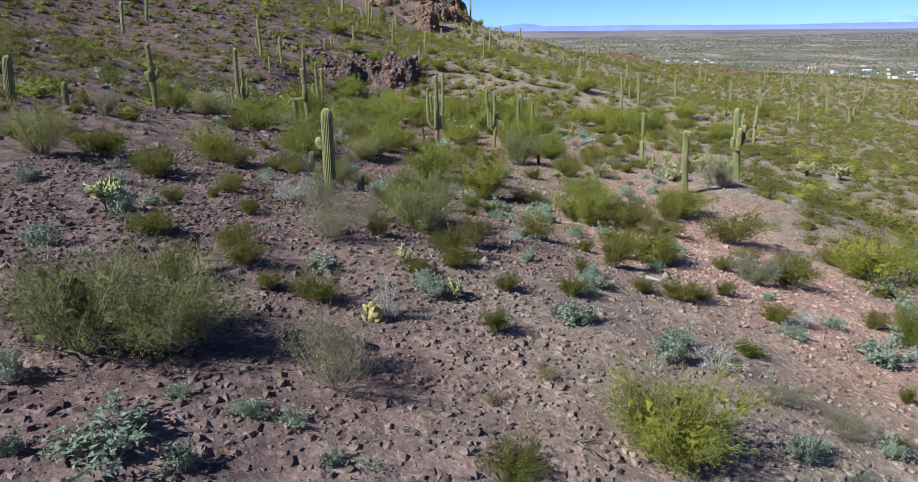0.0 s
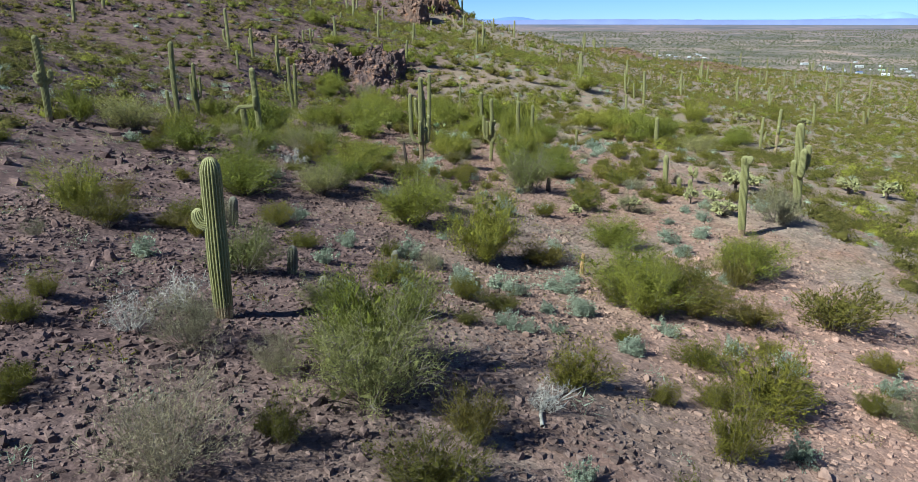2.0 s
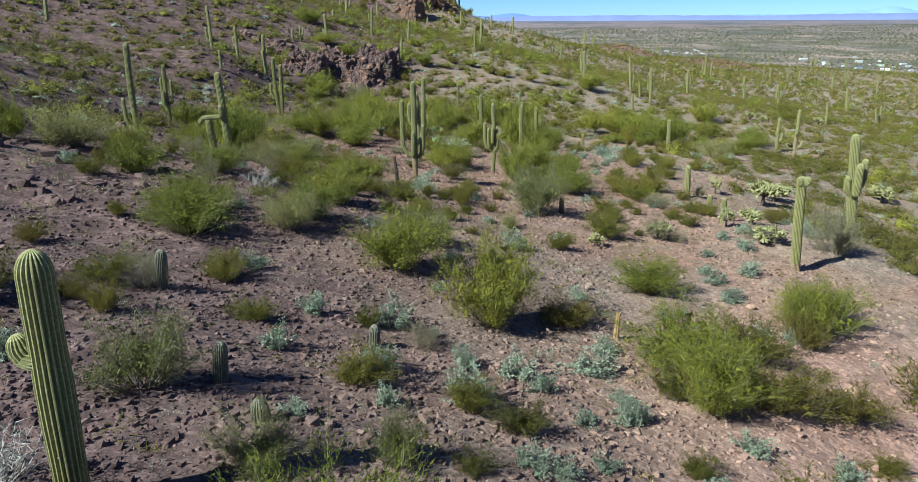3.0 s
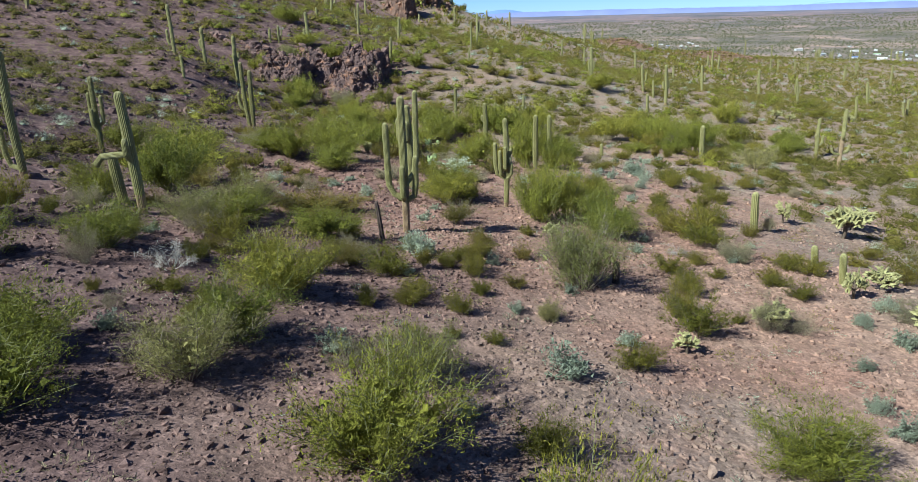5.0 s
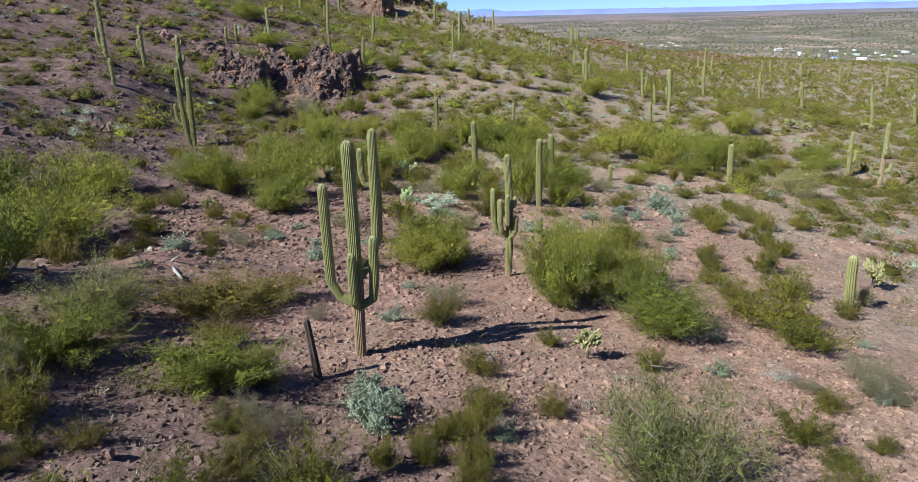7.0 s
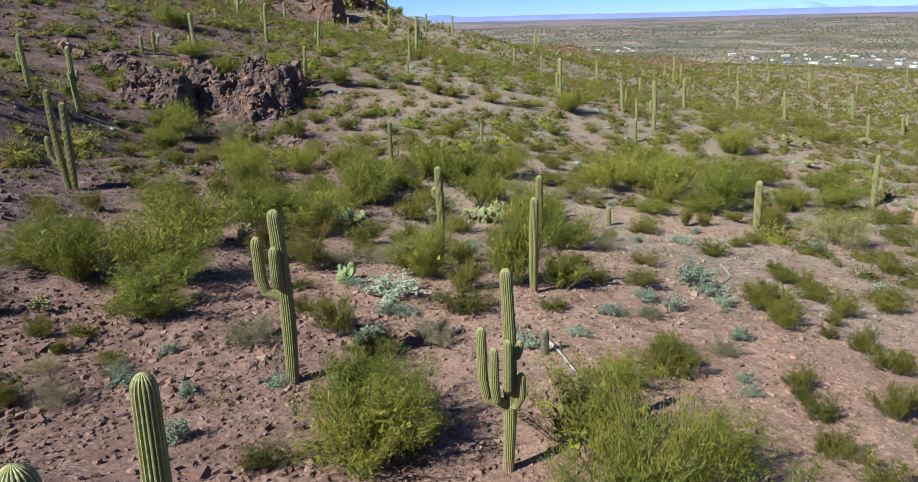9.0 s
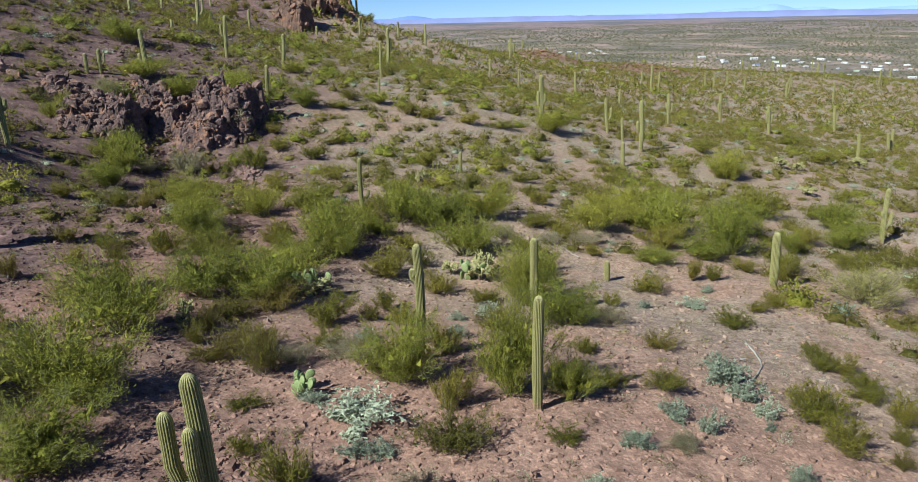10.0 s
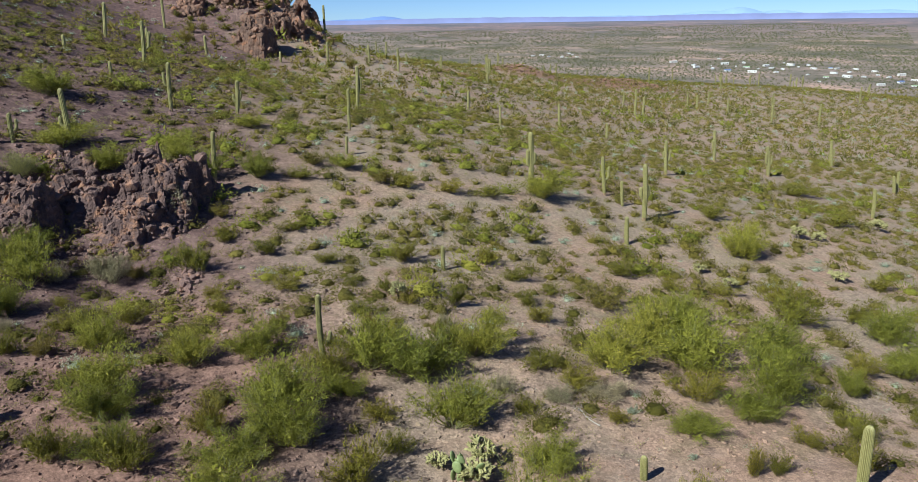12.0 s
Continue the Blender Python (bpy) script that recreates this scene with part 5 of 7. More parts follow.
# ---- chollas, prickly pears ----
def cholla_shape(seed):
    """A jumping cholla: dark trunk, forked limbs, thick spiny joints at the end of each. Unit height and width."""
    rng = np.random.default_rng(seed)
    trunk = np.array([[0, 0, -0.05], [0.02, 0.01, 0.2], [0.0, 0.03, 0.42]])
    limbs = []
    for i in range(9):
        az = i * 0.72 + rng.uniform(-0.3, 0.3)
        at = trunk[1] + (trunk[2] - trunk[1]) * rng.uniform(0, 1)
        d = np.array([math.cos(az), math.sin(az), rng.uniform(0.25, 1.1)])
        d /= np.linalg.norm(d)
        tip = at + d * rng.uniform(0.18, 0.34)
        joints = []
        for j in range(6):
            e = d + rng.normal(size=3) * 0.75
            e[2] = e[2] * 0.8 + 0.15
            e /= np.linalg.norm(e)
            foot = tip - d * 0.04
            k = np.linspace(0, 1, 5)[:, None]
            ln = rng.uniform(0.14, 0.26)
            joints.append(tube(foot + e * ln * k, 0.036 * np.array([0.6, 1.05, 1.1, 0.9, 0.25]), 4))
            for q in range(2):
                g = e + rng.normal(size=3) * 0.8
                g /= np.linalg.norm(g)
                joints.append(tube(foot + e * ln * 0.85 + g * rng.uniform(0.08, 0.14) * np.linspace(0, 1, 4)[:, None], 0.034 * np.array([0.7, 1.05, 0.9, 0.25]), 3))
        jv, jf = joined(joints)
        c = jv[rng.integers(0, len(jv), 110)]
        out = c - tip
        out /= np.linalg.norm(out, axis=1)[:, None] + 1e-9
        sv, sf = leaves(c + out * 0.012, out, 0.045, 0.013, rng, 0.0, 0.6)
        index = np.r_[np.zeros(len(jf)), np.ones(len(sf))]
        v, f = joined([(jv, jf), (sv, sf)])
        limbs.append((mesh_of("cholla_limb", *tube(np.stack([at, tip]), [0.035, 0.028], 5), [CHOLLA_OLD], smoothed=True),
                      mesh_of("cholla_joints", v, f, [CHOLLA_SKIN, CHOLLA], index)))
    return mesh_of("cholla_trunk", *tube(trunk, [0.055, 0.05, 0.045], 6), [CHOLLA_OLD], smoothed=True), limbs


CHOLLAS = [cholla_shape(200 + i) for i in range(4)]


def cholla(x, y, tall, wide, rng=random.Random(8)):
    trunk, limbs = rng.choice(CHOLLAS)
    ob = tagged(new("cholla", trunk), "pale yellow-green cholla with spiny joints on a dark trunk", "cactus", "chollas")
    for limb, joints in limbs:
        part("joints", joints, part("limb", limb, ob), "pale yellow-green spiny joints")
    ob.matrix_basis = Matrix.LocRotScale((x, y, float(ground_z(x, y)) - 0.02), Euler((0, 0, rng.uniform(0, 6.28))), (wide / 1.15, wide / 1.15, tall / 1.0))
    planted.append((x, y, wide / 2))


def pad_mesh(mat):
    """One oval pad, unit long, rooted at its foot."""
    bm = bmesh.new()
    bmesh.ops.create_icosphere(bm, subdivisions=2, radius=0.5)
    for v in bm.verts:
        v.co = Vector((v.co.x * (0.55 + 0.3 * (v.co.z + 0.5)), v.co.y * 0.16, v.co.z + 0.47))
    me = bpy.data.meshes.new("pad")
    bm.to_mesh(me)
    bm.free()
    for p in me.polygons:
        p.use_smooth = True
    me.materials.append(mat)
    return me


PAD_MESH, GOLD_PAD = pad_mesh(PAD), pad_mesh(YELLOW_PAD)


def prickly_pear(x, y, tall, wide, mesh=None, label="green prickly pear with flat oval pads", rng=random.Random(9)):
    ob = tagged(new("prickly_pear"), label, "cactus", "prickly pears")
    for i in range(16):
        az = rng.uniform(0, 6.28)
        r = rng.uniform(0.05, 0.42) * wide
        up = 0 if i < 7 else rng.uniform(0.25, 0.55) * tall
        p = part("pad", mesh or PAD_MESH, ob)
        p.matrix_basis = Matrix.LocRotScale((r * math.cos(az), r * math.sin(az), up - 0.02), Euler((rng.uniform(-0.5, 0.5), rng.uniform(-0.5, 0.5), rng.uniform(0, 3.1))), [rng.uniform(0.38, 0.5) * tall] * 3)
    ob.matrix_basis = Matrix.Translation((x, y, float(ground_z(x, y))))
    planted.append((x, y, wide / 2))


def barrel_cactus(x, y, tall, radius):
    """A squat ribbed globe under pale spines."""
    k = np.linspace(0, 1, 7)
    v, f, m = column(np.stack([0 * k, 0 * k, -0.05 + k * (tall + 0.05)], 1), radius, 18, 0.0, 3)
    spot = v[np.random.default_rng(5).integers(0, len(v), 260)]
    out = spot - np.array([0, 0, tall * 0.4])
    out /= np.linalg.norm(out, axis=1)[:, None] + 1e-9
    ob = tagged(new("barrel_cactus", mesh_of("barrel_cactus", v, f, [YOUNG_FLESH, YOUNG_RIB, CORK], m)), "squat grey-green barrel cactus with pale spines", "cactus")
    part("spines", mesh_of("barrel_spines", *leaves(spot + out * 0.01, out, 0.06, 0.012, np.random.default_rng(6), 0.0, 0.5), [STRAW]), ob, "pale pinkish spines")
    ob.location = (x, y, float(ground_z(x, y)))
    planted.append((x, y, radius))


# ---- dead wood ----
def fallen_branch(a, b, r, kind, rng=np.random.default_rng(12)):
    """A fallen limb from a to b, bent, with stubs of side branches."""
    a, b = np.array(a), np.array(b)
    k = np.linspace(0, 1, 7)
    ln = np.hypot(*(b - a))
    side = np.array([-(b - a)[1], (b - a)[0]]) / max(ln, 0.01)
    xy = a + (b - a) * k[:, None] + side * ((0.08 if r < 0.06 else 0.015) * ln * np.sin(k * 4.0))[:, None]
    z = ground_z(xy[:, 0], xy[:, 1]) + r * 0.8 + 0.12 * ln * k ** 2 * (kind == "brown")
    if r > 0.06:     # a stiff log bridges the hollows
        z = z[0] + (z[-1] - z[0]) * k
    main = np.column_stack([xy, z])
    org = main[0].copy()
    main = main - org
    wood = [tube(main, r * (1.05 - 0.7 * k) * (1 + 0.1 * np.sin(k * 19)), 7)]
    for i in range(5 if r < 0.06 else 1):
        f = rng.uniform(0.3, 0.9)
        at = main[0] + (main[-1] - main[0]) * f
        d = np.append(side * rng.choice([-1, 1]) + (b - a) / ln * 0.7, rng.uniform(0.2, 0.9))
        d /= np.linalg.norm(d)
        tip = at + d * rng.uniform(0.15, 0.45) * min(ln, 1.5)
        wood.append(tube(np.stack([at, (at + tip) / 2 + rng.normal(size=3) * 0.03, tip]), r * np.array([0.45, 0.32, 0.12]), 5))
    v, f = joined(wood)
    grey = kind == "grey"
    ob = new("fallen_branch", mesh_of("fallen_branch", v, f, [GREY_WOOD if grey else BARK], smoothed=True))
    ob.location = org
    tagged(ob, "bleached grey fallen branch on the stony ground" if grey else "brown dead branch lying on the stony ground", "dead wood")


def dead_stem(x, y, tall, r, lean, kind):
    """The standing stump of a dead cactus, ragged at its top."""
    rng = np.random.default_rng(int(x * 10 + y))
    k = np.linspace(0, 1, 9)
    v, f = tube(np.stack([lean * k, 0 * k, -0.1 + (tall + 0.1) * k], 1), r * (1.12 - 0.3 * k), 14)
    groove = np.where(np.arange(len(v)) % 2, 1.0, 0.78)
    axis = np.stack([lean * np.repeat(k, 14), 0 * np.repeat(k, 14)], 1)
    v[:, :2] = axis + (v[:, :2] - axis) * groove[:, None]
    v[-14:, 2] -= rng.uniform(0, 0.2, 14) * tall
    mat, word = (DARK_WOOD, "dark charred stump of a dead saguaro") if kind == "dark" else (TAN_WOOD, "tan dried stump of a dead saguaro")
    ob = tagged(new("dead_stump", mesh_of("dead_stump", v, f, [mat])), word, "stump")
    ob.location = (x, y, float(ground_z(x, y)))


# ---- rocks ----
def rock_shape(seed, detail=2, cuts=11, rough=0.06):
    """An angular block: a ball cut by random planes, its faces roughened."""
    rng = np.random.default_rng(seed)
    bm = bmesh.new()
    bmesh.ops.create_icosphere(bm, subdivisions=detail, radius=1.0)
    nor = rng.normal(size=(cuts, 3))
    nor /= np.linalg.norm(nor, axis=1)[:, None]
    off = rng.uniform(0.5, 0.85, cuts)
    v = np.array([p.co[:] for p in bm.verts])
    v /= np.linalg.norm(v, axis=1)[:, None]
    with np.errstate(divide="ignore"):
        d = v @ nor.T
        r = np.where(d > 0.05, off / np.maximum(d, 0.05), 9.0).min(1)
    r = np.minimum(r, 1.25) * (1 + rough * rng.normal(size=len(v)))
    ph = rng.uniform(0, 6, 9)
    r *= 1 + 2.2 * rough * (np.sin(v[:, 0] * 7 + ph[0] + 2 * np.sin(v[:, 1] * 5 + ph[1])) * np.sin(v[:, 2] * 6 + ph[2]))
    v = v * r[:, None]
    f = np.array([[q.index for q in p.verts] for p in bm.faces])
    bm.free()
    return v, f


def outcrop(name, label, mat, spots, seed):
    """A mass of blocks, each a part: x, y, height over the ground, size, how upright."""
    rng = random.Random(seed)
    shapes = [mesh_of("boulder", *rock_shape(seed + i, 2, 10, 0.07), [mat]) for i in range(10)]
    ox, oy = sum(s[0] for s in spots) / len(spots), sum(s[1] for s in spots) / len(spots)
    oz = float(height(ox, oy))
    ob = tagged(new(name), label, "rock")
    ob.location = (ox, oy, oz)
    for x, y, up, size, tall in spots:
        p = part("boulder", rng.choice(shapes), ob)
        z = float(height(x, y)) + up
        p.matrix_basis = Matrix.LocRotScale((x - ox, y - oy, z - oz), Euler((rng.uniform(-0.4, 0.4), rng.uniform(-0.4, 0.4), rng.uniform(0, 6.28))), (size * rng.uniform(0.8, 1.2), size * rng.uniform(0.8, 1.2), size * tall))
    return ob


def heap(seed, n, x, y, rx, ry, top, size, tall=1.0):
    """Spots for a heap of blocks: higher and larger towards its middle."""
    rng = random.Random(seed)
    spots = []
    for i in range(n):
        a, r = rng.uniform(0, 6.28), math.sqrt(rng.uniform(0, 1))
        k = 1 - r
        spots.append((x + rx * r * math.cos(a), y + ry * r * math.sin(a), top * k * rng.uniform(0.4, 1.0), size * (0.45 + 0.75 * k) * rng.uniform(0.6, 1.25), tall * rng.uniform(0.7, 1.2)))
    return spots


def ledge(ob, mat, x, y, rx, ry, top, seed, bearing, n, size, chunk=0.62, sheer=1.0):
    """A ledge of bedrock, flush with the hill behind and broken off towards a compass bearing, and the blocks fallen from it: parts of an outcrop."""
    face = radians(bearing)
    rng = np.random.default_rng(seed)
    o = np.array(ob.location)
    masses = []
    for i in range(int(34 / chunk ** 1.2)):
        a = math.pi / 2 - face + rng.normal() * (0.8 if i % 4 else 2.0)
        r = rng.uniform(0.1, 0.95)
        px, py = x + rx * r * math.cos(a), y + ry * r * math.sin(a)
        s = min(rx, ry) * chunk * rng.uniform(0.13, 0.30)
        out = (px - x) / rx * math.sin(face) + (py - y) / ry * math.cos(face)
        up = top * (0.36 + 0.40 * max(-0.7, out)) * rng.uniform(0.6, 1.15)
        z = -0.2 * s
        while z < up:
            # blocks piled one on another, a little off each other
            v, f = rock_shape(seed * 11 + len(masses), 2, 13, 0.05)
            q = s * rng.uniform(0.75, 1.15)
            c, sn = math.cos(len(masses) * 2.4), math.sin(len(masses) * 2.4)
            v = v * np.array([q, q * rng.uniform(0.8, 1.2), q * sheer * rng.uniform(0.7, 1.1)])
            v = np.stack([v[:, 0] * c - v[:, 1] * sn, v[:, 0] * sn + v[:, 1] * c, v[:, 2] + 0.15 * v[:, 0]], 1)
            masses.append((v + np.array([px + 0.2 * s * rng.normal(), py + 0.2 * s * rng.normal(), float(height(px, py)) + z]) - o, f))
            z += 0.85 * q * sheer
    part("bedrock", mesh_of("bedrock", *joined(masses), [mat]), ob)["kind"] = "stuff"
    shapes = [mesh_of("boulder", *rock_shape(seed * 7 + i, 2, 12, 0.06), [mat]) for i in range(6)]
    solid = np.concatenate([m[0] for m in masses])
    for i in range(n):
        s = size * 0.62 * rng.uniform(0.25, 1.15)
        if i % 2:
            at = solid[rng.integers(len(solid))] + o
            at[2] -= 0.15 * s
        else:
            a, r = math.pi / 2 - face + rng.normal() * 0.9, rng.uniform(0.6, 1.15)
            px, py = x + rx * r * math.cos(a), y + ry * r * math.sin(a)
            at = np.array([px, py, float(height(px, py)) + 0.25 * s])
        at[2] = max(at[2], float(height(at[0], at[1])) + 0.1 * s)
        p = part("boulder", shapes[i % 6], ob)
        p.matrix_basis = Matrix.LocRotScale(Vector((at - o).tolist()), Euler(rng.uniform(-0.5, 0.5, 2).tolist() + [rng.uniform(0, 6.28)]), (s * rng.uniform(0.8, 1.3), s, s * rng.uniform(0.7, 1.3)))


def cells(x, y, size, seed):
    """A random height between 0 and 1 for each irregular cell of broken rock, a little tilted."""
    u, v = x / size + 0.6 * vnoise(x / size * 1.3, y / size * 1.3, seed), y / size + 0.6 * vnoise(x / size * 1.3 + 9, y / size * 1.3, seed + 1)
    best, value = np.full(np.shape(u), 9.0), np.zeros(np.shape(u))
    for i in (-1, 0, 1):
        for j in (-1, 0, 1):
            ci, cj = np.floor(u) + i, np.floor(v) + j
            r = [np.modf(np.abs(np.sin(ci * 127.1 + cj * 311.7 + (seed + k) * 74.7) * 43758.5453))[0] for k in range(5)]
            dx, dy = u - ci - r[0], v - cj - r[1]
            d = dx * dx + dy * dy
            value = np.where(d < best, r[2] + 0.5 * (r[3] - 0.5) * dx + 0.5 * (r[4] - 0.5) * dy, value)
            best = np.minimum(best, d)
    return value


def cliff(ob, mat, masses, seed, step, block=0.9, bearing=130, blunt=0.45, blocks=260, jag=0.6):
    """Bedrock broken into blocks that breaks off sheer towards a compass bearing: x, y, half-width across and along the break and height of each mass."""
    o = np.array(ob.location)
    reach = max(max(m[2], m[3]) for m in masses) + step
    x0, x1 = min(m[0] for m in masses) - reach, max(m[0] for m in masses) + reach
    y0, y1 = min(m[1] for m in masses) - reach, max(m[1] for m in masses) + reach
    cx, cy = np.meshgrid(np.arange(x0, x1, step), np.arange(y0, y1, step))
    env = np.zeros(cx.shape)
    bx, by = math.sin(radians(bearing)), math.cos(radians(bearing))
    wob = 0.5 * (vnoise(cx / block / 1.6, cy / block / 1.6, seed) - 0.5) + 0.25 * (vnoise(cx / block * 1.7, cy / block * 1.7, seed + 3) - 0.5)
    for x, y, rx, ry, top in masses:
        u, v = ((cx - x) * bx + (cy - y) * by) / rx + wob, ((cy - y) * bx - (cx - x) * by) / ry + wob
        env = np.maximum(env, top * np.where(u > 0, smooth(0.95, 0.66 + 0.2 * (0.6 - jag), u), smooth(1.0, 0.1, -u)) * smooth(1.0, blunt, np.abs(v)))
    rise = env * (1.1 - jag + jag * cells(cx, cy, block, seed)) + np.minimum(env, 1) * block * (0.45 * (cells(cx, cy, block * 0.5, seed + 7) - 0.5) + 0.22 * (cells(cx, cy, block * 0.24, seed + 11) - 0.5))
    z = height(cx, cy) + np.where(env > 0.04, rise, -0.5)
    push = np.minimum(env, 1.2) * 0.5 * (vnoise(z * 1.7 / block, cx + cy, seed + 2) - 0.5)     # ledges and overhangs
    v = np.stack([cx + bx * push + 0.4 * step * (vnoise(cx * 9, cy * 9, 5) - 0.5), cy + by * push + 0.4 * step * (vnoise(cx * 9, cy * 9, 6) - 0.5), z], -1).reshape(-1, 3) - o
    ny, nx = cx.shape
    q = (np.arange(ny - 1)[:, None] * nx + np.arange(nx - 1)[None]).ravel()
    flat = env.ravel()
    q = q[np.maximum.reduce([flat[q], flat[q + 1], flat[q + nx], flat[q + nx + 1]]) > 0.04]
    f = np.concatenate([np.stack([q, q + 1, q + nx + 1], 1), np.stack([q, q + nx + 1, q + nx], 1)])
    rng = np.random.default_rng(seed)
    spots = np.flatnonzero(flat > 0.25)
    rubble = [(v, f)]
    for i in range(blocks):
        rv, rf = rock_shape(seed * 13 + i % 40, 1, 12, 0.03)
        a, k = rng.uniform(0, 6.28), block * rng.uniform(0.16, 0.32 + 0.5 * (i % 5 == 0))
        rv = rv * np.array([k * rng.uniform(0.8, 1.4), k, k * rng.uniform(0.6, 1.1)])
        rv = np.stack([rv[:, 0] * math.cos(a) - rv[:, 1] * math.sin(a), rv[:, 0] * math.sin(a) + rv[:, 1] * math.cos(a), rv[:, 2] + 0.2 * rv[:, 0]], 1)
        rubble.append((rv + v[spots[rng.integers(len(spots))]], rf))
    part("bedrock", mesh_of("bedrock", *joined(rubble), [mat]), ob)["kind"] = "stuff"


ob = outcrop("rock_outcrop", "jagged purple-brown volcanic outcrop above the wash", LAVA,
             heap(4, 90, -7.6, 108.8, 1.2, 3.6, 0.2, 0.25) + heap(5, 90, -11.6, 111.8, 3.6, 1.8, 0.4, 0.28) + heap(6, 50, -16.8, 112.2, 2.4, 1.4, 0.3, 0.26), 300)
cliff(ob, LAVA, [(-10.9, 117.6, 3.2, 4.2, 3.4), (-12.0, 114.4, 2.2, 2.0, 1.8), (-14.8, 116.8, 2.5, 2.4, 2.1), (-18.6, 114.2, 2.7, 3.0, 2.6), (-16.8, 120.8, 2.4, 1.6, 1.3), (-22.0, 117.0, 2.2, 2.2, 1.3)], 41, 0.12, 0.7, 104, 0.1, 1500, 0.4)
ob = outcrop("rock_crag", "tall red-brown rock crag on the shoulder of the hill", CRAG,
             heap(14, 70, -1.0, 216, 5.5, 9.0, 0.6, 0.65) + heap(15, 40, -12, 230, 9.0, 6.0, 0.8, 0.9), 330)
cliff(ob, CRAG, [(-9.8, 201.0, 2.9, 3.0, 5.6), (-13.0, 204.5, 2.2, 2.4, 2.0), (-8.0, 213.0, 4.0, 6.0, 3.0)], 55, 0.3, 1.7, 130, 0.75, 260)
ledge(ob, CRAG, -7.6, 213.5, 5.0, 4.4, 5.0, 59, 140, 46, 0.95, 0.95, 1.6)
ledge(ob, CRAG, -14.5, 223.0, 6.0, 4.5, 3.6, 61, 160, 40, 0.9, 0.8)
ledge(ob, CRAG, -4.6, 229.0, 5.0, 4.5, 5.2, 63, 110, 40, 1.0, 0.9, 1.5)
ledge(ob, CRAG, -24.5, 219.0, 4.0, 3.5, 3.4, 67, 95, 24, 0.8, 0.8, 1.4)
outcrop("rock_ridge", "low dark red boulders along the spur of the hill", CRAG,
        heap(21, 40, 16, 243, 8.0, 3.0, 1.2, 0.8) + heap(22, 34, 33, 262, 8.0, 3.0, 1.2, 0.8), 350)
outcrop("rock_ridge", "low red-brown rocky rise above the plain", CRAG,
        heap(23, 110, 66, 308, 11.0, 9.0, 0.5, 0.7, 0.6) + heap(24, 150, 103, 311, 20.0, 9.0, 0.5, 0.7, 0.6), 360)
outcrop("rock_outcrop", "small brown boulders on the western slope", LAVA, heap(25, 20, -26, 118, 2.5, 2.0, 0.6, 0.5) + heap(26, 16, -22, 88, 2.5, 2.0, 0.4, 0.4), 370)

ROCKS = [mesh_of("rock", *rock_shape(400 + i, 2, 12, 0.04), [STONE]) for i in range(8)]
rr = random.Random(21)
rows = 0
while rows < 240:
    rx, ry = rr.uniform(-16, 18), rr.uniform(11, 92)
    if vnoise(rx / 7, ry / 7, 11) + (0.35 if rx < 0 else 0.0) < rr.uniform(0.35, 1.0):
        continue
    rows += 1
    size = rr.uniform(0.07, 0.125) * (1.6 if rr.random() < 0.08 else 1.0)
    ob = tagged(new("rock", rr.choice(ROCKS)), "angular brown rock lying on the slope", "rock", "loose rocks")
    ob.matrix_basis = Matrix.LocRotScale((rx, ry, float(ground_z(rx, ry)) + size * 0.25), Euler((rr.uniform(0, 6), rr.uniform(0, 6), rr.uniform(0, 6))), (size * rr.uniform(0.8, 1.4), size, size * rr.uniform(0.6, 0.9)))

# loose stones, too many to count
def stones(seed, n, x0, x1, y0, y1, low, high, dense):
    rng = np.random.default_rng(seed)
    p = np.stack([rng.uniform(x0, x1, n), rng.uniform(y0, y1, n)], 1)
    p = p[rng.uniform(size=n) < dense(p[:, 0], p[:, 1])]
    n = len(p)
    size = low + (high - low) * rng.uniform(size=n) ** 3.2
    ang = np.arange(5) * 1.2566
    cap = np.arange(3) * 2.0944 + 0.4
    base = np.concatenate([np.stack([np.cos(ang), np.sin(ang), 0 * ang - 0.35], 1), np.stack([0.86 * np.cos(cap), 0.86 * np.sin(cap), 0 * cap + 0.62], 1)])
    tri = np.array([(0, 1, 5), (1, 6, 5), (1, 2, 6), (2, 3, 6), (3, 7, 6), (3, 4, 7), (4, 0, 7), (0, 5, 7), (5, 6, 7)])
    v = base[None] * (1 + 0.16 * rng.normal(size=(n, 8, 1))) + 0.13 * rng.normal(size=(n, 8, 3))
    v *= np.stack([rng.uniform(0.8, 1.5, n), rng.uniform(0.8, 1.3, n), rng.uniform(0.55, 1.1, n)], 1)[:, None]
    a = rng.uniform(0, 6.283, n)
    c, s = np.cos(a)[:, None], np.sin(a)[:, None]
    w = np.stack([v[..., 0] * c - v[..., 1] * s, v[..., 0] * s + v[..., 1] * c, v[..., 2]], -1) * size[:, None, None]
    w += np.stack([p[:, 0], p[:, 1], ground_z(p[:, 0], p[:, 1]) + size * 0.05], 1)[:, None]
    return mesh_of("loose_stones", w.reshape(-1, 3), (tri[None] + 8 * np.arange(n)[:, None, None]).reshape(-1, 3), [STONE])


stony = lambda x, y: smooth(0.32, 0.68, vnoise(x / 6, y / 6, 12) * 0.5 + vnoise(x / 2, y / 2, 13) * 0.25 + 0.25 + 0.22 * (1 - smooth(-6, 8, x - 3 * np.sin(y / 9))))
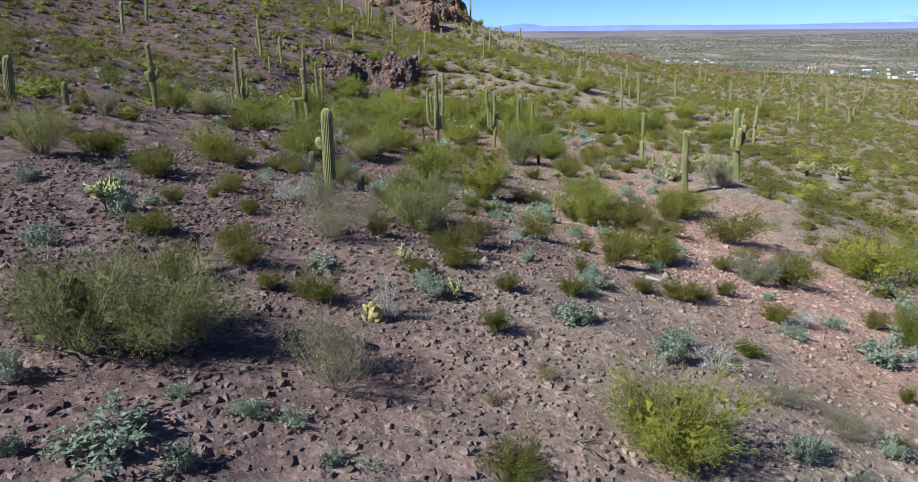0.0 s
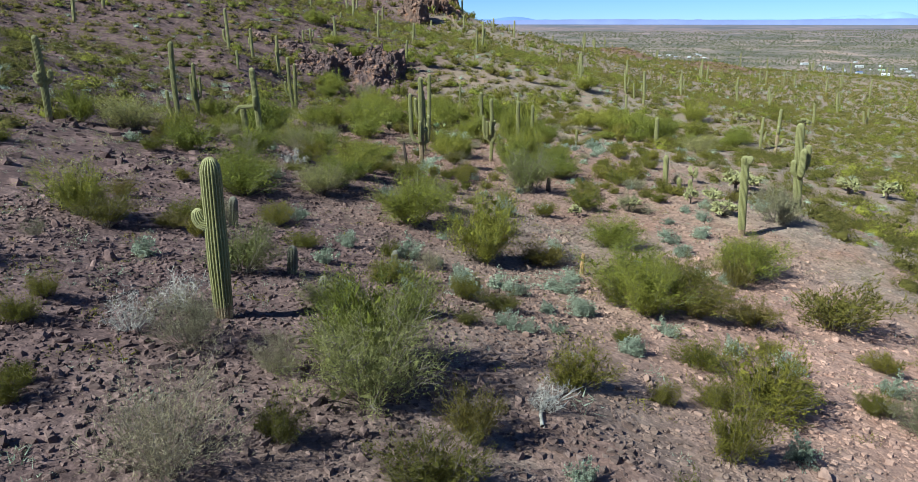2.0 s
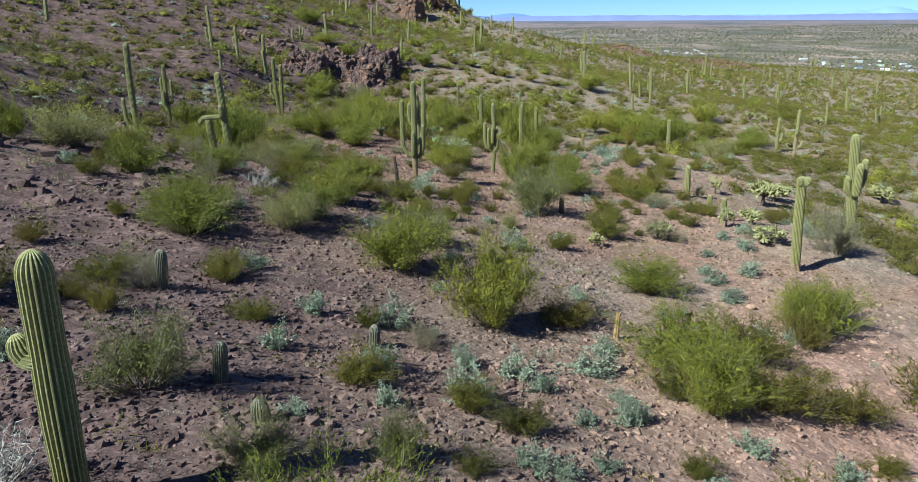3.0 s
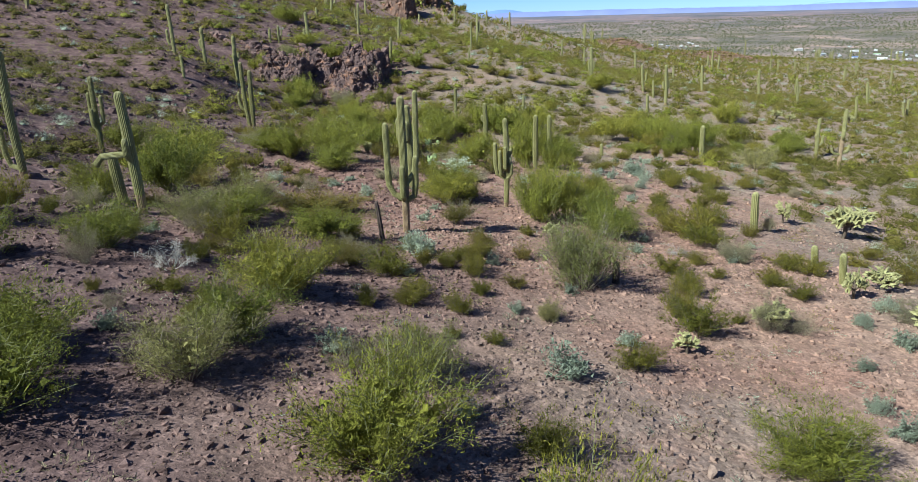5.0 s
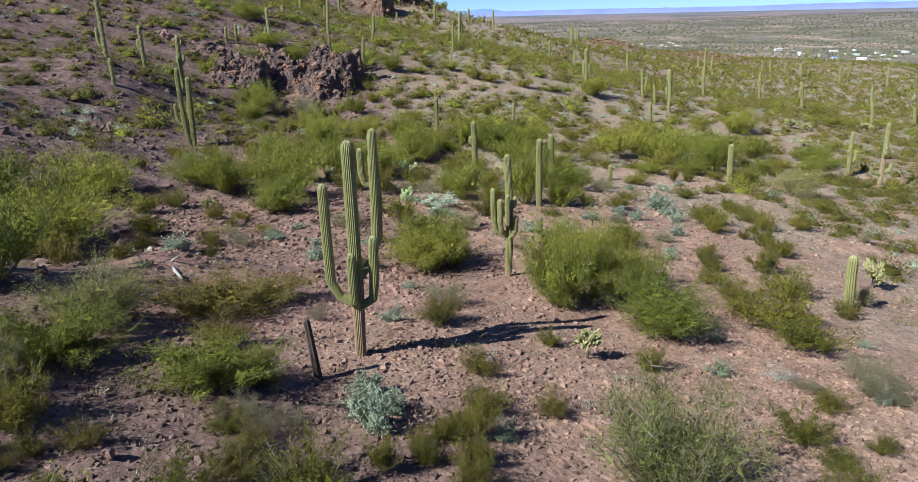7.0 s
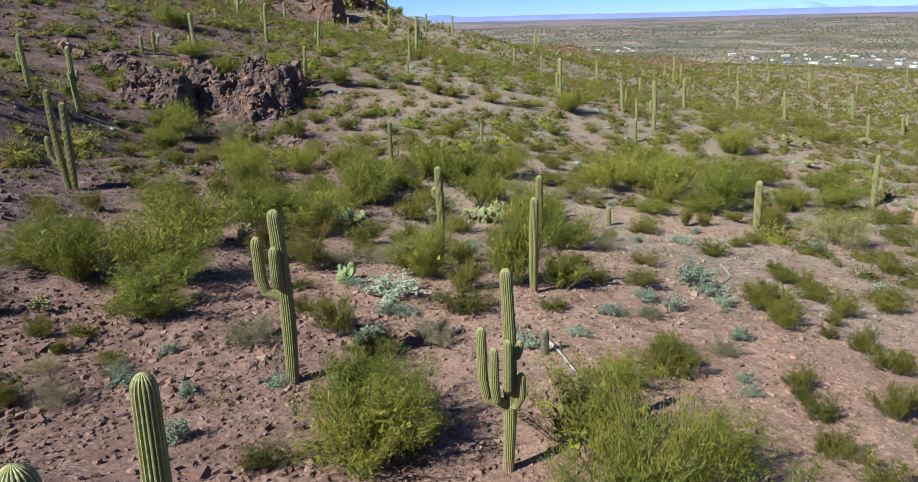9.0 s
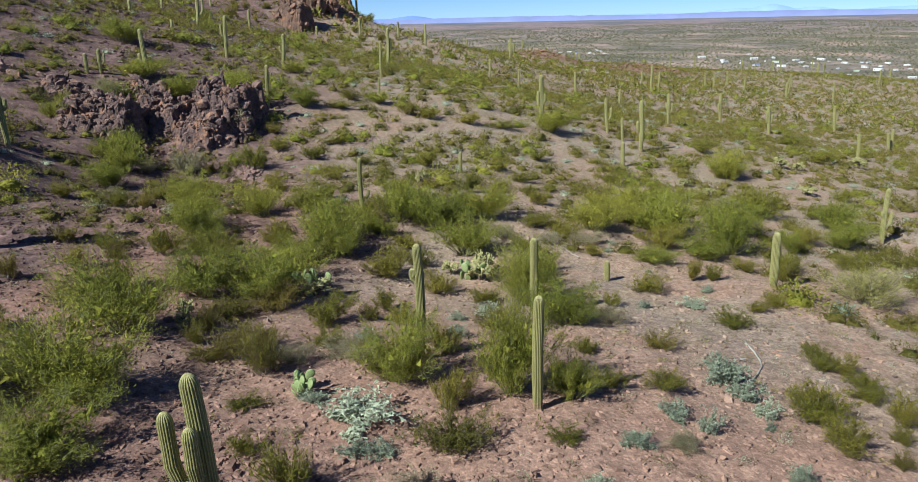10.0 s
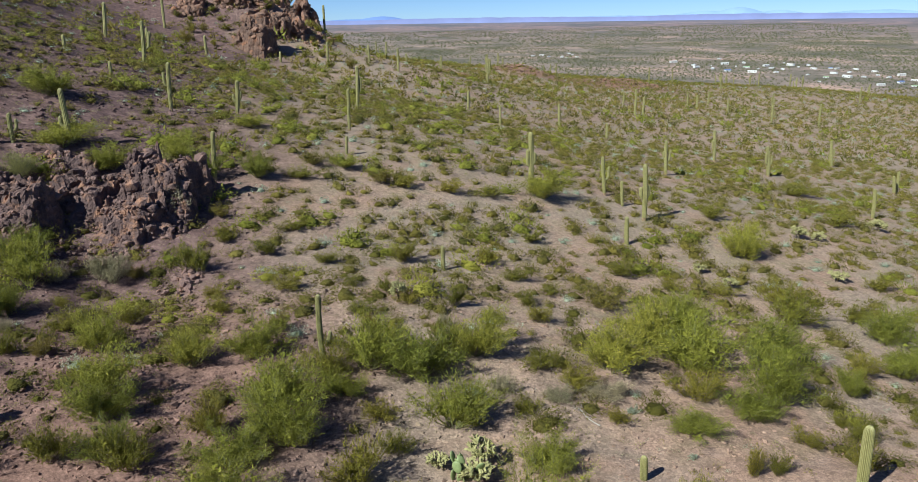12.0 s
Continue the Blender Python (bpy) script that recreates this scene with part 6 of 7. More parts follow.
tagged(new("loose_stones", stones(31, 54000, -12, 14, 11, 55, 0.016, 0.085, stony)), "loose angular pinkish-brown stones over the slope", "stones", kind="stuff")
tagged(new("loose_stones", stones(32, 22000, -22, 26, 62, 108, 0.028, 0.11, stony)), "loose angular stones farther up the slope", "stones", kind="stuff")
tagged(new("loose_stones", stones(33, 24000, -60, 4, 28, 175, 0.06, 0.26, lambda x, y: fan(x, y) * np.where((x > -9.5) & (y < 68), 0.0, 1.0) * smooth(2, -10, x + 0.04 * (y - 60)) * smooth(0.25, 0.6, vnoise(x / 8, y / 8, 14) + 0.1))), "broken dark stones on the western slope", "stones", kind="stuff")

tagged(new("loose_stones", stones(34, 9000, 13, 27, 16, 66, 0.025, 0.09, stony)), "loose stones over the pale eastern slope", "stones", kind="stuff")
tagged(new("loose_stones", stones(35, 21000, -8, 13, 50, 80, 0.020, 0.095, lambda x, y: 0.3 + 0.6 * smooth(0.3, 0.6, vnoise(x / 3, y / 3, 22)))), "reddish rubble on the bank below the wash", "stones", kind="stuff")
tagged(new("loose_stones", stones(36, 20000, -12, 3, 12, 32, 0.015, 0.075, lambda x, y: 0.3 + 0.6 * smooth(0.3, 0.6, vnoise(x / 2.5, y / 2.5, 23)))), "close-packed dark purplish rubble", "stones", kind="stuff")
tagged(new("loose_stones", stones(39, 34000, -6, 10, 20, 60, 0.018, 0.060, lambda x, y: 0.35 + 0.6 * smooth(0.3, 0.6, vnoise(x / 2, y / 2, 26)))), "small reddish stones strewn between the brittlebushes", "stones", kind="stuff")
tagged(new("loose_stones", stones(37, 5200, -12, 1, 59, 73, 0.035, 0.15, lambda x, y: 0.25 + 0.7 * smooth(0.35, 0.6, vnoise(x / 2.5, y / 2.5, 24)))), "broken red-brown stones on the slope beside the saguaros", "stones", kind="stuff")
tagged(new("loose_stones", stones(38, 5000, -12, 3, 84, 106, 0.04, 0.17, lambda x, y: 0.2 + 0.7 * smooth(0.35, 0.6, vnoise(x / 2.5, y / 2.5, 25)))), "broken reddish stones below the outcrop", "stones", kind="stuff")
for row in [
    (-7.5, 19.7, 1.02, 0.94),
    (0.3, 18.0, 0.58, 0.55),
    (-0.8, 19.1, 0.54, 0.54),
    (19.7, 63.3, 2.14, 2.33),
    (8.3, 45.8, 0.90, 1.32),
    (11.9, 48.4, 1.23, 0.92),
    (5.6, 44.1, 0.72, 0.83),
    (3.8, 54.6, 1.02, 0.85),
    (17.1, 64.5, 1.45, 1.18),
    (21.5, 65.8, 1.55, 2.60),
    (13.3, 49.3, 0.90, 1.47),
    (-10.1, 71.3, 0.70, 0.73),
    (-5.8, 80.6, 1.01, 0.81),
    (-1.4, 85.7, 1.01, 1.84),
    (6.3, 88.9, 1.25, 1.70),
    (-6.0, 81.9, 1.09, 0.93),
    (5.0, 90.0, 1.00, 1.17),
    (4.9, 104.6, 1.59, 1.26),
    (-2.0, 91.6, 0.95, 1.17),
    (6.7, 90.0, 1.46, 1.64),
    (28.8, 110.5, 1.08, 1.66),
    (38.5, 112.0, 1.06, 1.94),
    (43.2, 121.3, 1.14, 1.55),
    (53.9, 126.8, 1.49, 2.52),
    (34.4, 70.1, 2.03, 2.60),
    (31.9, 71.1, 1.66, 2.60),
    (12.5, 45.6, 1.02, 1.76),
    (41.6, 121.6, 1.46, 2.19),
    (28.0, 113.4, 0.96, 1.57),
]:
    cholla(*row)
for row in [
    (-1.2, 74.8, 0.67, 0.67),
    (-1.1, 74.4, 0.77, 0.77),
    (5.8, 89.1, 1.14, 1.45),
    (-1.7, 86.1, 1.16, 1.78),
]:
    prickly_pear(*row)

prickly_pear(-1.1, 16.1, 0.42, 0.42, GOLD_PAD, "yellowed prickly pear clump beside bare dead stems")

# dead wood: foot, tip
fallen_branch((5.26, 22.20), (5.95, 21.61), 0.054, "grey")
fallen_branch((1.90, 13.71), (2.48, 13.25), 0.03, "brown")
fallen_branch((-8.45, 60.1), (-6.6, 57.4), 0.105, "grey")
fallen_branch((4.75, 68.73), (5.15, 66.45), 0.085, "grey")
barrel_cactus(-2.17, 27.25, 0.32, 0.13)
fallen_branch((14.84, 78.90), (12.58, 74.26), 0.048, "grey")
fallen_branch((-1.49, 117.42), (-0.27, 116.61), 0.048, "grey")
fallen_branch((1.71, 22.56), (2.19, 24.08), 0.03, "grey")
fallen_branch((-1.28, 50.11), (-0.78, 49.56), 0.036, "grey")
fallen_branch((12.31, 92.09), (11.74, 93.53), 0.03, "grey")
plant("D", -0.9, 16.4, 0.75, 0.6)
plant("C", -1.1, 29.5, 0.55, 1.25)
for x, y, tall, wide in ((6.6, 97.9, 1.6, 2.5), (3.9, 97.4, 1.6, 2.5), (1.0, 96.5, 1.4, 2.3), (-6.2, 90.0, 1.5, 2.2), (-3.6, 92.1, 1.3, 1.9)):
    plant("C", x, y, tall, wide)
plant("C", 0.7, 28.8, 0.60, 0.95)
dead_stem(-2.23, 51.97, 1.36, 0.08, -0.16, "dark")
dead_stem(4.30, 34.79, 0.74, 0.065, 0.04, "tan")
dead_stem(4.95, 48.91, 0.72, 0.11, 0.00, "dark")

# ---- the settlement on the plain ----
homes = []
for row in [
    (488, 1076),
    (484, 1007),
    (466, 964),
    (474, 937),
    (586, 1126),
    (533, 1014),
    (470, 894),
    (568, 1026),
    (522, 941),
    (524, 917),
    (562, 962),
    (544, 920),
    (544, 897),
    (616, 1005),
    (596, 960),
    (585, 927),
    (616, 952),
    (583, 893),
    (607, 895),
    (557, 820),
    (514, 773),
    (477, 731),
    (538, 772),
    (583, 829),
    (620, 867),
    (554, 767),
    (614, 827),
    (582, 782),
    (571, 752),
    (504, 680),
    (538, 696),
    (568, 714),
    (523, 661),
    (499, 988),
    (522, 966),
    (510, 857),
    (486, 867),
    (521, 814),
    (604, 774),
    (500, 1056),
    (349, 1326),
    (368, 1337),
    (369, 1297),
    (384, 1272),
    (386, 1252),
    (422, 1332),
    (406, 1261),
    (428, 1370),
    (607, 883),
]:
    homes.append(row)


def box_mesh(name, sx, sy, z0, z1, mat):
    bm = bmesh.new()
    bmesh.ops.create_cube(bm, size=1.0)
    for v in bm.verts:
        v.co = Vector((v.co.x * sx, v.co.y * sy, z0 + (v.co.z + 0.5) * (z1 - z0)))
    me = bpy.data.meshes.new(name)
    bm.to_mesh(me)
    bm.free()
    me.materials.append(mat)
    return me


def gable_mesh(sx, sy, z0, z1, mat):
    v = [(-sx / 2, -sy / 2, z0), (sx / 2, -sy / 2, z0), (sx / 2, sy / 2, z0), (-sx / 2, sy / 2, z0), (-sx / 2, 0, z1), (sx / 2, 0, z1)]
    f = [(0, 1, 5), (0, 5, 4), (2, 3, 4), (2, 4, 5), (1, 2, 5), (3, 0, 4), (0, 3, 2), (0, 2, 1)]
    return mesh_of("roof", v, f, [mat])


BLUE = plain_material("blue_roof", (0.12, 0.22, 0.5), (0.08, 0.15, 0.36), 0.4, 0.5)
LIME = plain_material("green_roof", (0.35, 0.5, 0.28), (0.25, 0.38, 0.2), 0.4, 0.5)


def home(roof_mat, wall_mat, sx, sy, label):
    ob = tagged(new("house"), label, "house", "houses on the plain")
    wall = part("wall", box_mesh("wall", sx, sy, 0, 2.9, wall_mat), ob)
    part("roof", gable_mesh(sx + 0.8, sy + 0.8, 2.9, 4.0, roof_mat), ob)
    pane = box_mesh("window", 1.4, 0.12, 1.0, 2.1, GLASS_DARK)
    for k in (-0.3, 0.28):
        w = part("window", pane, wall)
        w.location = (sx * k, -sy / 2 - 0.03, 0)
    d = part("door", box_mesh("door", 0.95, 0.12, 0, 2.05, TIN), wall)
    d.location = (0, -sy / 2 - 0.03, 0)
    ob.location = (0, 0, -400)
    return ob


HOMES = [home(WHITE, WHITE, 14, 5, "long white mobile home with a pale roof"), home(TIN, WHITE, 11, 8, "white house with a grey metal roof"),
         home(BLUE, WHITE, 10, 6, "small white house with a blue roof"), home(WHITE, TIN, 9, 7, "grey house with a white roof"), home(LIME, WHITE, 12, 7, "white house with a pale green roof")]
hr = random.Random(33)
order = [0, 1, 0, 3, 1, 0, 2, 0, 4, 3, 0, 1]
free = [True] * len(HOMES)
for i, (x, y) in enumerate(homes):
    k = order[i % len(order)]
    m = pose(x, y, float(height(x, y)) - 0.1, 0, 0, hr.uniform(-80, 80)) @ Matrix.Scale(hr.uniform(0.5, 0.95), 4)
    if free[k]:
        HOMES[k].matrix_basis, free[k] = m, False
    else:
        copy_thing(HOMES[k], m)

# ---- saguaros far off on the flats ----
fr = random.Random(44)
FAR = []
for i in range(4):
    h = 4.0 + i * 0.6
    FAR.append(saguaro(-60 - 6 * i, 230, h, 0.26, 0.1, [(90, 0.4, 0.5, 0.75), (270, 0.45, 0.5, 0.8)][:i % 3], 8, 0.0, "distant green saguaro among the scrub"))
n = 0
while n < 62:
    x, y = fr.uniform(-60, 230), fr.uniform(205, 410)
    if abs(x / (y + 6)) > 0.75 or (x < 0 and y < 200):
        continue
    n += 1
    copy_thing(FAR[n % 4], pose(x, y, float(ground_z(x, y)) - 0.1, 0, 0, fr.uniform(0, 360)))


# ---- far hills ----
def far_range(name, label, distance, colour, haze_glow, peaks, base):
    """A range of hills on the horizon, haze painted in as blue and a faint glow: bearing, half-width and rise of each
    peak in degrees.
    """
    m, nn, ll, b = material(name)
    tc = nn.new("ShaderNodeNewGeometry").outputs["Position"]
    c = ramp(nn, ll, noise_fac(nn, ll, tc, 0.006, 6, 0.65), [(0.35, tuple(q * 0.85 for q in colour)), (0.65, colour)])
    # the blue of distant air is put into the colour, and emission lifts it
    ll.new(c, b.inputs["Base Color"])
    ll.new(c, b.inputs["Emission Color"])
    b.inputs["Emission Strength"].default_value = haze_glow
    b.inputs["Roughness"].default_value = 1.0
    az = np.radians(np.linspace(-40, 75, 700))
    rise = np.full(700, base)
    for bearing, half, up in peaks:
        rise = np.maximum(rise, base + up * np.exp(-((np.degrees(az) - bearing) / half) ** 2))
    rise = rise + 0.05 * (vnoise(np.degrees(az) * 1.3, 0 * az, 15) - 0.5) + 0.03 * (vnoise(np.degrees(az) * 5, 0 * az, 16) - 0.5)
    rows = []
    for k, up in ((1.0, -40.0), (1.015, None), (1.04, -60.0)):
        d = distance * k
        z = np.full(700, up) if up is not None else 12 + np.tan(np.radians(rise)) * d
        rows.append(np.stack([np.sin(az) * d, np.cos(az) * d, z], 1))
    i = np.arange(699)
    f = np.concatenate([np.stack([i + r * 700, i + 1 + r * 700, i + 1 + (r + 1) * 700, i + (r + 1) * 700], 1) for r in (0, 1)])
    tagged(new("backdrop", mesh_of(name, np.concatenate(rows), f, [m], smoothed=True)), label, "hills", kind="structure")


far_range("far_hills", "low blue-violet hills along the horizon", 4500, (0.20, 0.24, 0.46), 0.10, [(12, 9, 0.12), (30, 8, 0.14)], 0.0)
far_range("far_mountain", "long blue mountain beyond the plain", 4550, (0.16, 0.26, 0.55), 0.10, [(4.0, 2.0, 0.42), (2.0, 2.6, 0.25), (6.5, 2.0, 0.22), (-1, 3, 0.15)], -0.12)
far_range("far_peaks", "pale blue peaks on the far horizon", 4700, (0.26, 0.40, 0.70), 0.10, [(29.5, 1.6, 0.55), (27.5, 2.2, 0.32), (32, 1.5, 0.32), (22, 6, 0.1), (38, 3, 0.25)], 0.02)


# ---- the scrub beyond: shrubs too many to count, as one sheet of plants for each kind ----
def unit_clump(seed, n, wide, leafsize, slim=0.3, body=0):
    """A small rounded shrub for the distance, unit height: a lumpy dome of foliage, and sprays of leaves that stand out from it."""
    rng = np.random.default_rng(seed)

    def lumps(az, pol):
        return 1 + 0.15 * np.sin(3 * az + seed) + 0.12 * np.sin(5 * az + 4 * pol + seed * 2) + 0.08 * np.sin(9 * az - 7 * pol + seed)
    az, pol = rng.uniform(0, 6.283, n), np.arccos(rng.uniform(-0.05, 1, n))
    r = (1.0 - 0.42 * rng.uniform(0, 1, n) ** 1.5) * lumps(az, pol)
    out = np.stack([np.sin(pol) * np.cos(az), np.sin(pol) * np.sin(az), np.cos(pol)], 1)
    pts = out * r[:, None] * np.array([wide, wide, 1.0])
    pts[:, 2] = np.maximum(pts[:, 2], 0.06)
    green = leaves(pts, out, leafsize, leafsize * slim, rng, 0.8, 0.35)
    if not body:
        return green
    v, f = BALLS[body]
    v = v[:, [2, 0, 1]]
    k = 0.48 * lumps(np.arctan2(v[:, 1], v[:, 0]), np.arccos(np.clip(v[:, 2], -1, 1))) * (1 + 0.10 * rng.normal(size=len(v)))
    hull = v * k[:, None] * np.array([wide, wide, 1.0])
    f = f[hull[f][:, :, 2].max(1) > -0.02]
    hull[:, 2] = np.maximum(hull[:, 2], 0.0)
    return joined([(hull, f), green])


def scatter(name, label, mat, spots, sizes, clumps, tall=0.75):
    rng = np.random.default_rng(len(name) + len(spots))
    vs, fs, k = [], [], 0
    zs = ground_z(spots[:, 0], spots[:, 1])
    for (x, y), s, z in zip(spots, sizes, zs):
        v, f = clumps[rng.integers(len(clumps))]
        a = rng.uniform(0, 6.283)
        c, sn = math.cos(a) * s, math.sin(a) * s
        w = np.empty_like(v)
        w[:, 0] = v[:, 0] * c - v[:, 1] * sn + x
        w[:, 1] = v[:, 0] * sn + v[:, 1] * c + y
        w[:, 2] = v[:, 2] * s * tall * rng.uniform(0.75, 1.25) + z - 0.02
        vs.append(w)
        fs.append(f + k)
        k += len(v)
    return tagged(new(name, mesh_of(name, np.concatenate(vs), np.concatenate(fs), [mat], smoothed=True)), label, "shrubs", kind="stuff")


def strewn(seed, gap, x0, x1, y0, y1, keep):
    """Spots a gap apart, jittered, in a box; a function of x and y lets them stand, clear of the plants already there."""
    rng = np.random.default_rng(seed)
    gx, gy = np.meshgrid(np.arange(x0, x1, gap), np.arange(y0, y1, gap))
    p = np.stack([gx.ravel(), gy.ravel()], 1)
    p = p + rng.uniform(-0.55, 0.55, p.shape) * gap
    p = p[rng.uniform(size=len(p)) < keep(p[:, 0], p[:, 1])]
    ok = np.ones(len(p), bool)
    for x, y, r in planted:
        ok &= np.hypot(p[:, 0] - x, p[:, 1] - y) > r + 0.25
    return p[ok]


close = [unit_clump(s + 160, 370, 1.1, 0.16, 0.38, 1) for s in range(10)]
small = [unit_clump(s, 160, 1.1, 0.24, 0.32, 1) for s in range(10)]
tiny = [unit_clump(s + 40, 30, 0.95, 0.45, 0.5) for s in range(8)]
speck = [unit_clump(s + 80, 9, 0.95, 0.9, 0.8) for s in range(6)]
patch = lambda x, y: vnoise(x / 7.0, y / 7.0, 2) * 0.55 + vnoise(x / 24.0, y / 24.0, 4) * 0.6


def clear(x, y):
    """The near slope, where the plants are set one by one."""
    return np.where((y < 92) & (x > -14 - 0.05 * y) & (x < 13 + 0.08 * y), 0.0, 1.0)


def shared(x, y, low, high, seed):
    """Whether a spot belongs to the kind whose share lies between low and high."""
    h = np.sin(np.floor(x * 7.3) * 12.99 + np.floor(y * 5.1) * 78.23 + seed) * 43758.5
    h = h - np.floor(h)
    return (h >= low) & (h < high)


# shrubs round the volcanic outcrop
for k, x, y, tall, wide in (("P", -13.9, 121.2, 1.7, 3.2), ("Q", -11.2, 122.6, 1.6, 2.6), ("P", -7.6, 122.0, 1.9, 3.4), ("Q", -19.2, 118.6, 1.6, 2.6), ("P", -21.4, 113.5, 1.7, 2.6), ("O", -6.2, 116.8, 0.9, 1.5),
                            ("C", -5.6, 113.6, 0.9, 1.6), ("C", -7.4, 111.0, 0.9, 1.4), ("O", -10.2, 109.4, 0.8, 1.4), ("C", -17.6, 109.6, 1.0, 1.7), ("G", -14.2, 108.6, 1.0, 1.6)):
    plant(k, x, y, tall, wide)

# shrubs on the shoulder of the crag
kr = random.Random(77)
for i in range(46):
    x, y = kr.uniform(-26, 6), kr.uniform(196, 236)
    w = kr.uniform(1.3, 2.6)
    if all(math.hypot(x - a, y - b) > r + 0.3 * w for a, b, r in planted):
        plant(kr.choice("CO"), x, y, w * kr.uniform(0.6, 0.85), w)

# more shrubs of the near slope
pr = random.Random(61)
for kinds, n, x0, x1, y0, y1, least, most in (("CCOOCG", 95, -17, 8, 66, 106, 0.8, 1.7), ("CCOGB", 40, 8, 24, 50, 96, 0.6, 1.3), ("COOG", 40, -18, -6, 28, 66, 0.6, 1.4), ("PPQ", 26, -17, 4, 70, 106, 2.0, 3.5), ("B", 120, -13, 16, 12, 90, 0.5, 1.3), ("CCOG", 26, -10, 3, 36, 58, 0.6, 1.3)):
    while n:
        x, y, w = pr.uniform(x0, x1), pr.uniform(y0, y1), pr.uniform(least, most)
        n -= 1
        if all(math.hypot(x - a, y - b) > r + w * 0.4 for a, b, r in planted):
            k = pr.choice(kinds)
            plant(k, x, y, w * (0.35 if k == "B" else pr.uniform(0.5, 0.8)), w * (0.6 if k == "B" else 1.0))

low = 0.0
for seed, name, label, mat, share, big in (
        (1, "creosote_scrub", "olive-green creosote scrub over the hillside", HILL_SCRUB, 0.47, 1.0),
        (2, "olive_scrub", "dark olive scrub over the hillside", OLIVE, 0.36, 1.0),
        (3, "palo_verde_scrub", "light green palo verde scrub over the hillside", VERDE, 0.06, 1.5),
        (4, "grey_scrub", "grey-green brittlebush scrub over the hillside", SAGE, 0.11, 0.6)):
    rng = np.random.default_rng(seed)
    thin = 0.45 if mat in (HILL_SCRUB, VERDE) else 0.0     # fewer of the yellow-green kinds on the dark western slope
    kind = lambda x, y, s: shared(x, y, low, low + share, s) * (1 - thin * smooth(-6, -26, x))
    mid = strewn(5, 1.5, -75, 95, 18, 178, lambda x, y: kind(x, y, 1) * fan(x, y) * smooth(0.05, 0.45, patch(x, y) + 0.12 * smooth(0, -30, x)) * clear(x, y))
    size = (0.36 + 0.72 * rng.uniform(0, 1, len(mid)) ** 1.4) * big
    near = np.hypot(mid[:, 0], np.maximum(mid[:, 1] - 60, 0)) < 52
    scatter(name, label, mat, mid[near], size[near], close, 0.8)
    scatter(name, label + ", beyond the wash", mat, mid[~near], size[~near], small, 0.8)
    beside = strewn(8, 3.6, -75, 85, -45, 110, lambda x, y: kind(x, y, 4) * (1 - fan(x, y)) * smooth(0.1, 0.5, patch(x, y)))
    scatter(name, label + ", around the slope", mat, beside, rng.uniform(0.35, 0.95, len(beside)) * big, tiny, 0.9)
    far = strewn(6, 2.2, -150, 260, 178, 420, lambda x, y: kind(x, y, 2) * fan(x, y) * smooth(0.0, 0.38, patch(x, y)))
    scatter(name, label + ", farther off", mat, far, (0.5 + 0.8 * rng.uniform(0, 1, len(far)) ** 1.5) * big, tiny, 0.85)
    low += share

# scrub of the plain, thinned round the houses
rng = np.random.default_rng(7)
yard = lambda x, y: np.where(np.min(np.hypot(np.ravel(x)[:, None] - [h[0] for h in homes], np.ravel(y)[:, None] - [h[1] for h in homes]), axis=1) < 9, 0.0, 1.0)
for seed, gap, y0, y1, least, most, mat in ((7, 4.6, 400, 640, 0.6, 1.3, HILL_SCRUB), (8, 6.0, 640, 900, 0.7, 1.4, PLAIN_SCRUB), (9, 8.0, 900, 1750, 0.9, 1.9, PLAIN_SCRUB), (10, 15.0, 1750, 2900, 1.4, 3.0, PLAIN_SCRUB)):
    p = strewn(seed, gap, -500, 1900, y0, y1, lambda x, y: fan(x, y) * yard(x, y) * smooth(0.1, 0.55, vnoise(x / 60, y / 60, 9)))
    scatter("plain_scrub", "grey-olive scrub over the plain", mat, p, rng.uniform(least, most, len(p)), speck, 1.0)

# low tufts between the shrubs
tuft = [unit_clump(s + 120, 36, 1.0, 0.5, 0.14) for s in range(6)]
for seed, name, label, mat, n in ((70, "low_weeds", "low grey-green weeds between the stones", SAGE, 1600), (71, "low_weeds", "small olive weeds between the stones", CREOSOTE, 1500), (72, "dry_tufts", "dry straw tufts between the stones", DRY, 2000)):
    rng = np.random.default_rng(seed)
    p = strewn(seed, 60 / n ** 0.5, -22, 28, 10, 120, lambda x, y: smooth(0.3, 0.75, vnoise(x / 5, y / 5, seed)))
    scatter(name, label, mat, p, rng.uniform(0.10, 0.30, len(p)), tuft, 0.8)

# larger palo verdes of the upper hill
ur = np.random.default_rng(91)
p = strewn(91, 6.5, -70, 30, 112, 205, lambda x, y: 0.75 * fan(x, y))
scatter("palo_verde_scrub", "wide light green palo verdes over the upper hill", VERDE, p, ur.uniform(0.8, 1.5, len(p)), close, 0.85)
p = strewn(92, 6.0, -70, 30, 112, 205, lambda x, y: 0.75 * fan(x, y))
scatter("creosote_scrub", "wide olive bushes over the upper hill", HILL_SCRUB, p, ur.uniform(0.7, 1.25, len(p)), close, 0.85)

# knee-high brush and dry weeds between the shrubs of the upper slope
brush = [unit_clump(s + 140, 24, 1.0, 0.32, 0.45) for s in range(8)]
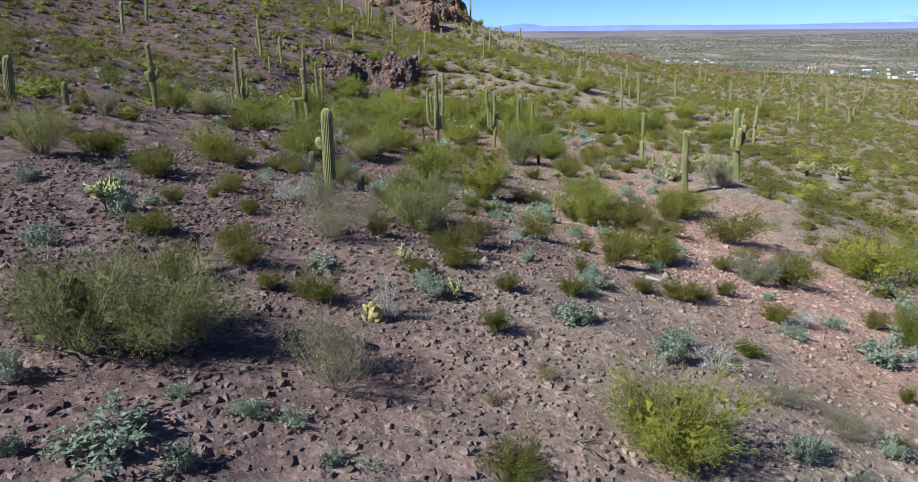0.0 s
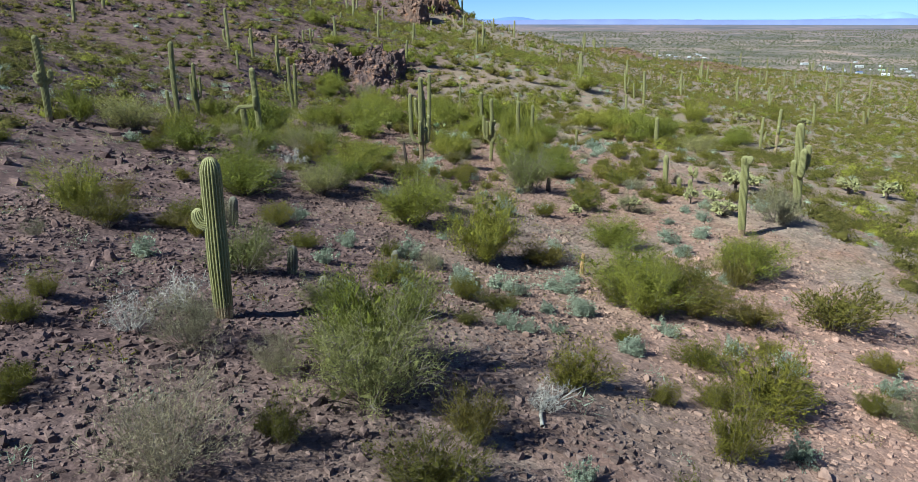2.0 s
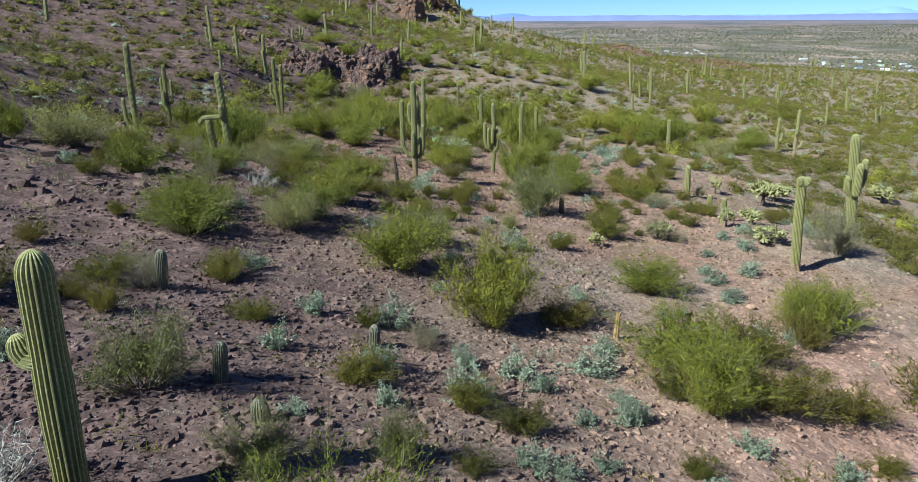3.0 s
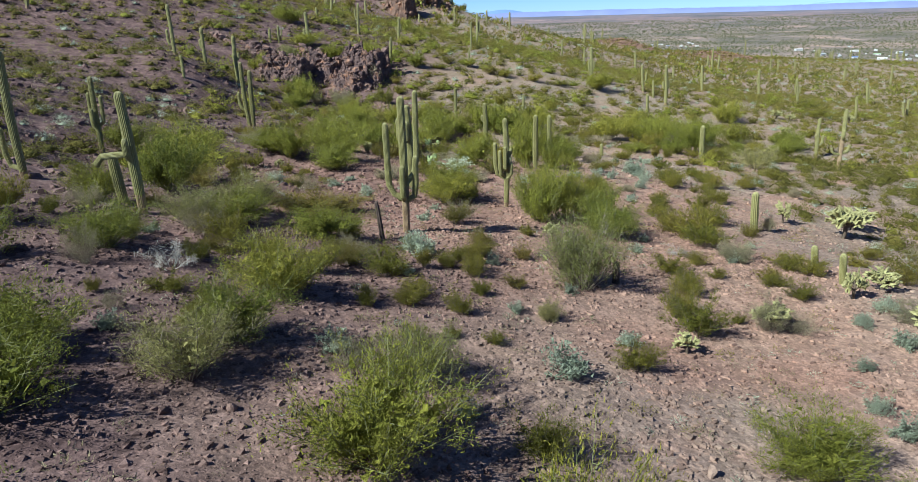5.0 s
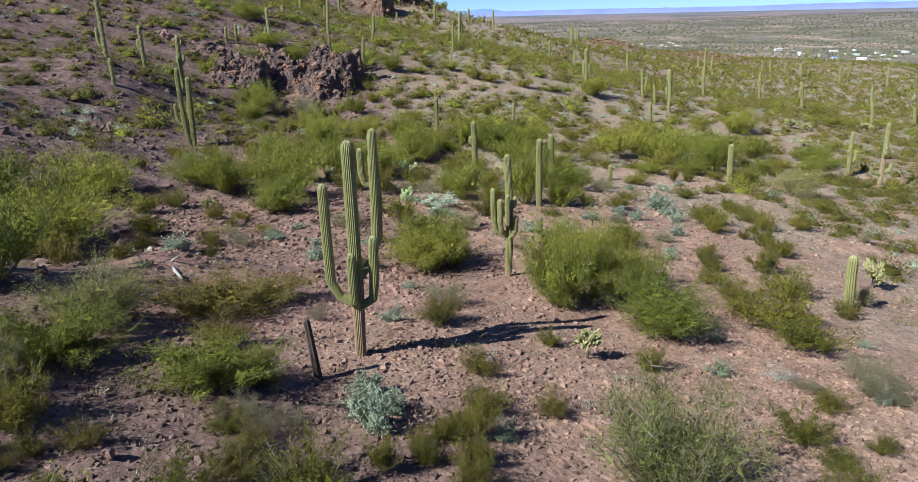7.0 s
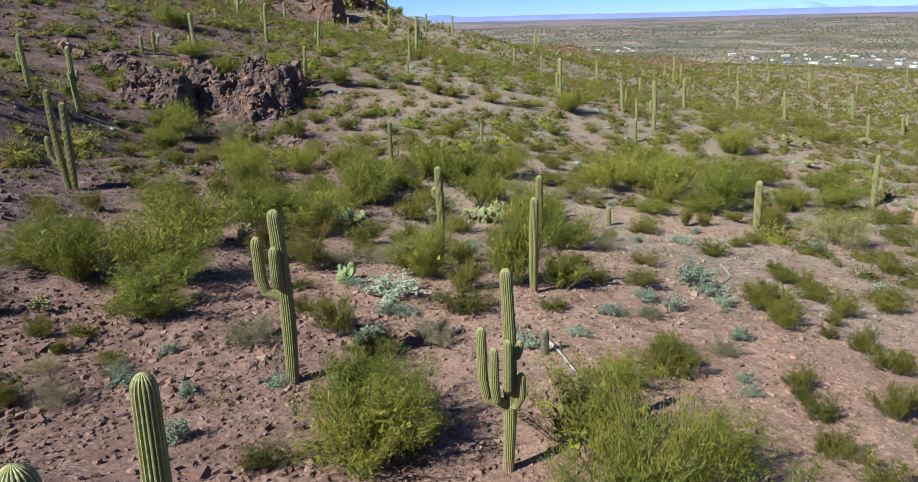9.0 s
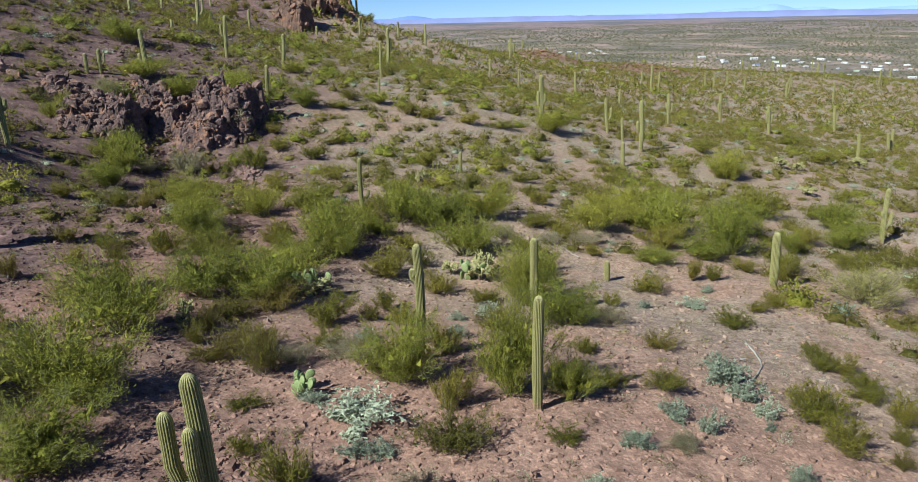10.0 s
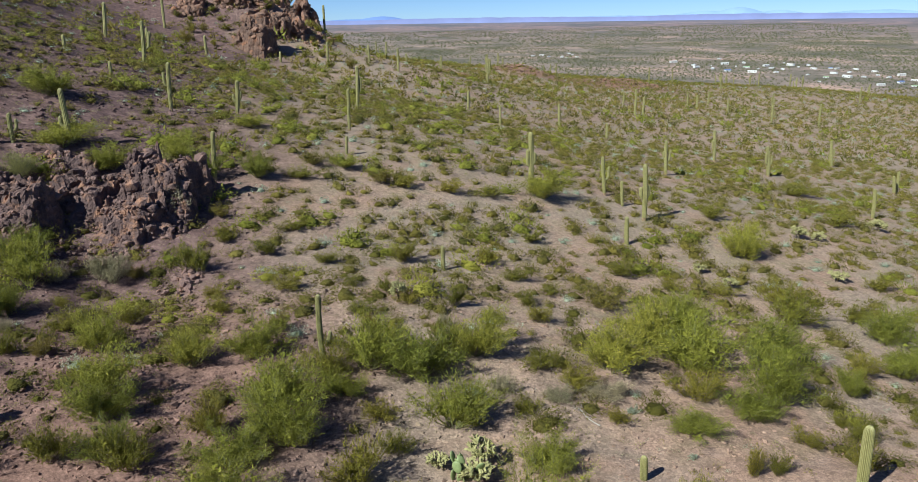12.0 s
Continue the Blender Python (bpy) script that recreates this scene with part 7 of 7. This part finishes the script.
for seed, name, label, mat in ((80, "dry_brush", "knee-high dry grey-brown brush between the shrubs", DRY), (81, "low_brush", "low olive brush between the shrubs", OLIVE), (82, "low_brush", "low grey-green brush between the shrubs", GREY_VERDE)):
    rng = np.random.default_rng(seed)
    p = strewn(seed, 2.1, -70, 90, 60, 190, lambda x, y: fan(x, y) * smooth(0.25, 0.6, vnoise(x / 6, y / 6, seed)))
    scatter(name, label, mat, p, rng.uniform(0.14, 0.34, len(p)), brush, 0.8)

# low growth on the dark ground below the many-armed saguaro
for seed, name, label, mat in ((83, "dry_brush", "low dry grey brush over dark stony ground", DRY), (84, "low_brush", "low olive brush over dark stony ground", CREOSOTE), (87, "low_brush", "low grey-green brush over dark stony ground", GREY_VERDE)):
    rng = np.random.default_rng(seed)
    p = strewn(seed, 0.85, -13, 2, 42, 54, lambda x, y: smooth(2, -1, x) * smooth(0.35, 0.65, vnoise(x / 2.2, y / 2.2, seed)))
    scatter(name, label, mat, p, rng.uniform(0.10, 0.30, len(p)), tuft, 0.85)

# grey bursage over the stony western slope
bursage = [unit_clump(s + 180, 60, 1.0, 0.26, 0.34) for s in range(8)]
for seed, name, label, mat in ((85, "bursage", "low grey bursage between the rocks", DRY), (86, "bursage", "low grey-green bursage between the rocks", GREY_VERDE)):
    rng = np.random.default_rng(seed)
    p = strewn(seed, 1.75, -58, 2, 34, 165, lambda x, y: fan(x, y) * smooth(0, -9, x) * smooth(0.2, 0.6, vnoise(x / 5, y / 5, seed)))
    scatter(name, label, mat, p, rng.uniform(0.18, 0.42, len(p)), bursage, 0.75)

# ankle-high growth of the near slope: grey weeds, dry grass, seedlings
sprig = [unit_clump(s + 210, 40, 1.1, 0.34, 0.16) for s in range(8)]
for seed, name, label, mat, gap, least, most in ((95, "low_weeds", "ankle-high grey-green weeds on the near slope", SAGE, 1.25, 0.08, 0.22), (96, "dry_tufts", "thin dry grass between the stones of the near slope", DRY, 0.95, 0.06, 0.20),
                                                 (97, "low_weeds", "small olive seedlings on the near slope", CREOSOTE, 1.35, 0.08, 0.24), (98, "dry_tufts", "straw-yellow grass on the near slope", STRAW, 1.9, 0.06, 0.18)):
    rng = np.random.default_rng(seed)
    p = strewn(seed, gap, -15, 22, 11, 84, lambda x, y: (np.abs(x - 1) < 8 + 0.2 * y) * smooth(0.3, 0.62, 0.6 * vnoise(x / 4, y / 4, seed) + 0.4 * vnoise(x / 1.3, y / 1.3, seed + 1)))
    scatter(name, label, mat, p, rng.uniform(least, most, len(p)), sprig, 0.8)
